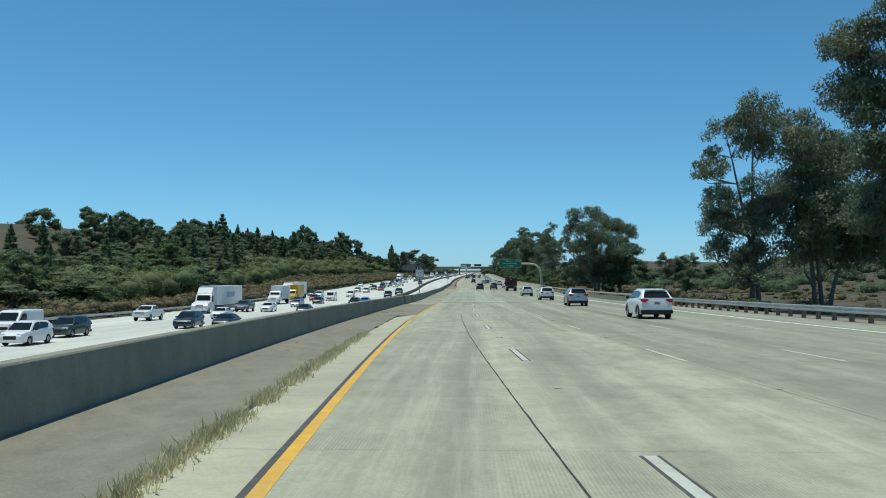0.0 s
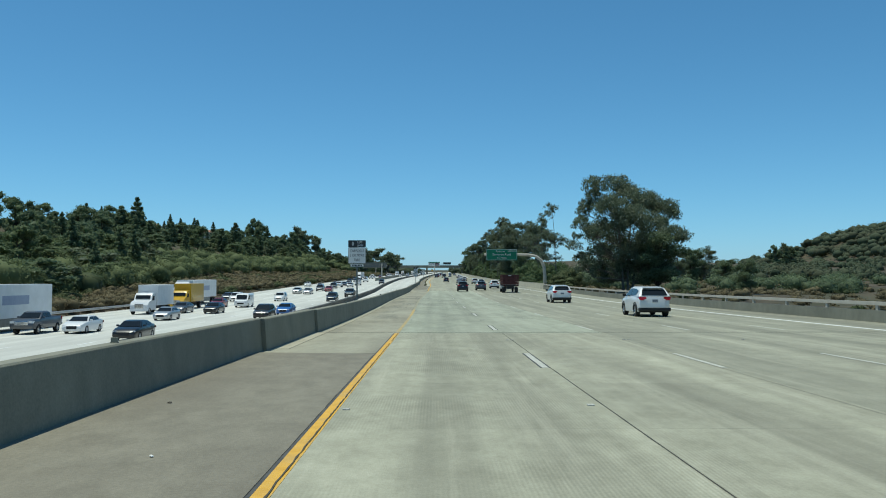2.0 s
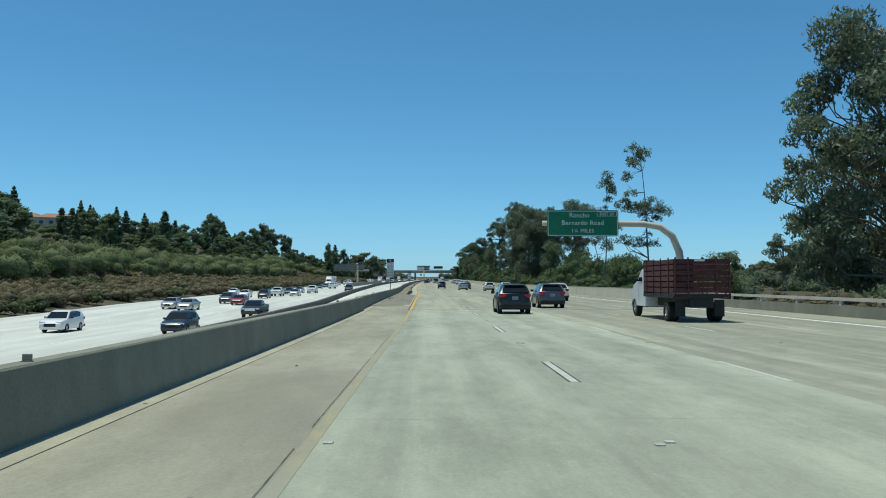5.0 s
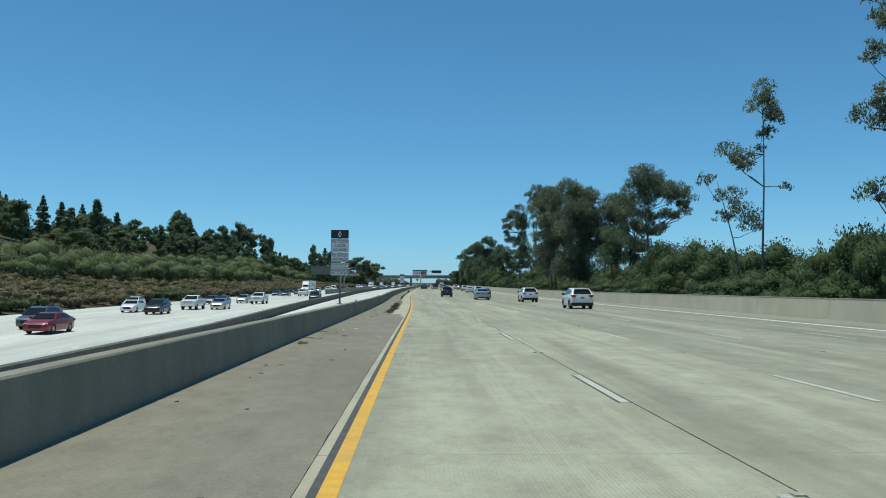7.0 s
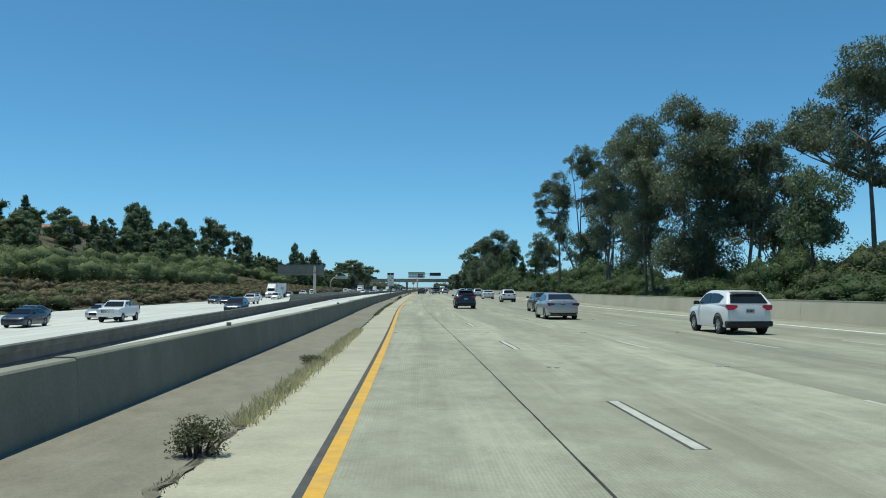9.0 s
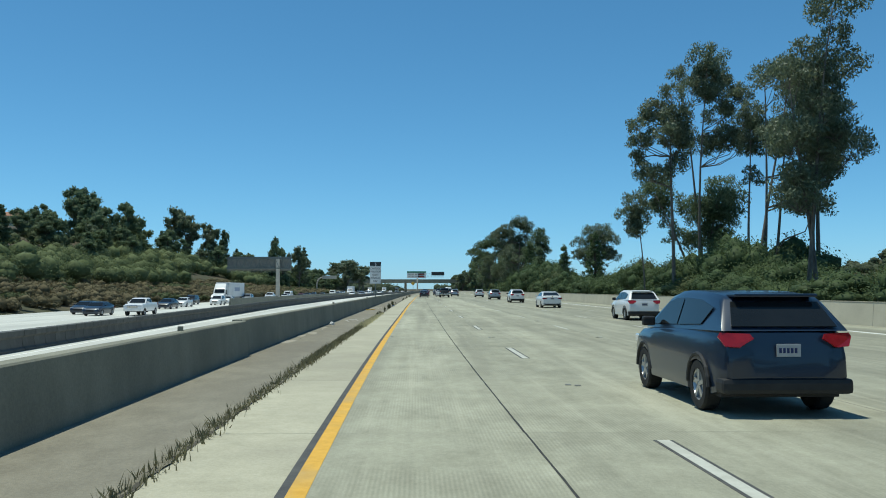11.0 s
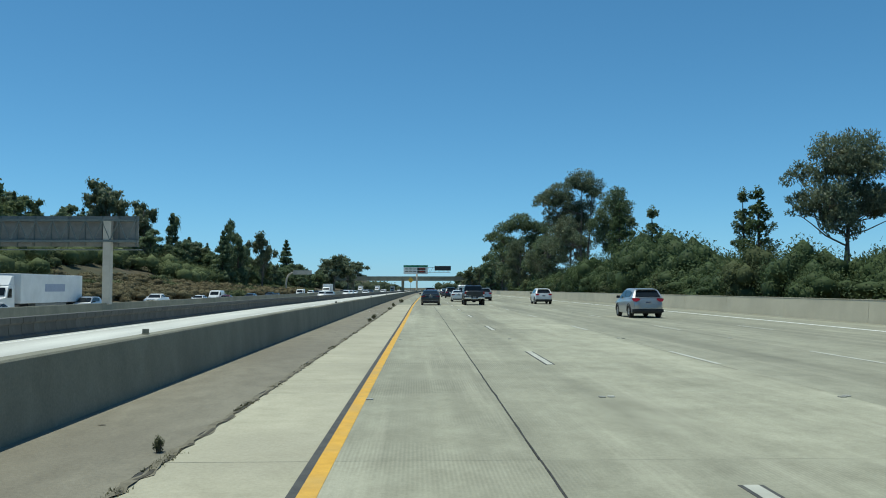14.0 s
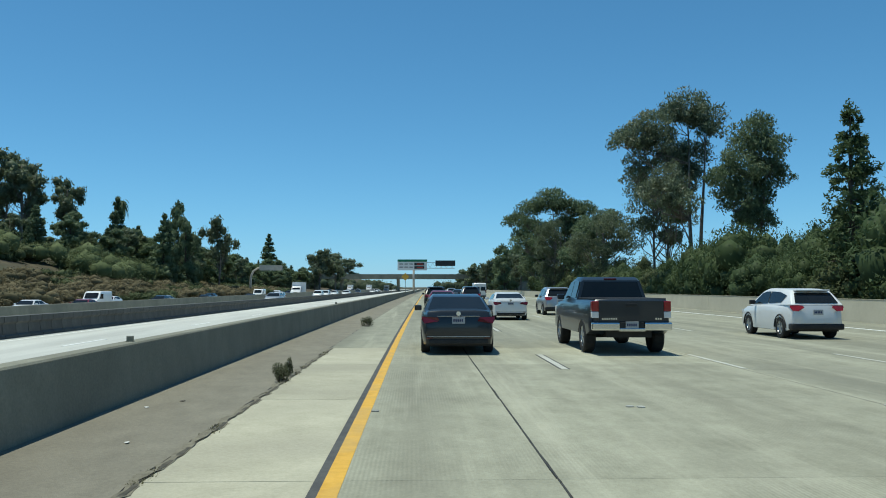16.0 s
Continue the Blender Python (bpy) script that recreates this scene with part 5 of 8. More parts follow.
for kind, col, L, y in (("suv", "white", -29.35, 28.5), ("van", "white", -36.7, 41), ("suv", "green", -30.8, 38), ("pickup", "white", -36.7, 70), ("suv", "navy", -25.7, 52.5), ("sedan", "black", -22.05, 53),
                        ("sedan", "white", -29.35, 76), ("semi", "white", -37.2, 94), ("pickup", "grey", -33.0, 101), ("sedan", "white", -29.35, 102), ("sedan", "black", -22.05, 93.5),
                        ("box", "white", -36.7, 138.5), ("sedan", "silver", -29.35, 124.5), ("sedan", "grey", -33.0, 142), ("sedan", "black", -28.5, 140.8)):
    theirs(kind, col, L, y)
for kind, col, L, y in (("suv", "black", -19.0, 127), ("sedan", "blue", -18.4, 137), ("sedan", "red", -33.0, 160), ("van", "white", -29.35, 161), ("suv", "white", -36.7, 187), ("sedan", "grey", -40.4, 196), ("semi", "white", -40.4, 165),
                        ("suv", "white", -28.8, 188.5), ("suv", "navy", -18.8, 186), ("box", "yellow", -36.7, 153), ("sedan", "silver", -29.35, 226), ("pickup", "black", -18.0, 210),
                        ("suv", "grey", -29.35, 247), ("sedan", "silver", -32.5, 230), ("sedan", "red", -26.5, 242)):
    theirs(kind, col, L, y)
for kind, col, L, y in (("sedan", "white", -33.8, 282), ("sedan", "white", -40.4, 303), ("suv", "black", -29.2, 276), ("pickup", "white", -29.2, 291), ("sedan", "silver", -25.7, 291.5), ("sedan", "navy", -29.35, 309),
                        ("pickup", "white", -25.4, 317.5), ("sedan", "grey", -33.0, 318), ("suv", "navy", -18.2, 332), ("sedan", "silver", -29.35, 325), ("pickup", "white", -29.5, 395.5), ("sedan", "navy", -33.6, 395),
                        ("sedan", "navy", -36.9, 400), ("sedan", "navy", -35.1, 424), ("suv", "black", -40.6, 456)):
    theirs(kind, col, L, y)
for kind, col, L, y in (("suv", "white", -34.9, 451.6), ("sedan", "white", -36.6, 437), ("sedan", "white", -36.9, 468), ("semi", "white", -40.4, 476), ("suv", "silver", -38.2, 492), ("pickup", "white", -37.2, 513),
                        ("van", "white", -40.6, 560), ("sedan", "white", -37.2, 535), ("sedan", "red", -33.6, 538.5), ("sedan", "white", -41.2, 566), ("sedan", "silver", -37.0, 575), ("suv", "white", -25.0, 598),
                        ("box", "white", -31.5, 660), ("van", "white", -36.5, 640), ("sedan", "white", -23.7, 672)):
    theirs(kind, col, L, y)
rs = np.random.RandomState(91)
for i in range(34):
    y = 560 + i * 13 + rs.uniform(-4, 4)
    L = (-18.4, -22.05, -40.3, -29.9, -33.3, -36.8)[(i * 5 + i // 6) % 6]
    kind, col = (("sedan", "white"), ("suv", "white"), ("sedan", "silver"), ("suv", "black"), ("sedan", "navy"), ("suv", "silver"), ("sedan", "black"), ("box", "white"))[rs.randint(8)]
    theirs(kind, col, L, y)

# ---- litter on the shoulder ----
M["paper"] = surf("white_litter", (0.55, 0.55, 0.52), (0.75, 0.75, 0.72), 6, 0.7)
M["grit"] = surf("dark_grit", (0.06, 0.054, 0.044), (0.12, 0.108, 0.088), 8, 0.9)
M["tan_board"] = surf("splintered_tan_board", (0.36, 0.29, 0.18), (0.52, 0.44, 0.29), 6, 0.85, stretch=(1, 5, 1))

M["blue_plastic"] = surf("faded_blue_plastic", (0.05, 0.12, 0.26), (0.09, 0.18, 0.34), 4, 0.5)


def scrap(name, L, y, w, d, h, material, turn, label, cat, seed, level=2):
    """A small crumpled or broken piece lying on the road."""
    r = np.random.RandomState(seed)
    bm = bmesh.new()
    bmesh.ops.create_icosphere(bm, subdivisions=level, radius=0.5)
    for q in bm.verts:
        k = 1 + 0.6 * noise.noise(q.co * 3.1 + Vector((seed, 0, 0)))
        q.co = Vector((q.co.x * k * w * 0.8, q.co.y * k * d * 0.8, (max(-0.25, q.co.z * k) * h + 0.25 * h) * (0.4 if h < 0.1 else 1.0)))
    o = part(name, bm, material)
    o.matrix_basis = on_road(L, y, shoulder_h(L, y)) @ pose(0, 0, 0, 0, 0, turn)
    return tagged(o, label, cat, cat + " on the shoulder")


scrap("plastic_bag", -3.92, 346.9, 0.27, 0.24, 0.17, M["paper"], 20, "crumpled white plastic bag lying by the barrier", "litter", 4, 3)
scrap("paper_scrap", -3.9, 345.4, 0.35, 0.18, 0.05, M["grit"], 50, "flattened dark rag on the brown shoulder", "litter", 5)
for i, (L, y, w, d) in enumerate(((-3.55, 353.2, 0.45, 0.16), (-3.35, 353.9, 0.20, 0.12), (-3.0, 354.6, 0.22, 0.10), (-3.7, 352.2, 0.18, 0.10), (-3.45, 350.3, 0.14, 0.10), (-3.8, 341.9, 0.14, 0.05))):
    scrap("paper_scrap", L, y, w, d, 0.05, M["paper"], i * 50, "torn white paper scrap on the brown shoulder", "litter", 10 + i)


scrap("plastic_scrap", -2.42, 390.35, 0.30, 0.16, 0.12, M["blue_plastic"], 15, "crumpled blue plastic at the foot of a weed", "litter", 6, 3)


def board(L, y, w, d, h, material, turn, label):
    o = part("broken_board", box_bm(-w / 2, w / 2, -d / 2, d / 2, 0.0, h, min(h, 0.02) * 0.3), material)
    o.matrix_basis = on_road(L, y, shoulder_h(L, y)) @ pose(0, 0, 0, 0, 0, turn)
    tagged(o, label, "board", "boards on the shoulder")


tray = tagged(empty("plastic_tray", on_road(-3.8, 375.4, 0.012) @ pose(0, 0, 0, 0, 0, 8)), "bright yellow ribbed plastic tray on the shoulder", "tray")
part("tray_base", box_bm(-0.36, 0.36, -0.19, 0.19, 0.0, 0.03, 0.008), M["yellow"], tray)
for k in range(7):
    part("rib", box_bm(-0.34, 0.34, -0.18 + k * 0.055, -0.155 + k * 0.055, 0.03, 0.055, 0.004), M["yellow"], tray)
board(-2.95, 231.6, 0.34, 0.07, 0.03, M["tan_board"], 60, "splintered tan board on the shoulder")
board(-3.05, 231.1, 0.42, 0.09, 0.03, M["tan_board"], 80, "splintered tan board on the shoulder")
for L, y, w, t in ((-3.81, 211.0, 0.36, -5), (-3.4, 210.4, 0.22, 50), (-3.8, 214.7, 0.42, 4), (-3.5, 213.7, 0.40, 0), (-3.62, 210.6, 0.24, 20), (-2.82, 212.3, 0.20, -10), (-3.3, 214.2, 0.2, 60)):
    board(L, y, w * 0.75, 0.035, 0.02, M["tan_board"], t, "splintered tan board on the shoulder")
for k in range(7):
    board(-3.62 + 0.07 * math.sin(k * 2.1), 208.1 + 0.08 * math.cos(k * 1.7), 0.26 - 0.02 * k, 0.028, 0.02 + 0.011 * k, M["tan_board"], k * 47, "broken stick in a small pile of debris")
scrap("paper_scrap", -2.8, 216.9, 0.30, 0.10, 0.05, M["paper"], 5, "torn white paper scrap on the brown shoulder", "litter", 302)
scrap("paper_scrap", -3.2, 216.1, 0.16, 0.10, 0.04, M["paper"], 25, "torn white paper scrap on the brown shoulder", "litter", 303)
for i, (L, y, w) in enumerate(((-4.02, 239.0, 0.09), (-3.64, 238.3, 0.11), (-2.40, 242.4, 0.12), (-3.82, 247.0, 0.08), (-3.34, 449.9, 0.11), (-2.94, 450.6, 0.15), (-3.97, 451.0, 0.09), (-3.55, 451.2, 0.08), (-3.92, 452.9, 0.09),
                               (-3.68, 454.6, 0.13), (-4.02, 454.2, 0.09), (-4.0, 456.9, 0.12), (-3.56, 457.5, 0.10), (-2.66, 451.5, 0.12), (-3.57, 455.9, 0.10), (-3.58, 461.6, 0.2), (-3.75, 463.4, 0.16), (-3.3, 466.0, 0.12), (-3.9, 468.5, 0.15))):
    scrap("paper_scrap", L, y, w, w * 0.6, 0.03, M["paper"], i * 37, "torn white paper scrap on the brown shoulder", "litter", 320 + i, 1)
for i, (L, y, w) in enumerate(((-3.82, 242.6, 0.12), (-3.31, 240.1, 0.2), (-3.66, 455.1, 0.22), (-3.07, 452.2, 0.10), (-3.39, 456.8, 0.14), (-2.2, 238.0, 0.05), (-2.6, 239.0, 0.3), (-1.5, 450.2, 0.05), (-1.2, 451.6, 0.06), (-1.75, 449.4, 0.05))):
    scrap("rubber_strip", L, y, w, w * 0.4, 0.03, M["grit"], 70 + i * 23, "torn black strip of tyre rubber on the shoulder", "litter", 350 + i, 1)
for L, y, w, t in ((-3.51, 240.3, 0.26, -8), (-3.61, 241.3, 0.30, 2), (-3.43, 242.4, 0.34, 6), (-3.75, 239.7, 0.32, 4), (-3.46, 240.0, 0.34, -12), (-3.7, 239.4, 0.24, -3), (-2.78, 451.7, 0.36, -18), (-2.45, 453.9, 0.26, 2)):
    board(L, y, w * 0.8, 0.018, 0.012, M["tan_board"] if y < 240.1 or w < 0.31 else M["grit"], t, "splintered stick lying on the shoulder")
rs = np.random.RandomState(63)
for i in range(64):
    y = (-22 + 70 * rs.random(), 190 + 60 * rs.random(), 186 + 50 * rs.random(), 330 + 150 * rs.random())[i % 4]
    L = rs.uniform(-3.85, edge_at(y) - 0.15)
    if L > edge_at(y) - 0.1:
        continue
    kind = rs.randint(3)
    scrap("gravel_chunk" if kind else "paper_scrap", L, y, rs.uniform(0.05, 0.16), rs.uniform(0.04, 0.10), rs.uniform(0.02, 0.06), M["grit"] if kind else M["paper"], rs.uniform(0, 180),
          "small dark chunk of rubber on the brown shoulder" if kind else "torn white paper scrap on the brown shoulder", "litter", 40 + i, 1)
for i in range(16):
    y = rs.uniform(64, 172)
    scrap("gravel_chunk", rs.uniform(-3.8, -1.4), y, rs.uniform(0.06, 0.16), rs.uniform(0.04, 0.10), rs.uniform(0.02, 0.05), M["grit"], rs.uniform(0, 180), "small dark chunk of rubber on the bridge deck", "litter", 140 + i, 1)


# broken asphalt and dirt on the shoulder
def patch(name, L, y, w, d, material, turn, label, seed):
    """A ragged low patch lying on the road."""
    bm = bmesh.new()
    ring = []
    for k in range(18):
        a = 2 * math.pi * k / 18
        q = 1 + 0.45 * noise.noise((math.cos(a) * 1.4 + seed, math.sin(a) * 1.4, seed * 0.7))
        ring.append((math.cos(a) * w / 2 * q, math.sin(a) * d / 2 * q))
    lo = [bm.verts.new((x, yy, -0.01)) for x, yy in ring]
    hi = [bm.verts.new((x * 0.93, yy * 0.93, 0.008)) for x, yy in ring]
    for k in range(18):
        bm.faces.new((lo[k], lo[(k + 1) % 18], hi[(k + 1) % 18], hi[k]))
    bm.faces.new(hi)
    o = part(name, bm, material, road, label)
    o.matrix_basis = on_road(L, y, shoulder_h(L, y)) @ pose(0, 0, 0, 0, 0, turn)


M["dark_patch"] = surf("dark_broken_asphalt", (0.105, 0.096, 0.075), (0.17, 0.155, 0.12), 5, 0.95, 0.5, 40)
M["dirt"] = surf("pale_dirt", (0.26, 0.235, 0.185), (0.36, 0.33, 0.265), 3, 0.95, 0.4, 40)
for i, (L, y, w, d, m, t) in enumerate(((-3.42, 27.6, 0.75, 0.34, "dark_patch", 15), (-2.5, 30.55, 0.75, 0.10, "dark_patch", 4), (-3.0, 30.4, 0.30, 0.16, "dark_patch", 30), (-3.95, 32.2, 0.22, 0.5, "dirt", 0), (-3.3, 26.2, 0.5, 0.12, "dark_patch", 40),
                                        (-3.85, 186.5, 0.4, 1.6, "dirt", -6), (-3.7, 189, 0.5, 1.9, "dirt", 4), (-3.6, 178.9, 0.45, 0.22, "dirt", 10), (-3.08, 182.7, 0.3, 0.1, "dark_patch", 0), (-3.9, 343.5, 0.3, 1.3, "dirt", 0), (-3.75, 382.6, 0.8, 2.2, "dirt", -8), (-3.95, 380.4, 0.4, 1.2, "dirt", 5), (-3.98, 334.2, 0.42, 1.6, "dirt", -4), (-4.0, 337.4, 0.3, 1.2, "dirt", 0), (-3.85, 339.3, 0.4, 1.6, "dirt", 6), (-2.5, 239.3, 0.5, 0.7, "dark_patch", 0), (-2.45, 244.3, 0.2, 1.6, "dark_patch", 2))):
    patch("patch", L, y, w, d, M[m], t, "dark broken asphalt patch" if m == "dark_patch" else "drift of pale dirt", i * 1.7)
for i in range(22):
    L, y = rs.uniform(-4.0, -3.2), 382.4 + rs.normal() * 1.6
    scrap("paper_scrap" if i % 2 else "gravel_chunk", L, y, rs.uniform(0.05, 0.15), rs.uniform(0.03, 0.08), rs.uniform(0.02, 0.04), M["paper"] if i % 2 else M["grit"], rs.uniform(0, 180),
          "torn white paper scrap on the brown shoulder" if i % 2 else "small dark chunk of rubber on the brown shoulder", "litter", 200 + i, 1)


# houses among the trees on the left hill
M["stucco"] = surf("cream_stucco", (0.50, 0.44, 0.35), (0.60, 0.54, 0.44), 1.0, 0.9, c3=(0.42, 0.37, 0.3), scale3=0.3, amount3=0.4)
M["roof_tile"] = surf("clay_roof_tile", (0.26, 0.13, 0.08), (0.38, 0.20, 0.13), 1.5, 0.85, 0.4, 6)
M["pane"] = surf("dark_window_glass", (0.03, 0.04, 0.05), (0.06, 0.07, 0.08), 1, 0.1)


def house(x, y, z, w, d, h, turn):
    g = tagged(empty("house", pose(x, y, z, 0, 0, turn)), "cream stucco house with a clay tile roof among the trees", "house", "houses on the hill")
    part("wall", box_bm(-w / 2, w / 2, -d / 2, d / 2, -6.0, h, 0.05), M["stucco"], g)
    bm = bmesh.new()
    o = 0.6
    b = [bm.verts.new((sx * (w / 2 + o), sy * (d / 2 + o), h)) for sx, sy in ((-1, -1), (1, -1), (1, 1), (-1, 1))]
    t = [bm.verts.new((sx * (w / 2 - d * 0.35), 0, h + d * 0.22)) for sx in (-1, 1)]
    for f in ((b[0], b[1], t[1], t[0]), (b[1], b[2], t[1]), (b[2], b[3], t[0], t[1]), (b[3], b[0], t[0]), (b[3], b[2], b[1], b[0])):
        bm.faces.new(f)
    part("roof", bm, M["roof_tile"], g)
    for k in range(4):
        xx = -w / 2 + w * (k + 0.5) / 4
        q = part("window", box_bm(xx - 0.7, xx + 0.7, -d / 2 - 0.04, -d / 2 + 0.05, 1.0, 2.3), M["pane"], g)
        part("sill", box_bm(xx - 0.8, xx + 0.8, -d / 2 - 0.10, -d / 2 + 0.02, 0.9, 1.0), M["stucco"], q)


house(-171, 668, 30.0, 16, 9, 3.6, 20)
house(-196, 690, 31.0, 14, 9, 3.4, -10)
house(-150, 470, 23.0, 15, 9, 3.5, 15)
house(-178, 500, 25.5, 17, 10, 3.6, -5)

# ---- signs ----
def text_np(s, size, x, z, y, squeeze=1.0, spacing=1.05):
    """Letters as flat solids, centred at x, standing on z, facing -y."""
    cu = bpy.data.curves.new("letters", "FONT")
    cu.body, cu.size, cu.extrude, cu.align_x, cu.space_character = s, size, 0.003, "CENTER", spacing
    cu.resolution_u = 3
    ob = bpy.data.objects.new("letters", cu)
    scene.collection.objects.link(ob)
    dg = bpy.context.evaluated_depsgraph_get()
    me = bpy.data.meshes.new_from_object(ob.evaluated_get(dg))
    bpy.data.objects.remove(ob)
    me.transform(Matrix.Translation((x, y, z)) @ pose(0, 0, 0, 90, 0, 0) @ Matrix.Diagonal((squeeze, 1, 1, 1)))
    return me


def letters(s, size, x, z, y, parent, material, squeeze=1.0, bold=0.0):
    me = text_np(s, size, x, z, y, squeeze)
    me.materials.clear()
    me.materials.append(material)
    return under(new("lettering", me), parent)


def plate(parent, x0, x1, z0, z1, material, name="panel", y=0.0, t=0.012, r=0.04, label=""):
    """A thin plate with rounded corners, facing -y."""
    bm = bmesh.new()
    pts = []
    for cx, cz, a0 in ((x1 - r, z1 - r, 0), (x0 + r, z1 - r, 90), (x0 + r, z0 + r, 180), (x1 - r, z0 + r, 270)):
        for k in range(5):
            a = radians(a0 + 22.5 * k)
            pts.append((cx + r * math.cos(a), cz + r * math.sin(a)))
    f = bm.faces.new([bm.verts.new((px, y, pz)) for px, pz in pts])
    e = bmesh.ops.extrude_face_region(bm, geom=[f])
    bmesh.ops.translate(bm, verts=[g for g in e["geom"] if isinstance(g, bmesh.types.BMVert)], vec=(0, t, 0))
    return part(name, bm, material, parent, label)


def border(parent, x0, x1, z0, z1, w, material, y, t=0.004, name="border"):
    bm = bmesh.new()
    for a, b, c, d in ((x0, x1, z1 - w, z1), (x0, x1, z0, z0 + w), (x0, x0 + w, z0 + w, z1 - w), (x1 - w, x1, z0 + w, z1 - w)):
        box_bm(a, b, y - t, y, c, d, bm=bm)
    return part(name, bm, material, parent)


def diamond(parent, x, z, w, h, material, y):
    bm = bmesh.new()
    o = [(0, h), (w, 0), (0, -h), (-w, 0)]
    i = [(0, h * 0.55), (w * 0.55, 0), (0, -h * 0.55), (-w * 0.55, 0)]
    for yy in (y, y - 0.005):
        a = [bm.verts.new((x + p, yy, z + q)) for p, q in o]
        b = [bm.verts.new((x + p, yy, z + q)) for p, q in i]
        for k in range(4):
            bm.faces.new((a[k], a[(k + 1) % 4], b[(k + 1) % 4], b[k]))
    return part("diamond", bm, material, parent)


def barrier_sign(y, lift, rows, label):
    """A post on the median barrier with its plates; rows: (bottom, top, half width, ground, [(text, size, height, squeeze)])."""
    g = empty("carpool_sign", on_road(-4.25 - 0.08 * (y > 200 and y < 300), y, 0.0))
    tagged(g, label, "road sign", "carpool signs")
    top = max(r[1] for r in rows)
    bm = box_bm(-0.045, 0.045, 0.02, 0.11, 0.85 + lift, top - 0.1, 0.008)
    part("post", bm, M["post"], g, "square dark steel post")
    part("foot_plate", box_bm(-0.15, 0.15, -0.04, 0.16, 0.855 + lift, 0.88 + lift, 0.006), M["post"], g)
    for z0, z1, hw, dark, texts in rows:
        p = plate(g, -hw, hw, z0, z1, M["sign_black"] if dark else M["sign_white"], "panel", label="black plate with a white diamond" if dark else "white plate with black lettering")
        ink = M["sign_white"] if dark else M["sign_black"]
        if not dark:
            border(p, -hw + 0.015, hw - 0.015, z0 + 0.015, z1 - 0.015, 0.012, ink, -0.001)
        for s, size, z, q in texts:
            if s == "<>":
                diamond(p, q, z, size * 0.5, size, ink, -0.001)
            elif s.startswith("#"):
                n = int(s[1:])
                for k in range(n):
                    w = hw * 1.5 / n
                    part("bar", box_bm(-hw * 0.75 + k * w + 0.01, -hw * 0.75 + (k + 1) * w - 0.015, -0.004, 0.0, z, z + size * 0.7), ink, p)
            else:
                x = 0.0 if not isinstance(q, tuple) else q[1]
                letters(s, size, x, z, -0.002, p, ink, q if not isinstance(q, tuple) else q[0])
    return g


barrier_sign(82.2, -0.08, [(3.93, 4.34, 0.52, True, [("<>", 0.14, 4.13, -0.24), ("LEFT", 0.17, 4.16, (0.85, 0.17)), ("LANE", 0.17, 3.99, (0.85, 0.17))]),
                           (2.97, 3.92, 0.52, False, [("CARPOOLS", 0.22, 3.64, 0.72), ("2 OR MORE", 0.22, 3.38, 0.70), ("FREE", 0.22, 3.10, 0.75)]),
                           (2.77, 2.94, 0.40, False, [("#7", 0.12, 2.81, 1.0)])],
             "carpool lane sign, white with black top, on a barrier post")
barrier_sign(226.0, -0.03, [(4.08, 4.51, 0.44, True, [("<>", 0.18, 4.29, 0.0)]),
                            (3.38, 4.06, 0.44, False, [("NO TRUCKS", 0.19, 3.87, 0.72), ("3 AXLES", 0.19, 3.66, 0.78), ("OR MORE", 0.19, 3.45, 0.78)]),
                            (2.92, 3.36, 0.44, False, [("NO VEHICLES", 0.18, 3.18, 0.66), ("WITH TRAILERS", 0.18, 2.98, 0.58)]),
                            (2.53, 2.87, 0.45, False, [("VEHICLES WITH DMV", 0.12, 2.735, 0.62), ("CLEAN AIR DECAL OK", 0.12, 2.59, 0.60)]),
                            (2.24, 2.51, 0.46, False, [("NO TOWING", 0.19, 2.31, 0.74)])],
             "tall white truck restriction sign with black top on post")
barrier_sign(391.45, 0.05, [(3.99, 4.39, 0.55, True, [("<>", 0.17, 4.17, 0.0)]),
                          (2.21, 3.98, 0.55, False, [("CARPOOL", 0.27, 3.64, 0.74), ("VIOLATION", 0.27, 3.33, 0.66), ("$401", 0.34, 2.98, 0.90), ("MINIMUM", 0.27, 2.69, 0.72), ("FINE", 0.27, 2.37, 0.78)])],
             "white carpool violation fine sign with black top, on a barrier post")

# guide sign on a curved mast arm
gs = empty("guide_sign", on_road(0, 191.5, 0.0))
tagged(gs, "green overhead exit guide sign on a curved cream mast", "road sign")
arm = [(21.1, 1.0, -0.6), (21.1, 1.0, 2.6), (20.95, 1.0, 4.2), (20.4, 1.0, 5.5), (19.4, 1.0, 6.25), (18.0, 1.0, 6.5), (13.5, 1.0, 6.55), (9.6, 1.0, 6.55)]
part("mast_arm", tube_bm(arm, [0.34, 0.32, 0.31, 0.29, 0.27, 0.26, 0.24, 0.22], 16), M["cream"], gs, "tapered cream tube", smooth=True)
part("footing", tube_bm([(21.1, 1.0, -0.8), (21.1, 1.0, 0.1)], [0.5, 0.5], 16), M["barrier"], gs)
gp = plate(gs, 9.93, 15.82, 5.46, 7.62, M["sign_green"], "panel", y=0.60, t=0.05, r=0.16, label="green retroreflective panel")
border(gp, 9.99, 15.76, 5.52, 7.56, 0.045, M["sign_white"], 0.598)
for s, size, x, z in (("Rancho", 0.54, 12.6, 7.02), ("Bernardo Road", 0.54, 12.87, 6.40), ("1\u00bc MILES", 0.44, 12.87, 5.78)):
    letters(s, size, x, z, 0.596, gp, M["sign_white"], 1.0)
border(gp, 14.05, 15.68, 7.12, 7.50, 0.03, M["sign_white"], 0.596)
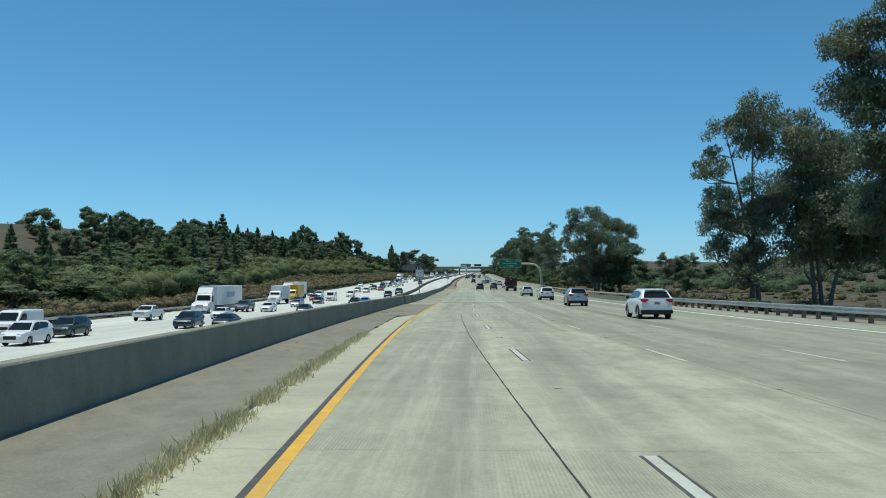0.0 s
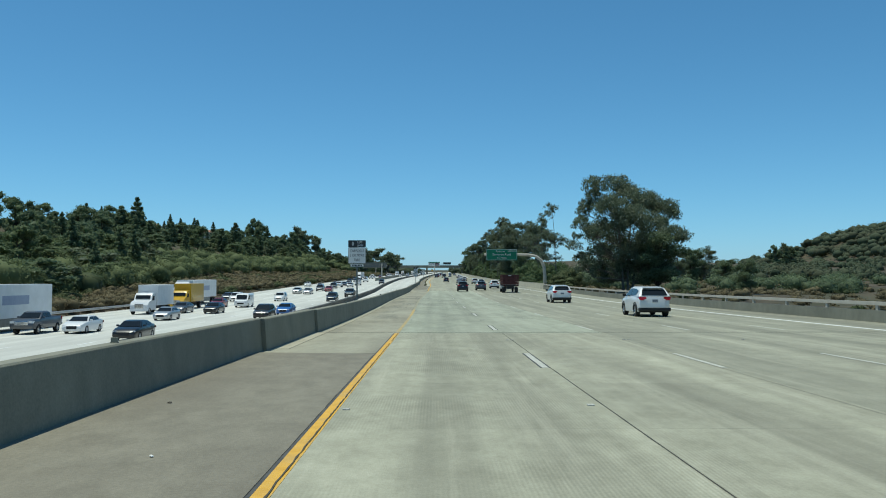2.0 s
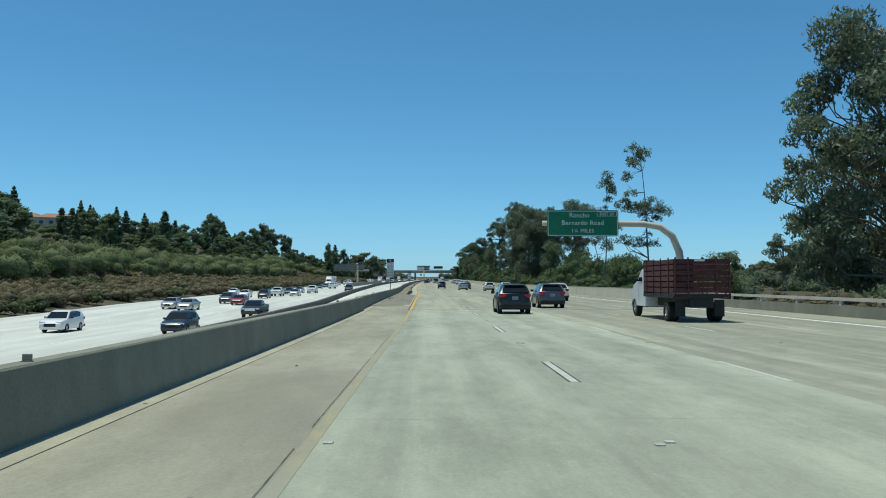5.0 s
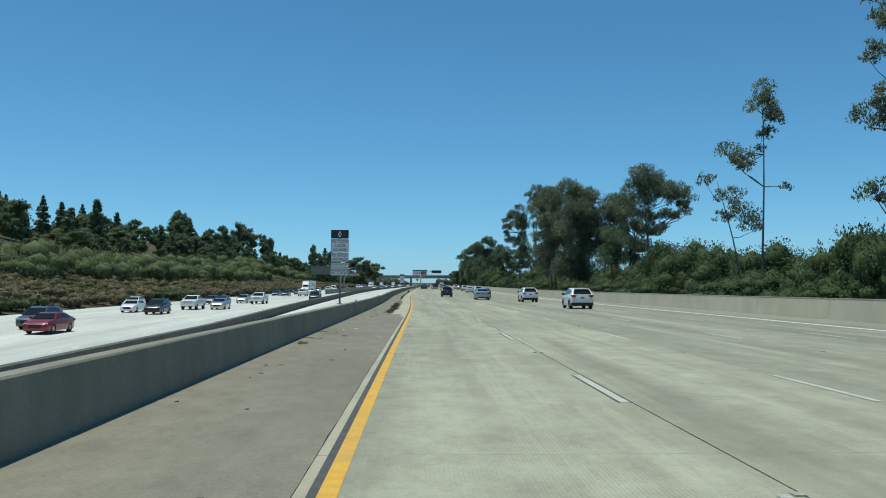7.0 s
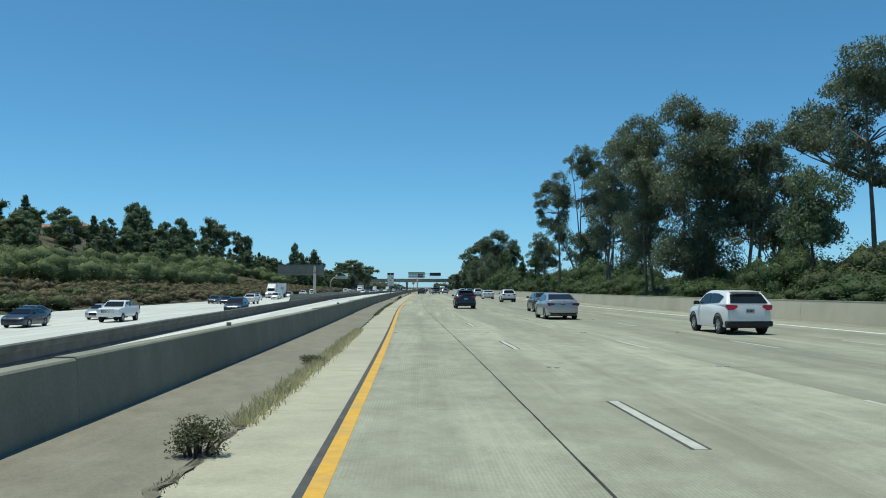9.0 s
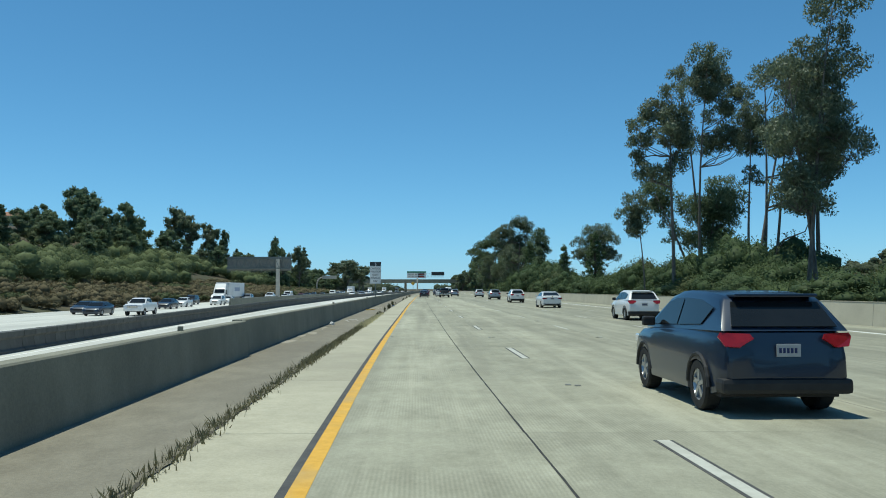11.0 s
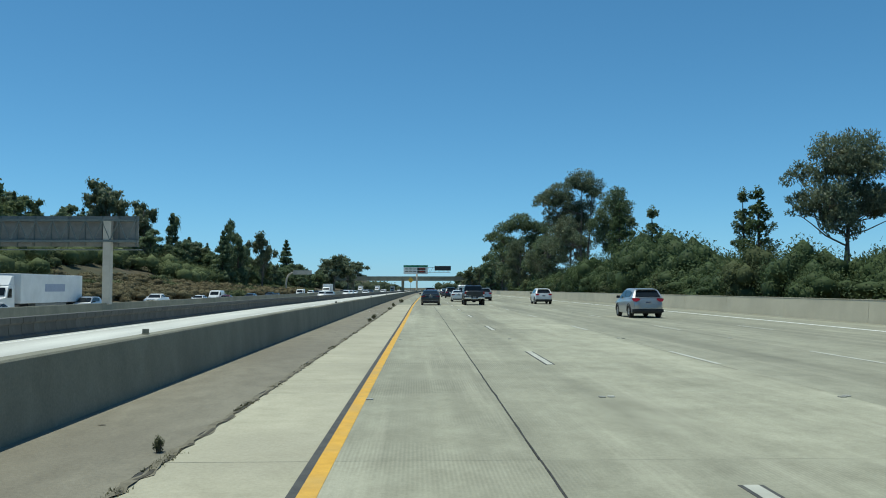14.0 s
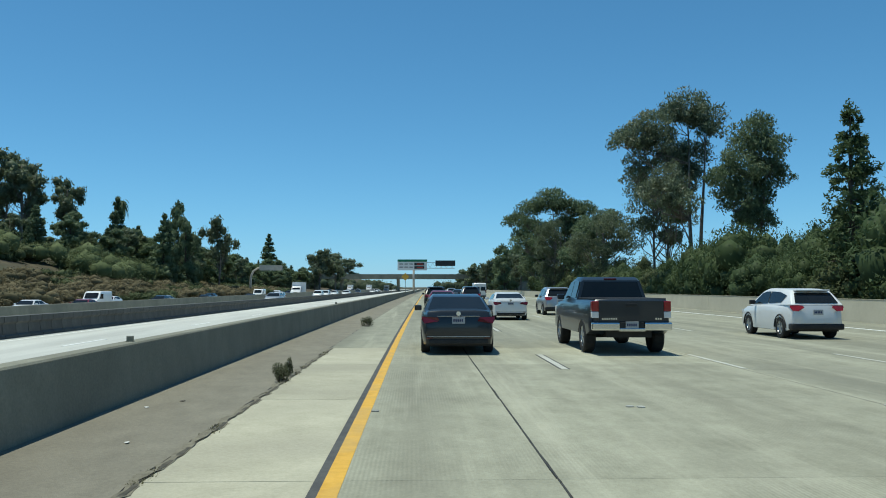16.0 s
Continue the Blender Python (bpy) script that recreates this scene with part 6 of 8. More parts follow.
letters("EXIT 24", 0.33, 14.86, 7.20, 0.596, gp, M["sign_white"], 1.0)
for x in (10.7, 12.9, 15.1):
    part("hanger", box_bm(x - 0.05, x + 0.05, 0.65, 0.80, 5.6, 7.5, 0.01), M["steel"], gs)

# mast arm sign of the other direction, seen from behind
def back_sign(y, L):
    g = empty("guide_sign", on_road(L, y, 0.0, left=True))
    tagged(g, "back of a guide sign on a curved cream mast", "road sign")
    part("mast_arm", tube_bm([(0, 0, -0.4), (0, 0, 3.6), (0.15, 0, 5.5), (0.8, 0, 7.0), (2.0, 0, 7.8), (3.4, 0, 8.0), (9.0, 0, 8.0)], [0.36, 0.33, 0.31, 0.29, 0.27, 0.26, 0.22], 14), M["cream"], g, smooth=True)
    plate(g, 2.6, 9.2, 7.2, 8.7, M["cream"], "panel", y=-0.45, t=0.05, r=0.1, label="pale cream sign back")
    return g


back_sign(700, -50.5)

# express lane sign gantry far ahead
gy_ = 728.0
gan = empty("sign_gantry", on_road(-4.2, gy_, 0.0))
tagged(gan, "overhead express lane sign and dark message board on a median post", "sign gantry")
part("column", tube_bm([(0, 0.6, -0.3), (0, 0.6, 10.2)], [0.38, 0.34], 14), M["cream"], gan, smooth=True)
pnl = plate(gan, -5.2, 4.3, 7.4, 10.9, M["sign_white"], "panel", y=0.0, t=0.12, r=0.1, label="white express lane toll panel")
part("header", box_bm(-5.2, 4.3, -0.06, -0.01, 10.15, 10.9), M["sign_green"], pnl)
for z in (9.1, 8.0):
    part("price_display", box_bm(0.2, 3.4, -0.06, -0.01, z - 0.1, z + 0.75), M["sign_black"], pnl)
    part("bar", box_bm(1.0, 3.0, -0.09, -0.05, z + 0.15, z + 0.45), surf("lit_red_digits", (0.5, 0.05, 0.03), (0.6, 0.07, 0.04), 3, 0.5), pnl)
for x in (-4.6, -3.0, -1.4):
    part("bar", box_bm(x, x + 1.2, -0.06, -0.01, 8.3, 8.55), M["sign_black"], pnl)
    part("bar", box_bm(x, x + 1.2, -0.06, -0.01, 9.3, 9.55), M["sign_black"], pnl)
tr = bmesh.new()
for z in (8.0, 9.9):
    box_bm(4.3, 13.2, 0.3, 0.45, z, z + 0.15, bm=tr)
for k in range(10):
    a, b = 4.4 + k * 0.88, 4.4 + (k + 1) * 0.88
    tube_bm([(a, 0.37, 8.05 if k % 2 else 9.95), (b, 0.37, 9.95 if k % 2 else 8.05)], [0.05, 0.05], 5, tr)
part("truss", tr, M["steel"], gan)
plate(gan, 7.0, 13.4, 8.8, 10.6, M["sign_black"], "message_board", y=0.1, t=0.3, r=0.1, label="unlit black message board")

# overpass
op = empty("overpass", on_road(0, 905, 0.0))
tagged(op, "flat concrete road bridge crossing the freeway far ahead", "bridge")
part("deck", box_bm(-75, 60, 0, 12, 6.6, 8.3, 0.05), M["barrier"], op)
part("parapet", box_bm(-75, 60, 0.0, 0.3, 8.3, 9.2), M["barrier"], op)
for x in (-46.0, -15.5, 21.0):
    part("pier", box_bm(x - 0.8, x + 0.8, 4, 8, -1.5, 6.6, 0.1), M["barrier"], op)
part("abutment", box_bm(-80, -58, 0, 12, -2, 8.2), M["barrier"], op)
part("abutment", box_bm(38, 64, 0, 12, -2, 8.2), M["barrier"], op)

# yellow warning sign on the median far ahead
ws = empty("warning_sign", on_road(-4.6, 640, 0.0))
tagged(ws, "yellow diamond warning sign on a post", "road sign")
part("post", box_bm(-0.05, 0.05, 0.02, 0.1, 0.8, 4.2), M["post"], ws)
bm = bmesh.new()
f = bm.faces.new([bm.verts.new(p) for p in ((0, 0, 4.95), (0.85, 0, 4.1), (0, 0, 3.25), (-0.85, 0, 4.1))])
e = bmesh.ops.extrude_face_region(bm, geom=[f])
bmesh.ops.translate(bm, verts=[q for q in e["geom"] if isinstance(q, bmesh.types.BMVert)], vec=(0, 0.015, 0))
part("panel", bm, M["yellow"], ws)

# overhead guide sign for the other direction, seen from behind
bb = empty("overhead_sign", on_road(-27.8, 472.3, 0.0))
tagged(bb, "wide overhead guide sign seen from behind on a thick post", "road sign")
part("post", box_bm(-0.34, 0.34, -0.34, 0.34, 0.2, 7.7, 0.05), M["cream"], bb, "thick pale steel post")
for i, (a, b) in enumerate(((-9.9, -6.9), (-6.88, -3.6), (-3.58, -0.5), (-0.48, 2.5))):
    part("panel", box_bm(a, b, 0.50, 0.56, 5.3, 8.0), M["sign_back"], bb, "weathered grey sign back")
for z in (5.75, 7.6):
    part("beam", box_bm(-9.9, 2.5, -0.42, -0.24, z - 0.09, z + 0.09), M["post"], bb)
    part("beam", box_bm(-9.9, 2.5, 0.26, 0.44, z - 0.09, z + 0.09), M["post"], bb)
part("catwalk", box_bm(-10.1, 2.6, 0.6, 1.5, 5.02, 5.08), M["post"], bb, "dark steel lighting walkway")
for k in range(17):
    x = -9.8 + k * 0.72
    part("brace", tube_bm([(x, -0.33, 7.55 if k % 2 else 5.8), (x + 0.72, -0.33, 5.8 if k % 2 else 7.55)], [0.045, 0.045], 5), M["post"], bb)
for k in range(9):
    x = -9.6 + k * 1.48
    part("sign_rib", box_bm(x - 0.03, x + 0.03, 0.42, 0.5, 5.3, 8.0), M["post"], bb)

# ---- plants ----
M["bark_pale"] = surf("pale_peeling_bark", (0.105, 0.09, 0.074), (0.25, 0.22, 0.18), 3, 0.9, 0.5, 12, (0.09, 0.072, 0.058), 0.8, 0.6, stretch=(3, 3, 0.6))
M["bark_dark"] = surf("dark_bark", (0.055, 0.042, 0.032), (0.12, 0.09, 0.07), 4, 0.95, 0.6, 15, stretch=(3, 3, 0.6))
M["leaf_euc"] = surf("grey_green_eucalyptus_leaves", (0.112, 0.144, 0.080), (0.186, 0.222, 0.126), 0.45, 0.55, c3=(0.17, 0.195, 0.102), scale3=0.22, amount3=0.4, island=0.26, transl=0.48, spec=0.4)
M["leaf_gum"] = surf("olive_eucalyptus_leaves", (0.114, 0.153, 0.090), (0.196, 0.236, 0.144), 0.45, 0.5, c3=(0.178, 0.186, 0.104), scale3=0.30, amount3=0.5, island=0.20, transl=0.42, spec=0.4)
M["leaf_dark"] = surf("dark_green_needles", (0.108, 0.158, 0.086), (0.195, 0.243, 0.130), 0.4, 0.6, island=0.18, transl=0.48, spec=0.2)
M["leaf_mid"] = surf("mid_green_leaves", (0.068, 0.106, 0.046), (0.124, 0.168, 0.074), 0.4, 0.6, island=0.16, transl=0.38, spec=0.15)
M["leaf_bright"] = surf("bright_green_shrub_leaves", (0.072, 0.108, 0.044), (0.132, 0.176, 0.076), 0.4, 0.6, c3=(0.082, 0.100, 0.05), scale3=0.12, amount3=0.7, island=0.10, transl=0.36, spec=0.12)
M["leaf_olive"] = surf("olive_scrub_leaves", (0.070, 0.090, 0.040), (0.122, 0.142, 0.064), 0.3, 0.7, island=0.16, transl=0.28, spec=0.15)
M["brush_brown"] = surf("dry_brown_brush", (0.128, 0.105, 0.060), (0.215, 0.180, 0.105), 0.3, 0.9, c3=(0.105, 0.102, 0.056), scale3=0.1, amount3=0.7, island=0.10, transl=0.25, spec=0.15)
M["leaf_hill"] = surf("hillside_tree_leaves", (0.124, 0.168, 0.078), (0.208, 0.254, 0.122), 0.2, 0.6, c3=(0.094, 0.132, 0.072), scale3=0.06, amount3=0.8, island=0.14, transl=0.42, spec=0.15)
M["leaf_mound"] = surf("pale_olive_bush_leaves", (0.118, 0.152, 0.066), (0.195, 0.226, 0.106), 0.25, 0.7, c3=(0.105, 0.135, 0.056), scale3=0.09, amount3=0.85, island=0.10, transl=0.32, spec=0.12)
M["leaf_weed"] = surf("dusty_weed_leaves", (0.092, 0.102, 0.056), (0.165, 0.170, 0.098), 3, 0.8, island=0.25, transl=0.35, spec=0.1)
M["leaf_far"] = surf("distant_wood_leaves", (0.066, 0.094, 0.058), (0.122, 0.150, 0.090), 0.05, 0.7, c3=(0.11, 0.105, 0.062), scale3=0.012, amount3=0.7, island=0.12, transl=0.35, spec=0.1)
M["straw"] = surf("dry_straw_grass", (0.42, 0.375, 0.205), (0.66, 0.60, 0.37), 2, 0.9, island=0.25, transl=0.5, spec=0.15)
M["dry_weed"] = surf("dusty_olive_weeds", (0.12, 0.115, 0.062), (0.26, 0.24, 0.14), 3, 0.9, island=0.3, transl=0.35, spec=0.15)


def unit_ball():
    bm = bmesh.new()
    bmesh.ops.create_icosphere(bm, subdivisions=1, radius=1.0)
    unit = np.array([q.co for q in bm.verts])
    tris = np.array([[q.index for q in f.verts] for f in bm.faces])
    bm.free()
    return unit, tris


BALL = unit_ball()


def leaf_quads(centres, radii, counts, size, rs, hang=0.0, shell=0.5, slim=0.62, rag=0.8, core=0.0):
    """Many small pointed leaves in ellipsoids, each with a lumpy dense heart of the size core."""
    c = np.repeat(np.asarray(centres, float), counts, 0)
    r = np.repeat(np.asarray(radii, float), counts, 0)
    n = len(c)
    d = rs.normal(size=(n, 3))
    d /= np.linalg.norm(d, axis=1)[:, None]
    rad = shell + (1 - shell) * rs.random(n) ** 0.7
    rad *= np.where(rs.random(n) < 0.12, 1.18, 1.0)
    p = c + d * r * rad[:, None]
    ax = rs.normal(size=(n, 3))
    ax[:, 2] -= hang * 2.2
    ax /= np.linalg.norm(ax, axis=1)[:, None]
    nr = rs.normal(size=(n, 3)) * rag + d * 1.5 + np.array([0, 0, 0.6])
    sd = np.cross(ax, nr)
    sd /= np.linalg.norm(sd, axis=1)[:, None] + 1e-6
    s = size * (0.65 + 0.7 * rs.random(n))[:, None]
    v = np.stack([p - ax * s * 0.56, p + ax * s * 0.22 + sd * s * slim * 0.56, p + ax * s * 0.46 - sd * s * slim * 0.44], 1).reshape(-1, 3)
    f = np.arange(n * 3).reshape(-1, 3)
    if core:
        unit, tris = BALL
        k, m = len(unit), len(radii)
        lump = 1 + 0.12 * rs.normal(size=(m, k, 1)).clip(-1.2, 1.2)
        hearts = np.asarray(centres, float)[:, None] + unit[None] * np.asarray(radii, float)[:, None] * core * lump
        f = np.vstack([f, (tris[None] + (np.arange(m) * k)[:, None, None] + len(v)).reshape(-1, 3)])
        v = np.vstack([v, hearts.reshape(-1, 3)])
    return v, f


def eucalyptus(seed, H, W, leaf, clumps=34, per=300, size=0.32, base=0.38, sparse=1.0, bark="bark_pale", stems=1, clump_k=0.15, hang=0.5, flat=0.72, boughs_n=0, slim=0.62, spread=0.095):
    """Trunk, limbs and a crown of leaf clumps at the limbs' ends. Returns the thing at the origin."""
    rs = np.random.RandomState(seed)
    cz, ch = H * (base + (1 - base) / 2), H * (1 - base) / 2
    cen = []
    boughs = []
    nb = boughs_n or max(4, clumps // 6)
    for i in range(nb):
        a = 2.4 * i + rs.uniform(-0.4, 0.4)
        u = -0.85 + 1.7 * (i + 0.5) / nb
        q = math.sqrt(max(0.05, 1 - u * u)) * rs.uniform(0.35, 0.72)
        boughs.append(np.array([math.cos(a) * q * W / 2, math.sin(a) * q * W / 2, cz + u * ch * 0.86]))
    tries = 0
    while len(cen) < clumps and tries < 6000:
        tries += 1
        o = boughs[len(cen) % nb]
        p = o + rs.normal(size=3) * np.array([W * spread, W * spread, min(W * spread * 0.65, H * 0.05)])
        r = math.hypot(p[0], p[1])
        if r > W * 0.47:
            p[:2] *= W * 0.47 / r
        p[2] = min(p[2], H * 0.97)
        if all(np.linalg.norm((p - k) / (1, 1, 0.7)) > W * clump_k * 0.5 for k in cen):
            cen.append(p)
    cen = np.array(cen)
    rad = np.stack([W * clump_k * rs.uniform(0.75, 1.25, len(cen))] * 3, 1) * np.array([1, 1, flat]) * sparse
    cnt = (per * rs.uniform(0.7, 1.3, len(cen))).astype(int)
    v, f = leaf_quads(cen, rad, cnt, size, rs, hang=hang, slim=slim, core=0.68 if size > 0.5 else 0.0)
    bm = bmesh.new()
    r0 = (0.011 * H + 0.05) if W < 7 else (0.015 * H + 0.05)
    tops = []
    for s in range(stems):
        off = rs.normal(size=2) * (0.0 if stems == 1 else W * 0.12)
        lean = rs.normal(size=2) * H * 0.02 + off
        pts, rr = [], []
        for i in range(7):
            t = i / 6
            pts.append((off[0] * (1 - t) * 0.6 + lean[0] * t + math.sin(t * 5 + s) * 0.12, off[1] * (1 - t) * 0.6 + lean[1] * t + math.cos(t * 4 + s) * 0.12, -0.4 + t * H * 0.80))
            rr.append(r0 * (1.15 - 0.92 * t) * (1.0 if stems == 1 else 0.75))
        tube_bm(pts, rr, 7, bm)
        tops.append(np.array(pts))
    lk = 0.30 if clump_k > 0.101 else 0.19
    for p in cen:
        st = tops[rs.randint(len(tops))]
        zs = max(H * 0.14, p[2] - rs.uniform(0.12, 0.28) * H - 0.2 * math.hypot(p[0], p[1]))
        i = int(np.clip(np.searchsorted(st[:, 2], zs), 1, len(st) - 1))
        a = st[i - 1] + (st[i] - st[i - 1]) * np.clip((zs - st[i - 1][2]) / (st[i][2] - st[i - 1][2]), 0, 1)
        mid = a + (p - a) * 0.55 + np.array([0, 0, -0.06 * H * rs.uniform(0.2, 1)])
        tube_bm([a, mid, p], [r0 * lk, r0 * lk * 0.55, r0 * lk * 0.16], 3 if size > 0.7 else 5, bm, cap=False)
    tree = empty("eucalyptus_tree")
    part("trunk", bm, M[bark], tree, "pale peeling trunk and limbs" if bark == "bark_pale" else "dark trunk and limbs", smooth=True)
    part_np("crown", v, f, M[leaf], tree, smooth=True)
    return tree


def gum(L, y, lobes, seed, leaf="leaf_gum", size=0.27, dense=1.0, stems=1, depth=0.55, bark="bark_pale", label="", thick=1.0, split=0.42, fill=True):
    """A eucalyptus rooted at (L, y): a trunk that forks into limbs, each ending in a rounded tuft of foliage. lobes: across, height over the road, radius."""
    rs = np.random.RandomState(seed)
    foot = float(hill(L, y)) - 0.2
    lob = np.array(lobes, float)
    lob[:, 2] *= 1.12 if fill else 1.0
    wide = max(1.5, np.abs(lob[:, 0]).max())
    top = lob[:, 1].max() - foot
    cen = np.stack([lob[:, 0], rs.uniform(-1, 1, len(lob)) * depth * np.sqrt(np.maximum(0.1, wide**2 - lob[:, 0] ** 2)), lob[:, 1] - foot], 1)
    r0 = (0.009 * top + 0.09) * thick
    bm = bmesh.new()
    spines = []
    order = np.argsort(-cen[:, 2])
    for s in range(stems):
        head = cen[order[min(s * 2, len(cen) - 1)]]
        start = np.array([(s - (stems - 1) / 2) * 0.9, 0.4 * s, -0.3])
        if stems == 1:
            head = np.array([head[0] * 0.7, head[1] * 0.5, head[2]])
        pts = []
        for i in range(8):
            t = i / 7
            sway = math.sin(t * 4.2 + seed + s) * 0.02 * top * t * (1 - t) * 2
            p = start + (head - start) * np.array([t**1.5, t**1.5, t])
            pts.append(p + np.array([sway, sway * 0.6, 0]))
        pts = np.array(pts)
        rr = [r0 * (1.25 if i == 0 else 1.0) * (1 - 0.84 * i / 7) for i in range(8)]
        tube_bm(pts, rr, 8, bm)
        spines.append((pts, rr))
    leaf_c, leaf_r, leaf_n = [], [], []
    size_of = lob[:, 2]
    if fill:
        # smaller tufts between neighbouring ones
        more = []
        for k, c in enumerate(cen):
            gap = np.linalg.norm(cen - c, axis=1)
            for j in np.argsort(gap)[1:3]:
                if gap[j] < 2.6 * (size_of[k] + size_of[j]) and gap[j] > 0.5 * (size_of[k] + size_of[j]):
                    more.append((*(c + (cen[j] - c) * rs.uniform(0.4, 0.6) + rs.normal(size=3) * 0.25 - np.array([0, 0, 0.3])), 0.30 * (size_of[k] + size_of[j])))
        if more:
            more = np.array(more)
            cen, size_of = np.vstack([cen, more[:, :3]]), np.concatenate([size_of, more[:, 3]])
    for k, c in enumerate(cen):
        r = size_of[k]
        best = None
        for pts, rr in spines:
            out = np.hypot(pts[:, 0] - c[0], pts[:, 1] - c[1])
            want = c[2] - 0.75 * out - 0.6 * r
            i = int(np.clip(np.searchsorted(pts[:, 2], max(want[len(want) // 2], split * c[2] * 0.8)), 1, 6))
            if best is None or out[i] < best[0]:
                best = (out[i], pts[i], rr[i])
        a, ra = best[1], best[2]
        limb = max(0.03, min(ra * 0.62, 0.035 + 0.045 * r))
        foot_c = c - np.array([0, 0, 0.45 * r])
        if foot_c[2] > a[2] + 0.3:
            d = foot_c - a
            m1 = a + d * np.array([0.42, 0.42, 0.30]) + rs.normal(size=3) * 0.05 * np.linalg.norm(d)
            m2 = a + d * np.array([0.80, 0.80, 0.66]) + rs.normal(size=3) * 0.04 * np.linalg.norm(d)
            tube_bm([a, m1, m2, foot_c], [limb, limb * 0.8, limb * 0.6, limb * 0.42], 5, bm, cap=False)
        else:
            tube_bm([a, (a + c) / 2 + np.array([0, 0, 0.1 * r]), foot_c], [limb, limb * 0.7, limb * 0.4], 5, bm, cap=False)
        n = int(np.clip(5.0 * r + 3, 4, 17))
        for j in range(n):
            a2 = 2.4 * j + rs.uniform(0, 0.9)
            u = -0.35 + 1.25 * (j + rs.uniform(0.2, 0.8)) / n
            q = math.sqrt(max(0.05, 1 - min(1, abs(u)) ** 2))
            w = rs.uniform(0.40, 1.08)
            e = c + np.array([math.cos(a2) * q * w, math.sin(a2) * q * w, u * 0.72]) * r
            cr = r * rs.uniform(0.30, 0.48) + 0.14
            leaf_c.append(e)
            leaf_r.append((cr, cr, cr * rs.uniform(0.62, 0.82)))
            leaf_n.append(int(dense * rs.uniform(0.75, 1.25) * 11.5 * cr * cr / (size * size)) + 8)
            tube_bm([foot_c, (foot_c + e) / 2 + rs.normal(size=3) * 0.06 * r, e], [limb * 0.40, limb * 0.26, 0.012], 3, bm, cap=False)
    v, f = leaf_quads(leaf_c, leaf_r, leaf_n, size, rs, hang=0.55, shell=0.3, slim=0.5, rag=0.5)
    tree = empty("eucalyptus_tree", Matrix.Translation((float(rx(y)) + L, y, float(rz(y)) + foot)))
    part("trunk", bm, M[bark], tree, "pale peeling trunk and limbs" if bark == "bark_pale" else "dark trunk and limbs", smooth=True)
    part_np("crown", v, f, M[leaf], tree, smooth=True)
    return tagged(tree, label or "tall eucalyptus with a pale trunk and rounded olive tufts", "tree", "eucalyptus trees")


def conifer(seed, H, W, leaf="leaf_dark", rows=16, per=70, size=0.42, gap=0.0, bark="bark_dark", column=False, tufts=False):
    """A straight trunk with whorls of branches that shorten towards the top."""
    rs = np.random.RandomState(seed)
    bm = tube_bm([(0, 0, -0.4), (0.05, 0, H * 0.5), (0, 0.05, H * 0.97)], [0.02 * H, 0.012 * H, 0.02], 7)
    cs, rd, ct = [], [], []
    for i in range(rows):
        t = i / (rows - 1)
        z = H * (0.06 + 0.90 * t + (rs.uniform(-0.04, 0.04) if tufts else rs.uniform(-0.02, 0.02)))
        if rs.random() < gap:
            continue
        reach = W / 2 * ((1 - t) ** 0.8 + 0.10) if not column else W / 2 * (math.sin(math.pi * min(0.97, 0.12 + 0.88 * t)) ** 0.6 + 0.05)
        k = int(rs.randint(4, 7))
        a0 = rs.uniform(0, 6.3)
        for j in range(k):
            a = a0 + 6.283 * j / k + rs.uniform(-0.3, 0.3)
            rr = reach * rs.uniform(0.6, 1.15)
            e = np.array([math.cos(a) * rr, math.sin(a) * rr, z + rs.uniform(-0.1, 0.05) * rr])
            tube_bm([(0, 0, z), e], [0.006 * H * (1 - t) + 0.012, 0.008], 4, bm, cap=False)
            if tufts:
                # needle tufts along the outer half of each branch, the trunk left bare between tiers
                for u in (0.5, 0.75, 1.0):
                    cs.append(e * np.array([u, u, 1]) + np.array([rs.normal() * 0.12, rs.normal() * 0.12, 0.22 * rr * u + rs.normal() * 0.022 * H]))
                    q = (0.10 * rr + 0.16) * rs.uniform(0.7, 1.35)
                    rd.append((q * 1.1, q * 1.1, q * 1.15))
                    ct.append(int(per * 0.35))
                continue
            for u in (0.35, 0.65, 0.95):
                cs.append(e * np.array([u, u, 1]) + np.array([0, 0, -0.03 * rr]))
                s = 0.24 * rr + 0.16
                rd.append((s * 1.1, s * 1.1, s * 0.75 + 0.03 * H))
                ct.append(int(per * (0.35 + rr / W * 1.5) * 0.45) + 6)
    tip = np.array([0, 0, H * 0.97])
    cs.append(tip)
    rd.append((0.03 * H, 0.03 * H, 0.05 * H))
    ct.append(int(per * 0.5))
    v, f = leaf_quads(cs, rd, ct, size, rs, hang=0.1, shell=0.2, slim=0.5, core=0.0 if tufts else 0.62)
    tree = empty("conifer_tree")
    part("trunk", bm, M[bark], tree, "dark straight trunk", smooth=True)
    part_np("crown", v, f, M[leaf], tree, smooth=True)
    return tree


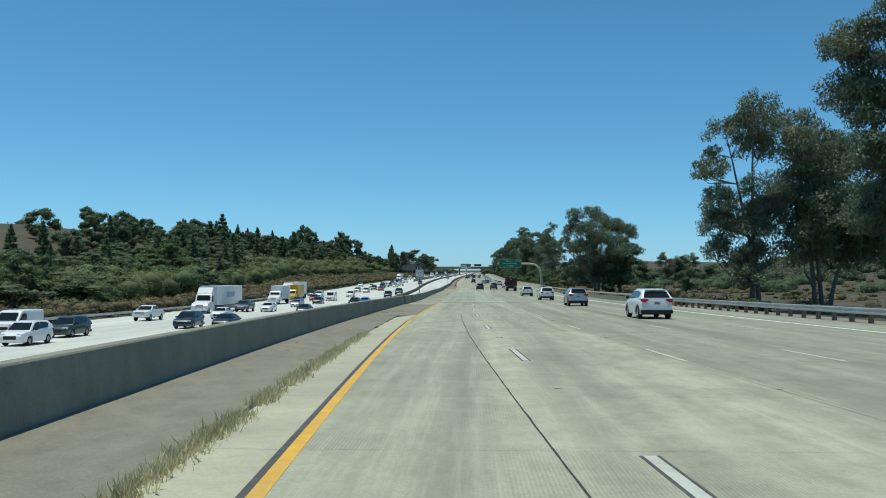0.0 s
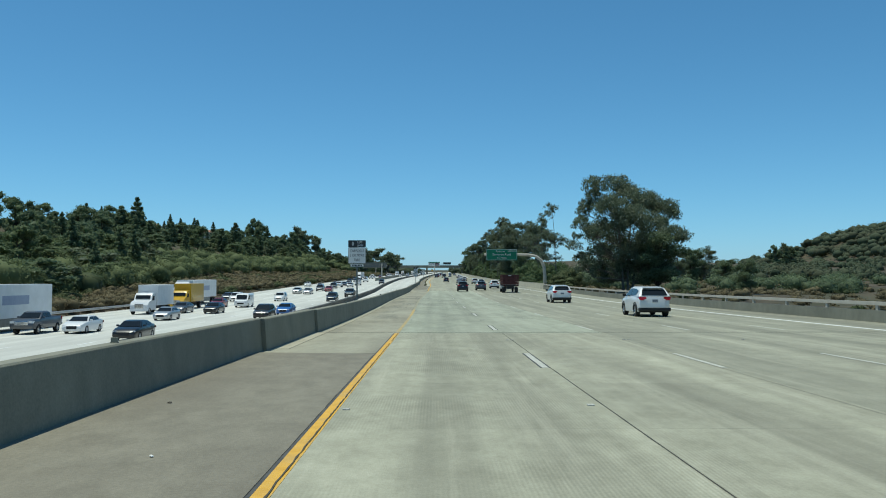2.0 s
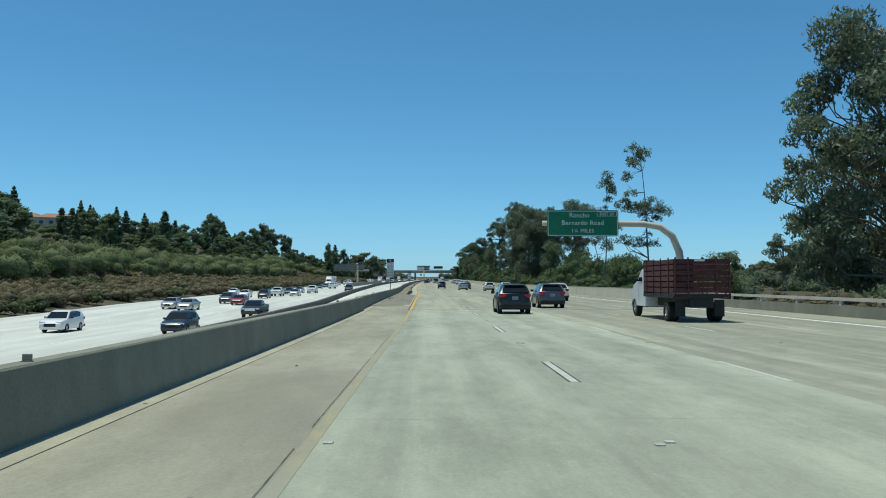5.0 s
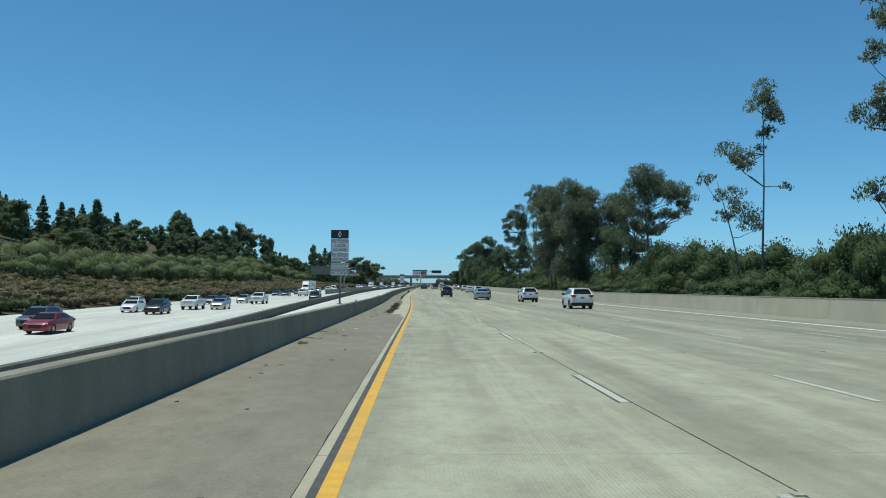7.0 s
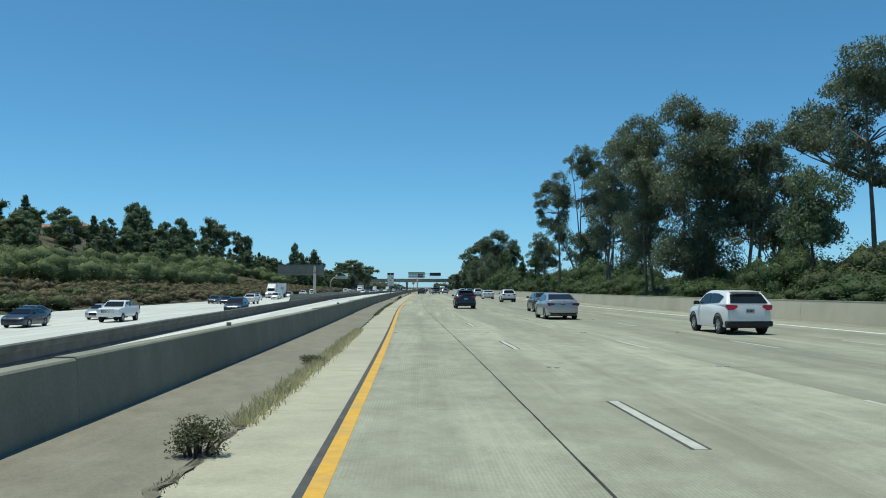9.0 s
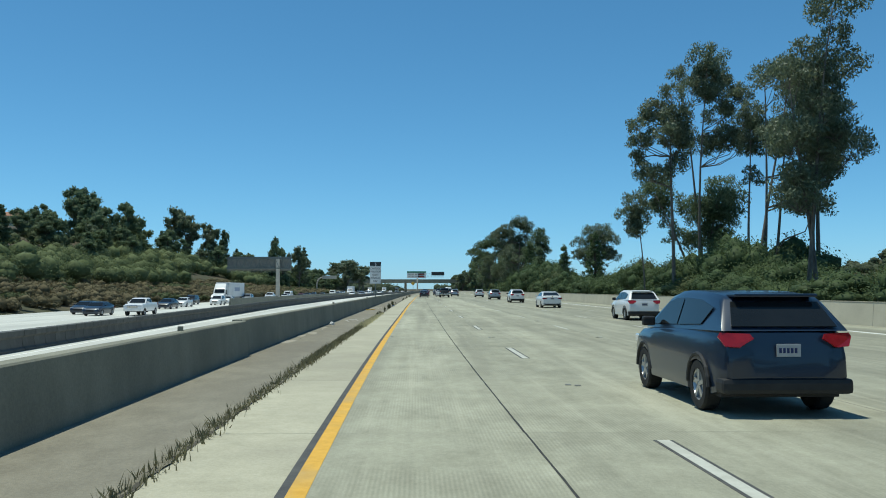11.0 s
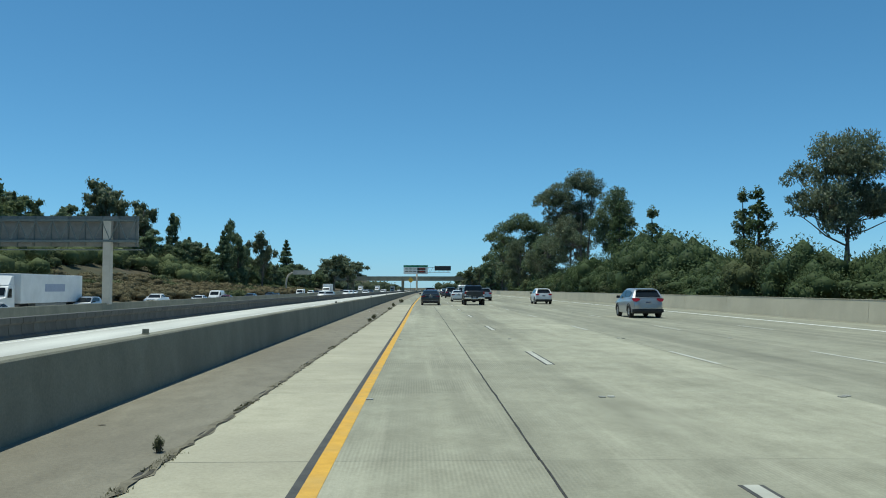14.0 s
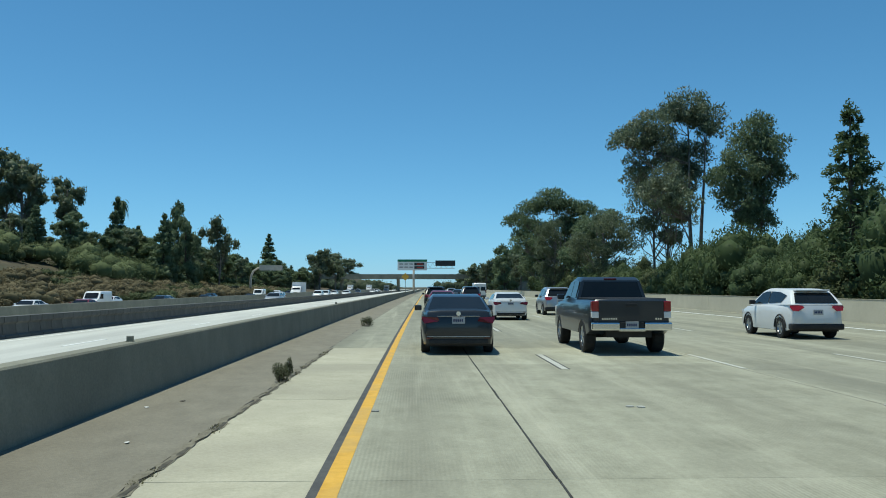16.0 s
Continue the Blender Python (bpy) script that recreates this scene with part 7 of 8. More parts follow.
def shrub(seed, H, W, leaf, clumps=10, per=170, size=0.26, name="shrub", hang=0.0):
    rs = np.random.RandomState(seed)
    cen, rad = [], []
    bm = bmesh.new()
    for i in range(clumps):
        a, q = rs.uniform(0, 6.28), math.sqrt(rs.random())
        p = np.array([math.cos(a) * q * W * 0.34, math.sin(a) * q * W * 0.34, H * rs.uniform(0.28, 0.78) * (1.05 - 0.4 * q)])
        s = rs.uniform(0.17, 0.27)
        cen.append(p)
        rad.append((W * s, W * s, H * rs.uniform(0.18, 0.28)))
        tube_bm([(p[0] * 0.2, p[1] * 0.2, -0.2), p * np.array([0.7, 0.7, 0.6]), p], [0.012 * H + 0.01, 0.008 * H + 0.008, 0.01], 4, bm, cap=False)
    v, f = leaf_quads(cen, rad, [per] * clumps, size, rs, shell=0.55, hang=hang, rag=0.35, core=0.62 if size > 0.1 else 0.0)
    t = empty(name)
    part("stem", bm, M["bark_dark"], t)
    part_np("foliage", v, f, M[leaf], t, smooth=True)
    return t


def palm(seed, H):
    rs = np.random.RandomState(seed)
    bm = tube_bm([(0, 0, -0.3), (0.1, 0, H * 0.5), (0, 0.1, H)], [0.25, 0.2, 0.17], 8)
    cs, ct, rd = [], [], []
    v_all, f_all, n = [], [], 0
    for i in range(34):
        a, up = rs.uniform(0, 6.28), rs.uniform(-0.7, 0.9)
        L = rs.uniform(1.5, 2.1)
        d = np.array([math.cos(a), math.sin(a), 0])
        s = np.array([-math.sin(a), math.cos(a), 0])
        prev = None
        for k in range(5):
            t = k / 4
            p = np.array([0, 0.1, H]) + d * L * t + np.array([0, 0, up * L * t - 1.0 * L * t * t])
            w = 0.28 * math.sin(math.pi * (0.15 + 0.8 * t))
            pair = [p + s * w, p - s * w]
            if prev:
                v_all += [prev[0], prev[1], pair[1], pair[0]]
                f_all.append((n, n + 1, n + 2, n + 3))
                n += 4
            prev = pair
    t = empty("palm_tree")
    part("trunk", bm, M["bark_dark"], t, smooth=True)
    part_np("fronds", np.array(v_all), np.array(f_all), M["leaf_dark"], t, "drooping fan fronds")
    return t


def stand(proto, used, L, y, h=None, w=None, turn=0.0, sink=0.0):
    """Puts a tree on the land, scaled to height h and width w, from a prototype of size proto[1] x proto[2]."""
    ob, H, W = proto
    sz = (h or H) / H
    sx = (w or W * sz) / W
    x, z = float(rx(y)) + L, ground_z(L, y) - sink
    m = Matrix.Translation((x, y, z)) @ pose(0, 0, 0, 0, 0, turn)
    if ob not in used:
        used.add(ob)
        t = ob
        t.matrix_basis = m
    else:
        t = copy_thing(ob, m)
    t.scale = (sx, sx, sz)
    return t


USED = set()
EU = [(eucalyptus(11, 20, 11, "leaf_euc", 50, 250, 0.37, 0.20, stems=2, clump_k=0.12), 20, 11),
      (eucalyptus(13, 21, 15, "leaf_euc", 74, 270, 0.37, 0.06, stems=3, clump_k=0.105), 21, 15),
      (eucalyptus(14, 21, 15, "leaf_euc", 50, 290, 0.36, 0.36, stems=2, clump_k=0.115, flat=0.6, boughs_n=7, spread=0.072), 21, 15),
      (eucalyptus(15, 15, 8, "leaf_dark", 44, 330, 0.35, 0.10, bark="bark_dark", hang=0.3, clump_k=0.15, flat=0.9), 15, 8)]
PINE = [(conifer(31, 11, 4.2, "leaf_mid", 15, 80, 0.26, 0.10, tufts=True), 11, 4.2), (conifer(32, 11, 3.4, "leaf_dark", 14, 80, 0.26, 0.14, tufts=True), 11, 3.4)]
for pr in EU[:3]:
    tagged(pr[0], "tall grey-green eucalyptus tree with pale trunk behind the roadside wall", "tree", "eucalyptus trees")
tagged(EU[3][0], "dense dark green tree with a rounded crown", "tree", "eucalyptus trees")
for pr in PINE:
    tagged(pr[0], "slender dark green pine tree in tiers", "tree", "pine trees")

# right hand side: kind, offset from road line, distance, height, width
def grove(*rows):
    for k, L, y, h, w in rows:
        stand(EU[k], USED, L, y, h * 1.05, w, (L * 37 + y * 11) % 360)


# hero trees behind the rail and the wall, in driving order
gum(33.4, 34, [(-3.7, 19.1, 1.6), (-2.2, 20.3, 1.7), (-1.3, 17.8, 1.9), (-2.8, 15.8, 1.9), (-1.1, 15.3, 1.9), (-2.6, 13.8, 1.1), (-0.7, 21.6, 1.4), (1.2, 19.1, 1.9), (1.4, 15.3, 2.2), (0.9, 11.7, 2.2), (2.3, 21.3, 1.6), (-1.8, 11.0, 2.0), (0.5, 8.0, 2.2), (-1.2, 6.5, 2.0)], 201, stems=2)
gum(31.4, 58, [(-0.5, 19.5, 1.9), (-3.3, 17.4, 1.5), (-5.6, 14.1, 0.6), (1.5, 18.4, 1.9), (-3.4, 13.9, 1.7), (0.5, 15.6, 1.7), (-3.4, 10.0, 2.0), (-0.3, 11.4, 1.9), (-3.1, 7.9, 1.8), (-1.0, 7.2, 1.9), (-3.1, 5.1, 1.6), (1.1, 9.3, 1.9), (-0.6, 4.4, 1.8), (-2.0, 2.6, 1.7)], 202, stems=2,
    label="tall eucalyptus with layered olive tufts beside the guard rail")
gum(39.4, 61, [(-1.9, 19.2, 2.0), (-2.7, 15.9, 2.7), (-1.3, 12.3, 3.1), (-3.4, 10.2, 2.7), (1.5, 14.5, 3.4), (0.1, 8.8, 3.4), (3.6, 10.2, 3.2), (4.4, 16.6, 2.4), (-2.8, 5.9, 2.7), (1.8, 5.2, 3.2), (4.9, 5.9, 2.6), (8.0, 9.0, 3.0), (7.5, 14.0, 2.6)], 203, size=0.38, stems=3)
gum(34.2, 180, [(-0.8, 19.2, 2.2), (-6.1, 18.3, 1.9), (1.1, 16.0, 2.9), (4.8, 15.5, 2.7), (8.0, 14.6, 2.0), (8.5, 13.2, 1.2), (-5.9, 16.0, 1.4), (-7.8, 14.1, 1.3), (-8.7, 11.4, 1.4), (-9.7, 7.7, 1.2), (-3.6, 14.1, 2.9), (0.1, 11.8, 2.9), (-2.7, 9.5, 2.9), (4.7, 11.4, 2.5), (6.6, 9.5, 2.0), (9.3, 9.3, 1.2),
                (2.4, 8.1, 2.9), (-6.0, 10.0, 2.1), (7.5, 7.2, 1.5), (0.0, 5.8, 3.2), (-3.7, 5.4, 2.7), (3.7, 4.9, 2.7), (-7.4, 4.0, 1.9), (5.5, 3.5, 2.0), (-0.6, 2.6, 2.4), (-3.9, 2.4, 2.0)], 204, size=0.37, stems=3, depth=0.75, label="huge spreading eucalyptus with dense olive crown and pale limbs")
gum(29.0, 231, [(-1.7, 19.0, 1.0), (-2.2, 16.9, 0.8), (-0.1, 18.6, 0.9), (-3.1, 15.1, 0.6), (-3.8, 11.5, 0.9), (-1.5, 11.1, 1.0), (-0.2, 11.5, 1.2), (2.0, 10.7, 0.9), (-0.2, 9.4, 0.7), (-3.5, 7.0, 0.9), (-1.7, 7.0, 0.6), (0.6, 6.6, 0.7), (-2.7, 13.0, 0.6)], 205, dense=0.6, size=0.24, thick=0.55, label="thin sparse eucalyptus with a bare trunk")
gum(27.8, 252.3, [(0.3, 18.0, 0.9), (0.2, 16.6, 1.2), (0.9, 15.4, 0.7), (0.4, 14.2, 0.5), (-2.7, 12.9, 0.9), (-1.0, 12.6, 0.7), (-1.8, 11.4, 0.5), (2.2, 10.0, 0.4)], 206, dense=0.6, size=0.24, thick=0.5, label="thin sparse eucalyptus with a bare trunk")
gum(28.8, 259, [(-3.2, 11.3, 0.8), (-1.2, 9.8, 1.2), (-0.2, 8.2, 1.5), (0.8, 7.2, 1.2), (-1.5, 8.0, 0.8)], 207, dense=0.55, fill=False, thick=0.6, label="young sparse eucalyptus behind the roadside wall")
gum(34.1, 307, [(-1.7, 17.6, 1.9), (1.1, 16.9, 2.2), (0.0, 15.1, 2.1), (-2.8, 14.4, 1.8), (-4.9, 13.0, 1.4), (-3.5, 12.3, 1.4), (2.9, 15.5, 1.8), (4.3, 14.4, 1.6), (5.3, 12.7, 1.0), (2.8, 12.3, 1.3), (0.0, 12.3, 1.5), (-0.8, 9.8, 1.2), (1.3, 9.8, 0.9), (-2.8, 16.1, 1.3)], 208, depth=0.8, split=0.6, label="umbrella-shaped eucalyptus with a tall bare pale trunk")
gum(27.7, 303, [(-0.4, 9.1, 1.4), (0.6, 8.1, 1.6), (-0.1, 6.4, 1.7), (0.8, 5.5, 1.4), (-0.8, 5.1, 1.4)], 209, leaf="leaf_dark", bark="bark_dark", label="dense dark green tree with an upright crown")
gum(29.6, 286, [(0.0, 5.6, 1.8), (-1.3, 4.6, 1.6), (1.2, 4.4, 1.7), (0.0, 3.0, 2.0)], 210, leaf="leaf_bright", bark="bark_dark", label="round bright green tree behind the roadside wall")
gum(23.6, 328, [(-0.8, 17.3, 1.9), (-2.1, 15.1, 1.8), (0.6, 15.5, 2.3), (-0.6, 12.4, 2.3), (-0.9, 8.0, 2.0), (1.2, 9.8, 2.1), (-0.5, 4.9, 2.0)], 211, stems=2, depth=0.9, thick=0.75)
gum(26.6, 324, [(-1.6, 18.0, 1.8), (1.2, 17.1, 1.8), (2.1, 16.3, 1.8), (-0.3, 14.1, 2.4), (1.6, 12.9, 2.4), (-1.6, 10.7, 2.6), (0.0, 6.9, 2.4), (2.4, 9.9, 2.4), (-1.7, 4.4, 2.4), (1.7, 4.4, 2.2)], 212, stems=3, depth=0.9, thick=0.75)
gum(31.0, 322, [(1.0, 15.4, 1.7), (0.1, 13.5, 2.0), (2.2, 13.1, 1.3), (-0.3, 10.6, 2.3), (-0.8, 7.6, 2.0), (1.3, 8.5, 1.7)], 213, stems=2, depth=0.9)
gum(27.9, 366, [(1.3, 21.5, 1.8), (-1.6, 16.7, 1.7), (2.3, 17.8, 1.8), (0.9, 14.3, 1.9), (-1.6, 12.0, 1.8), (2.6, 11.6, 1.7), (-1.0, 8.0, 1.8)], 214, stems=2, thick=0.7)
gum(24.3, 387, [(-0.1, 20.3, 1.2), (-1.5, 18.7, 1.3), (-3.1, 17.3, 1.1), (0.4, 17.9, 1.6), (-3.2, 15.7, 1.0), (-0.7, 16.0, 1.6), (-2.9, 13.8, 0.8), (1.2, 16.3, 1.4), (-1.9, 12.5, 1.3), (0.6, 13.6, 1.1)], 215, thick=0.8, split=0.6)
gum(29.6, 394, [(0.0, 25.4, 1.6), (-1.8, 24.5, 1.1), (1.8, 25.4, 1.3), (0.6, 23.6, 1.5), (-1.3, 22.4, 1.3), (3.6, 23.3, 1.3), (4.1, 21.8, 1.2), (2.3, 20.0, 1.5), (1.1, 21.5, 1.4), (2.8, 17.3, 1.5), (4.6, 17.3, 1.3), (0.7, 16.7, 1.6)], 216, stems=2, thick=0.6)
gum(32.9, 390, [(0.4, 19.3, 1.3), (1.2, 17.9, 1.4), (-0.5, 18.4, 1.1), (0.0, 15.6, 0.9), (0.9, 12.5, 1.0)], 217, thick=0.7)
gum(33.4, 387, [(-0.3, 22.3, 1.2), (1.6, 22.6, 1.4), (3.3, 23.2, 1.3), (2.5, 17.4, 1.4), (1.4, 16.3, 1.4), (0.6, 17.1, 1.2), (2.8, 15.2, 1.4), (2.1, 10.9, 1.2), (3.1, 9.3, 1.5), (2.7, 12.5, 1.2), (3.7, 19.6, 1.2), (5.4, 21.8, 1.6), (5.8, 16.4, 1.8), (6.5, 19.0, 1.6)], 218, stems=3, thick=0.7)
gum(30.0, 397, [(1.1, 10.9, 1.6), (0.1, 9.1, 1.9), (2.2, 9.1, 2.0), (-1.1, 10.3, 1.6), (3.3, 12.8, 1.7), (4.5, 11.6, 1.0), (1.0, 6.7, 2.0), (-1.2, 7.3, 1.4), (2.5, 6.7, 1.6), (-3.5, 12.8, 1.6), (-4.5, 12.1, 1.4), (-3.3, 10.3, 1.4)], 219, leaf="leaf_dark", stems=3, depth=0.8, label="dark shaded eucalyptus in the middle of the grove")
gum(22.4, 390, [(-1.1, 10.4, 1.0), (-1.7, 9.0, 1.0), (-0.6, 8.5, 1.0), (-0.2, 9.9, 0.7), (-0.9, 7.2, 0.8)], 220, thick=0.6, label="slender young eucalyptus at the edge of the grove")
gum(40.5, 392, [(-1.0, 22.0, 1.8), (1.5, 20.0, 1.9), (-1.5, 17.0, 1.8), (1.0, 14.0, 1.9), (-0.5, 10.5, 2.0), (2.5, 16.5, 1.6), (0.5, 24.0, 1.5)], 221, stems=2)
gum(32.0, 460, [(-0.9, 12.0, 1.6), (1.8, 12.2, 1.6), (-2.8, 10.1, 1.4), (0.4, 10.4, 1.9), (3.1, 10.4, 1.4), (-1.8, 8.3, 1.6), (1.4, 8.0, 1.9), (3.3, 7.5, 1.3), (-3.4, 7.5, 0.8), (-0.5, 6.2, 1.5)], 222, stems=2, label="spreading eucalyptus above the green roadside bushes")
gum(27.4, 541, [(0.2, 20.6, 2.0), (2.0, 19.4, 1.9), (-1.6, 20.1, 1.4), (-4.4, 18.3, 2.0), (-7.1, 16.4, 1.5), (-5.7, 17.3, 1.8), (-3.0, 16.5, 2.2), (-1.2, 15.1, 2.0), (-5.3, 13.3, 1.3), (0.6, 15.6, 2.1), (-3.1, 12.8, 1.6), (-4.4, 11.0, 1.7), (-2.7, 9.7, 1.5), (2.0, 17.8, 1.2), (0.1, 12.6, 1.6)], 223, size=0.33, stems=2, split=0.6, depth=0.7, label="tall spreading eucalyptus with rounded tufts on pale limbs")
gum(31.4, 537, [(0.6, 16.8, 2.0), (-0.3, 15.0, 1.8), (1.5, 14.6, 2.0), (-0.8, 12.9, 2.2), (1.9, 12.4, 1.8), (-2.1, 12.0, 1.9), (1.0, 10.7, 1.8), (-1.7, 9.8, 1.8), (0.4, 8.0, 1.8)], 224, size=0.33, leaf="leaf_dark", stems=2, split=0.5)
gum(29.6, 640, [(-2.6, 20.5, 3.0), (-7.1, 18.7, 2.6), (-11.0, 16.0, 2.0), (1.0, 18.7, 2.7), (5.5, 18.7, 2.4), (-5.3, 14.2, 3.2), (0.0, 14.2, 3.6), (4.5, 14.2, 3.0), (9.6, 16.9, 2.0), (10.4, 15.0, 2.0), (-8.0, 10.6, 3.0), (-2.7, 8.9, 3.6), (2.7, 9.8, 3.6), (-5.4, 6.2, 3.2)], 225, size=0.55, leaf="leaf_dark", stems=3, depth=0.7, label="broad dark eucalyptus clump with a bumpy crown")
grove((3, 57, 186, 7.2, 4.6), (0, 82, 312, 13, 9), (3, 88, 318, 12.5, 9), (0, 94, 322, 13, 9), (3, 76, 330, 10, 8), (3, 104, 330, 9, 9), (3, 39, 178, 11, 10), (0, 52, 68, 19, 12), (0, 38, 332, 17, 9), (2, 28.6, 560, 16.5, 11), (1, 28, 588, 14.5, 11), (3, 30, 612, 16.5, 11), (1, 24.5, 617, 15, 9))
for k, L, y, h, w in ((0, 27.0, 464.3, 10.0, 4.4), (1, 27.6, 469, 10.4, 3.0), (0, 26.4, 433.4, 10.4, 5.2), (1, 26.4, 493.5, 11.2, 4.4), (0, 25.6, 506.6, 13.0, 5.0), (1, 28, 510, 11.6, 3.6)):
    stand(PINE[k], USED, L, y, h, w, (L * 51 + y * 7) % 360)
# roadside shrubs behind the right wall
SH = [(shrub(41, 5, 5.5, "leaf_bright", 28, 220, 0.17, hang=0.5), 5, 5.5), (shrub(42, 5, 5, "leaf_olive", 24, 210, 0.17), 5, 5), (shrub(43, 5, 5.5, "leaf_mid", 28, 220, 0.17), 5, 5.5)]
for pr in SH:
    tagged(pr[0], "feathery green shrub behind the roadside wall", "shrub", "shrubs along the wall")
rs = np.random.RandomState(8)
y = 206.0
while y < 640:
    for row in range(2):
        h = (rs.uniform(2.2, 4.4) + 1.8 * row) * (1 + 0.5 * noise.noise((y * 0.045, row * 3.0, 2.2))) + (2.2 if 475 < y < 545 else 1.5 if y > 395 else 0)
        w = rs.uniform(4.4, 7.0)
        stand(SH[(0, 0, 1, 2, 2)[rs.randint(5)]], USED, 21.0 + 0.60 * w + row * 4.0 + rs.uniform(0, 1.2), y + rs.uniform(-1.5, 1.5), h, w, rs.uniform(0, 360), 0.2)
    y += rs.uniform(4.8, 7.2)
for L, y, h, w in ((30, 388, 9, 8), (27.5, 393, 7, 8), (33.5, 396, 8.5, 9), (37, 390, 9, 10), (28, 379, 8, 8), (28.5, 491, 10.2, 11), (31, 501, 10.0, 11), (25.5, 524, 9.4, 8), (25.4, 531, 8.2, 7), (26.7, 499, 10.6, 10), (25, 489, 9.0, 8), (27.5, 481, 7.8, 9), (29.5, 512, 10, 10), (27, 236, 8, 6), (26, 229, 7, 6), (24.5, 262, 7, 7), (29, 270, 8.5, 9), (33, 262, 8, 9), (36, 282, 8, 9), (30, 287, 8, 8), (40, 295, 9, 9)):
    stand(SH[0 if y > 505 or y < 240 else 2], USED, L, y, h, w, (y * 13) % 360, 0.2)

# left hillside: taller single trees where the skyline shows them, then a loose wood
FAR = [(conifer(51, 13, 5.5, "leaf_dark", 12, 30, 0.62), 13, 5.5), (conifer(52, 14, 4.0, "leaf_dark", 13, 36, 0.56, column=True), 14, 4.0),
       (eucalyptus(53, 12, 10, "leaf_dark", 40, 56, 0.62, 0.04, bark="bark_dark", hang=0.1, clump_k=0.14), 12, 10),
       (eucalyptus(54, 11, 10, "leaf_hill", 40, 56, 0.62, 0.02, bark="bark_dark", hang=0.1, clump_k=0.14), 11, 10),
       (eucalyptus(55, 14, 10, "leaf_euc", 34, 64, 0.60, 0.22, hang=0.4, clump_k=0.14), 14, 10)]
names = ("dark green conifer on the dry hillside", "tall narrow dark cypress on the hillside", "dense dark broadleaf tree on the hillside", "rounded green tree on the hillside", "open grey-green eucalyptus on the hillside")
for pr, t in zip(FAR, names):
    tagged(pr[0], t, "tree", "hillside trees")

# beyond the grove on the right
rs = np.random.RandomState(3)
for i in range(30):
    y = 665 + i * 18 + rs.uniform(-6, 6)
    stand(FAR[(2, 4, 3)[i % 3]], USED, 24 + rs.uniform(0, 16), y, rs.uniform(12, 20), rs.uniform(9, 14), rs.uniform(0, 360))


def top_tree(k, x, y, ztop, w):
    """A hillside tree whose top stands at the height ztop."""
    L = x - float(rx(min(y, 1500)))
    stand(FAR[k], USED, L, y, max(5.0, ztop - ground_z(L, y)), w, (x * 31 + y) % 360)


def skyline(*rows):
    for k, x, y, z, w in rows:
        top_tree(k, x, y, z, w)


skyline((0, -99, 312, 27, 9), (1, -103, 309, 24, 5), (2, -94, 315, 20, 12), (0, -106, 318, 23, 8), (0, -93, 307, 19, 8), (2, -101, 326, 19, 11), (2, -90, 300, 15, 11), (2, -97, 300, 18, 12),
        (2, -118, 600, 39, 13), (0, -112, 594, 34, 8), (1, -94, 429, 26, 5), (0, -97, 435, 24, 7), (1, -99, 423, 23, 5), (2, -91, 439, 20, 11))
skyline((2, -129, 640, 43.5, 14), (2, -135, 649, 41, 13), (2, -90, 570, 30, 12), (2, -96, 564, 28, 11), (4, -102, 678, 40.5, 16), (4, -92, 683, 34, 11), (4, -109, 685, 39, 12),
        (2, -64, 686, 27.8, 8), (2, -59, 676, 22, 9), (4, -54, 692, 24, 10), (1, -100, 743, 34, 5), (0, -62, 667, 21, 8), (2, -64, 699, 19, 12), (0, -92, 995, 39, 14))
skyline((4, -47, 880, 25, 16), (4, -40, 886, 22, 14), (4, -95, 1340, 46, 40), (4, -62, 1090, 33, 24), (4, -50, 1084, 29, 22))
skyline((2, 372, 948, 36, 16), (4, 384, 955, 39, 15), (2, 396, 962, 35, 17), (0, 380, 940, 34, 9))
p_palm = palm(61, 9)
stand((p_palm, 9, 4), USED, -103.8, 746, 32.8 - ground_z(-103.8, 746), 5)
tagged(p_palm, "tall fan palm among the hillside trees", "palm tree")
rs = np.random.RandomState(17)
n = 0
while n < 270:
    y = rs.uniform(-20, 1000)
    near = np.interp(y, [0, 150, 210, 300, 620, 680, 1000], [52, 56, 70, 84, 80, 56, 50])
    L = -(near + abs(rs.normal()) * 30 + rs.uniform(0, 8))
    if L < -230:
        continue
    k = rs.choice([0, 1, 2, 3, 4], p=[0.26, 0.10, 0.24, 0.30, 0.10])
    if -L > near + 30 and rs.random() < 0.35:
        k = 0
    h = rs.uniform(7.5, 13.5) * (0.8 if -L < near + 8 else 1.0) * float(np.interp(y, [150, 215], [0.72, 1.0]))
    stand(FAR[k], USED, L, y, h, None if k != 1 else 3.8, rs.uniform(0, 360), 0.3)
    n += 1

# dense belt of trees below the first stretch of hillside
rs = np.random.RandomState(29)
for i in range(118):
    y = rs.uniform(-10, 265)
    near = np.interp(y, [0, 90, 180, 265], [51, 54, 59, 72])
    L = -(near + rs.random() ** 1.3 * 34)
    k = rs.choice([0, 2, 3, 4], p=[0.12, 0.20, 0.53, 0.15])
    h = rs.uniform(6.4, 10.4) * (1.25 if k == 0 else 1.0) * float(np.interp(y, [120, 190, 230], [0.66, 0.76, 1.0]))
    stand(FAR[k], USED, L, y, h, rs.uniform(8, 11.5) if k > 1 else None, rs.uniform(0, 360), 0.3)

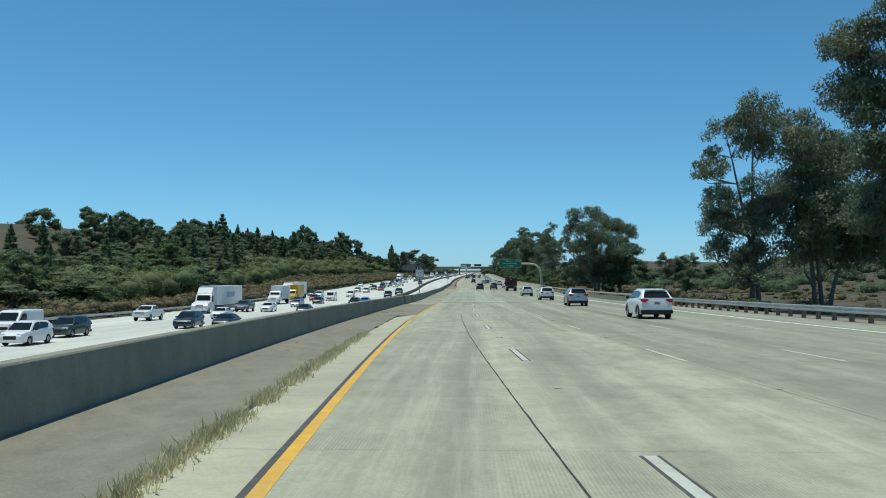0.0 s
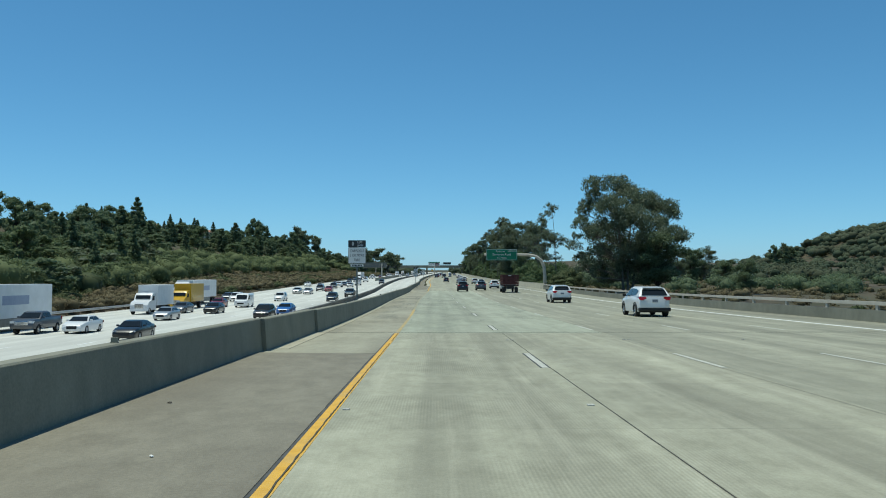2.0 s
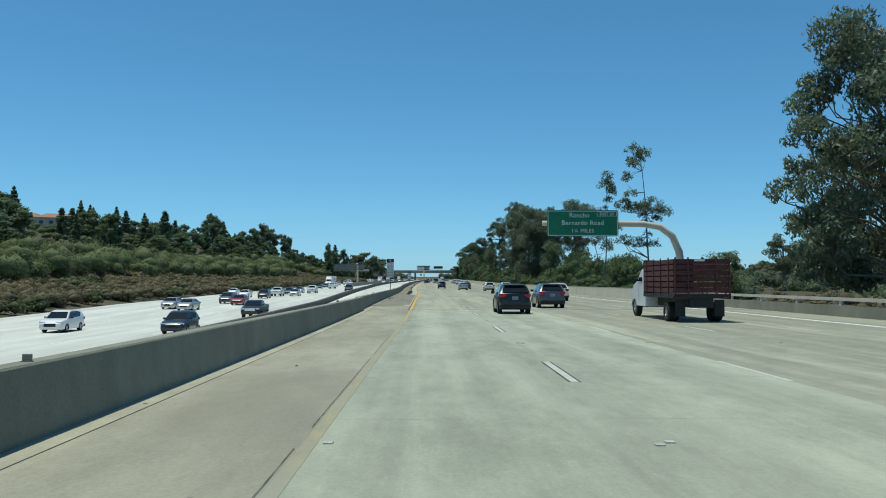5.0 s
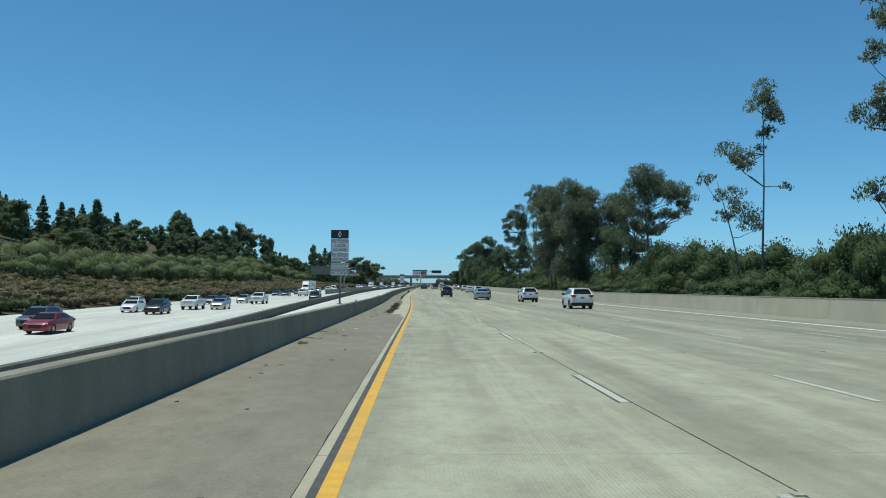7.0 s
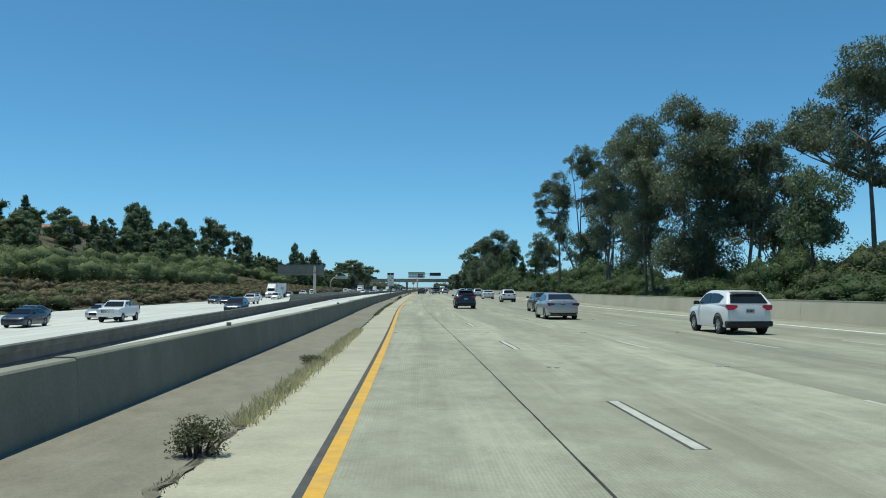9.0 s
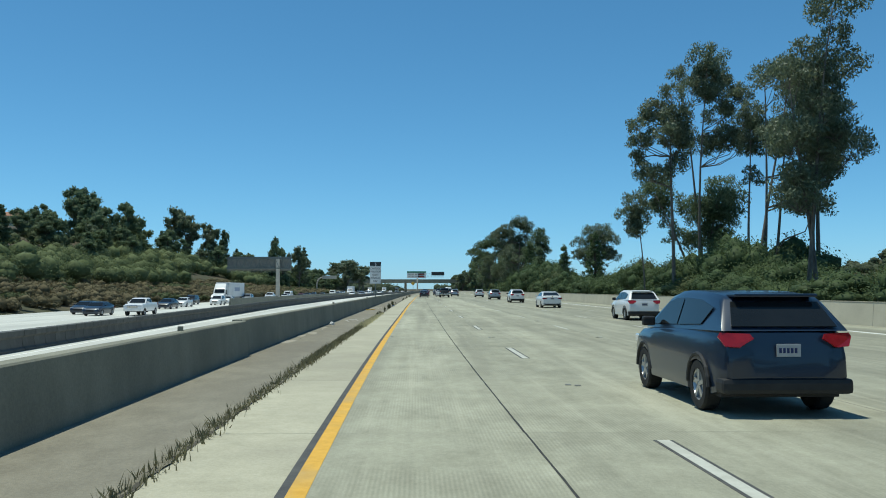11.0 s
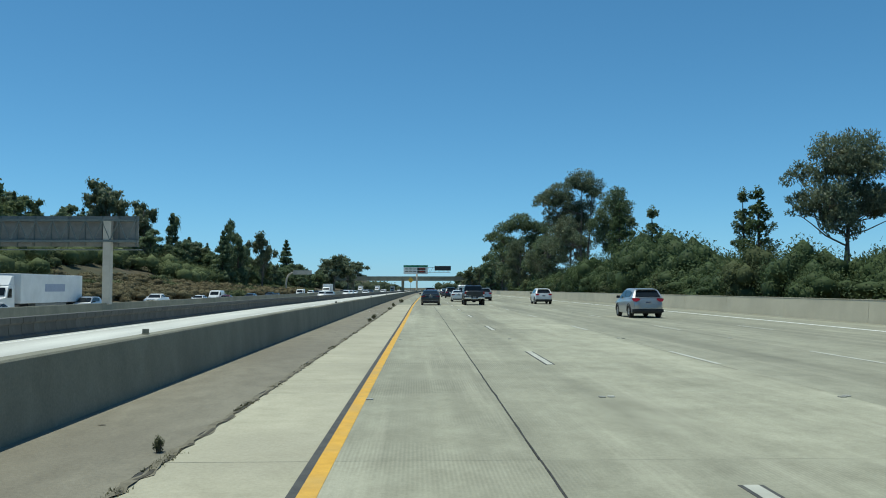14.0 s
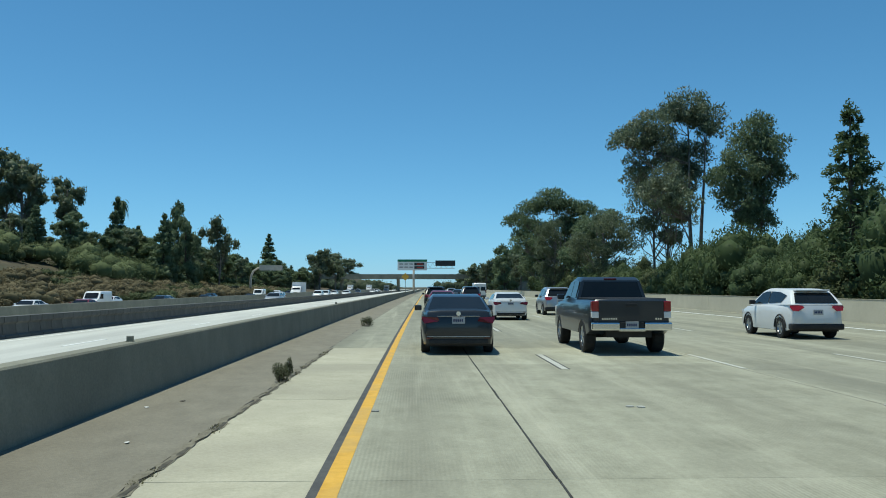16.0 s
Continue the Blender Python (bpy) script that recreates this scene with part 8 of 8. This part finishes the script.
# scrub on the slopes, too many to count
def scrub(name, spots, leaf, per, size, label, cat, tall=0.0, rag=0.4):
    rs = np.random.RandomState(len(spots))
    c, r = [], []
    for L, y, s in spots:
        z = ground_z(L, y)
        x = float(rx(min(y, 1500))) + L
        for j in range(3):
            a = rs.uniform(0, 6.28)
            c.append((x + math.cos(a) * s * 0.34, y + math.sin(a) * s * 0.34, z + s * (rs.uniform(0.15, 0.36) + tall)))
            r.append((s * 0.5, s * 0.5, s * (rs.uniform(0.34, 0.46) if s > 3 else rs.uniform(0.3, 0.42))))
    v, f = leaf_quads(c, r, [per] * len(c), size, rs, shell=0.66, rag=rag, core=0.70)
    o = part_np(name, v, f, M[leaf], smooth=True)
    return tagged(o, label, cat, kind="stuff")


rs = np.random.RandomState(23)
brown, green, bright = [], [], []
for i in range(2900):
    y = rs.uniform(-20, 760)
    deep = np.interp(y, [150, 300, 640, 700], [60, 72, 72, 66])
    L = -(46.3 + rs.random() * (deep - 46.3))
    dry = noise.noise((L * 0.12, y * 0.05, 3.0)) < 0.26
    (brown if dry and (170 < y < 700 or y > 60 and L > -54) else green).append((L, y, rs.uniform(1.3, 3.0)))
# rows of rounded bushes above the dry brush; a bare slope breaks them
for row in range(3):
    y = 95.0 + 2.1 * row
    while y < 760:
        near = np.interp(y, [95, 200, 300, 700], [55, 62, 71, 67]) + (15 if 548 < y < 632 else 0)
        size = rs.uniform(4.6, 8.2)
        if rs.random() < 0.9:
            (green if rs.random() < 0.12 else bright).append((-(near + row * 5.4 + rs.uniform(-1.4, 1.4)), y, size))
        y += size * rs.uniform(0.72, 1.05)
for i in range(300):
    y = rs.uniform(200, 760)
    green.append((-rs.uniform(80, 125), y, rs.uniform(2.5, 5.0)))
for i in range(420):
    brown.append((rs.uniform(46, 260), rs.uniform(90, 345), rs.uniform(1.4, 3.0)))
for i in range(330):
    y = rs.uniform(0, 240)
    L = rs.uniform(24, 190)
    (brown if rs.random() < 0.7 else green).append((L, y, rs.uniform(0.7, 2.2)))
scrub("hillside_brush", brown, "brush_brown", 46, 0.30, "dry brown brush covering the slopes", "brush", 0.0, 0.3)
scrub("hillside_scrub", green, "leaf_olive", 40, 0.42, "olive green scrub on the slopes", "scrub")
scrub("hillside_bushes", bright, "leaf_mound", 260, 0.38, "rounded pale olive bushes along the hillside", "bushes", 0.10, 0.22)
near_wood = [(rs.uniform(42, 110), rs.uniform(222, 330), rs.uniform(4, 7)) for i in range(24)] + [(rs.uniform(90, 330), rs.uniform(180, 330), rs.uniform(3, 6)) for i in range(34)]
far = [(rs.uniform(60, 420), rs.uniform(330, 1000), rs.uniform(6, 11)) for i in range(360)] + [(rs.uniform(420, 1150), rs.uniform(650, 1500), rs.uniform(8, 15)) for i in range(420)] + [(rs.uniform(-900, -130), rs.uniform(300, 1400), rs.uniform(6, 11)) for i in range(260)]
far += [(rs.choice([-1, 1]) * rs.uniform(24, 110) - 10, rs.uniform(960, 1500), rs.uniform(9, 15)) for i in range(60)]
far += [(rs.uniform(490, 840), rs.uniform(800, 1320), rs.uniform(12, 21)) for i in range(620)]
scrub("near_wood", near_wood, "leaf_dark", 240, 0.5, "dark green thickets on the low land beside the freeway", "woods")
scrub("distant_wood", far, "leaf_far", 36, 1.3, "distant dark green trees beyond the freeway", "woods")

# dry grass and weeds along the shoulder's edge
def tuft_strip(name, spans, per_m, h, leaf, label, spread=0.09):
    rs = np.random.RandomState(77)
    v, n = [], 0
    for y0, y1, k in spans:
        for i in range(int((y1 - y0) * per_m * k)):
            y = rs.uniform(y0, y1)
            if noise.noise((y * 0.8, 1.0, 5.0)) < (0.10 if h < 0.1 else -0.35):
                continue
            L = edge_at(y) + rs.normal() * spread
            p = np.array(P(L, y, -0.01))
            hh = h * rs.uniform(0.4, 1.3)
            d = np.array([rs.normal() * 0.35, rs.normal() * 0.35, 1.0]) * hh
            s = np.array([rs.normal(), rs.normal(), 0]) * (0.005 if h < 0.1 else 0.006)
            v += [p - s, p + s, p + d * 0.6 + s * 0.8, p + d]
            n += 1
    o = part_np(name, np.array(v), np.arange(n * 4).reshape(-1, 4), M[leaf])
    return tagged(o, label, "grass", kind="stuff")


tuft_strip("dry_grass", [(-30, -6, 1.0), (-6, 2, 0.35), (256, 280, 1.1), (344, 356, 1.0), (356, 365, 0.3)], 330, 0.13, "straw", "dry straw grass growing in the shoulder joint")
tuft_strip("green_weeds", [(-6, 21, 0.5), (236, 262, 0.5), (275, 330, 0.4), (330, 345, 0.7), (366, 480, 0.6)], 520, 0.032, "dry_weed", "low dusty weeds along the shoulder joint", 0.04)
tuft_strip("green_weeds", [(326, 346, 0.8), (300, 326, 0.25)], 420, 0.11, "dry_weed", "olive weeds along the shoulder joint", 0.07)
WEED = [(shrub(71, 0.6, 0.55, "leaf_weed", 12, 150, 0.034, "weed", 0.6), 0.6, 0.55), (shrub(72, 0.5, 0.3, "leaf_weed", 8, 80, 0.04, "weed"), 0.5, 0.3)]
for pr in WEED:
    tagged(pr[0], "green weed growing in the joint of the shoulder", "weed", "weeds on the shoulder")


def weed(k, L, y, h, w):
    ob, H, W = WEED[k]
    m = Matrix.Translation(P(L, y, 0.0)) @ pose(0, 0, 0, 0, 0, y * 40 % 360)
    t = ob if ob not in USED else copy_thing(ob, m)
    USED.add(ob)
    t.matrix_basis = m
    t.scale = (w / W, w / W, h / H)


for k, L, y, h, w in ((0, -2.3, 254.3, 0.44, 0.62), (0, -2.45, 264.7, 0.22, 0.7), (1, -2.5, 361, 0.32, 0.2), (1, -2.43, 370.4, 0.5, 0.22), (1, -2.48, 381.7, 0.55, 0.25), (0, -2.52, 390.7, 0.62, 0.42), (1, -2.53, 380.6, 0.6, 0.3),
                     (0, -2.5, 364.1, 0.25, 0.35), (1, -2.7, 406, 0.22, 0.14), (0, -2.69, 442.1, 0.3, 0.35), (0, -2.7, 471.9, 0.38, 0.4), (0, -2.55, 492.8, 0.5, 0.6), (0, -2.66, 438.3, 0.22, 0.25), (1, -2.7, 472.8, 0.45, 0.2), (0, -2.15, 247.5, 0.22, 0.8), (0, -2.2, 243, 0.2, 0.7), (0, -2.42, 239.2, 0.17, 0.62), (0, -2.25, 239.0, 0.14, 0.5), (0, -2.37, 238.4, 0.13, 0.35), (0, -2.38, 244.6, 0.2, 0.5), (0, -2.42, 250.5, 0.32, 0.5), (1, -2.47, 241.4, 0.2, 0.25), (0, -2.6, 461.5, 0.2, 0.4)):
    weed(k, L, y, h, w)
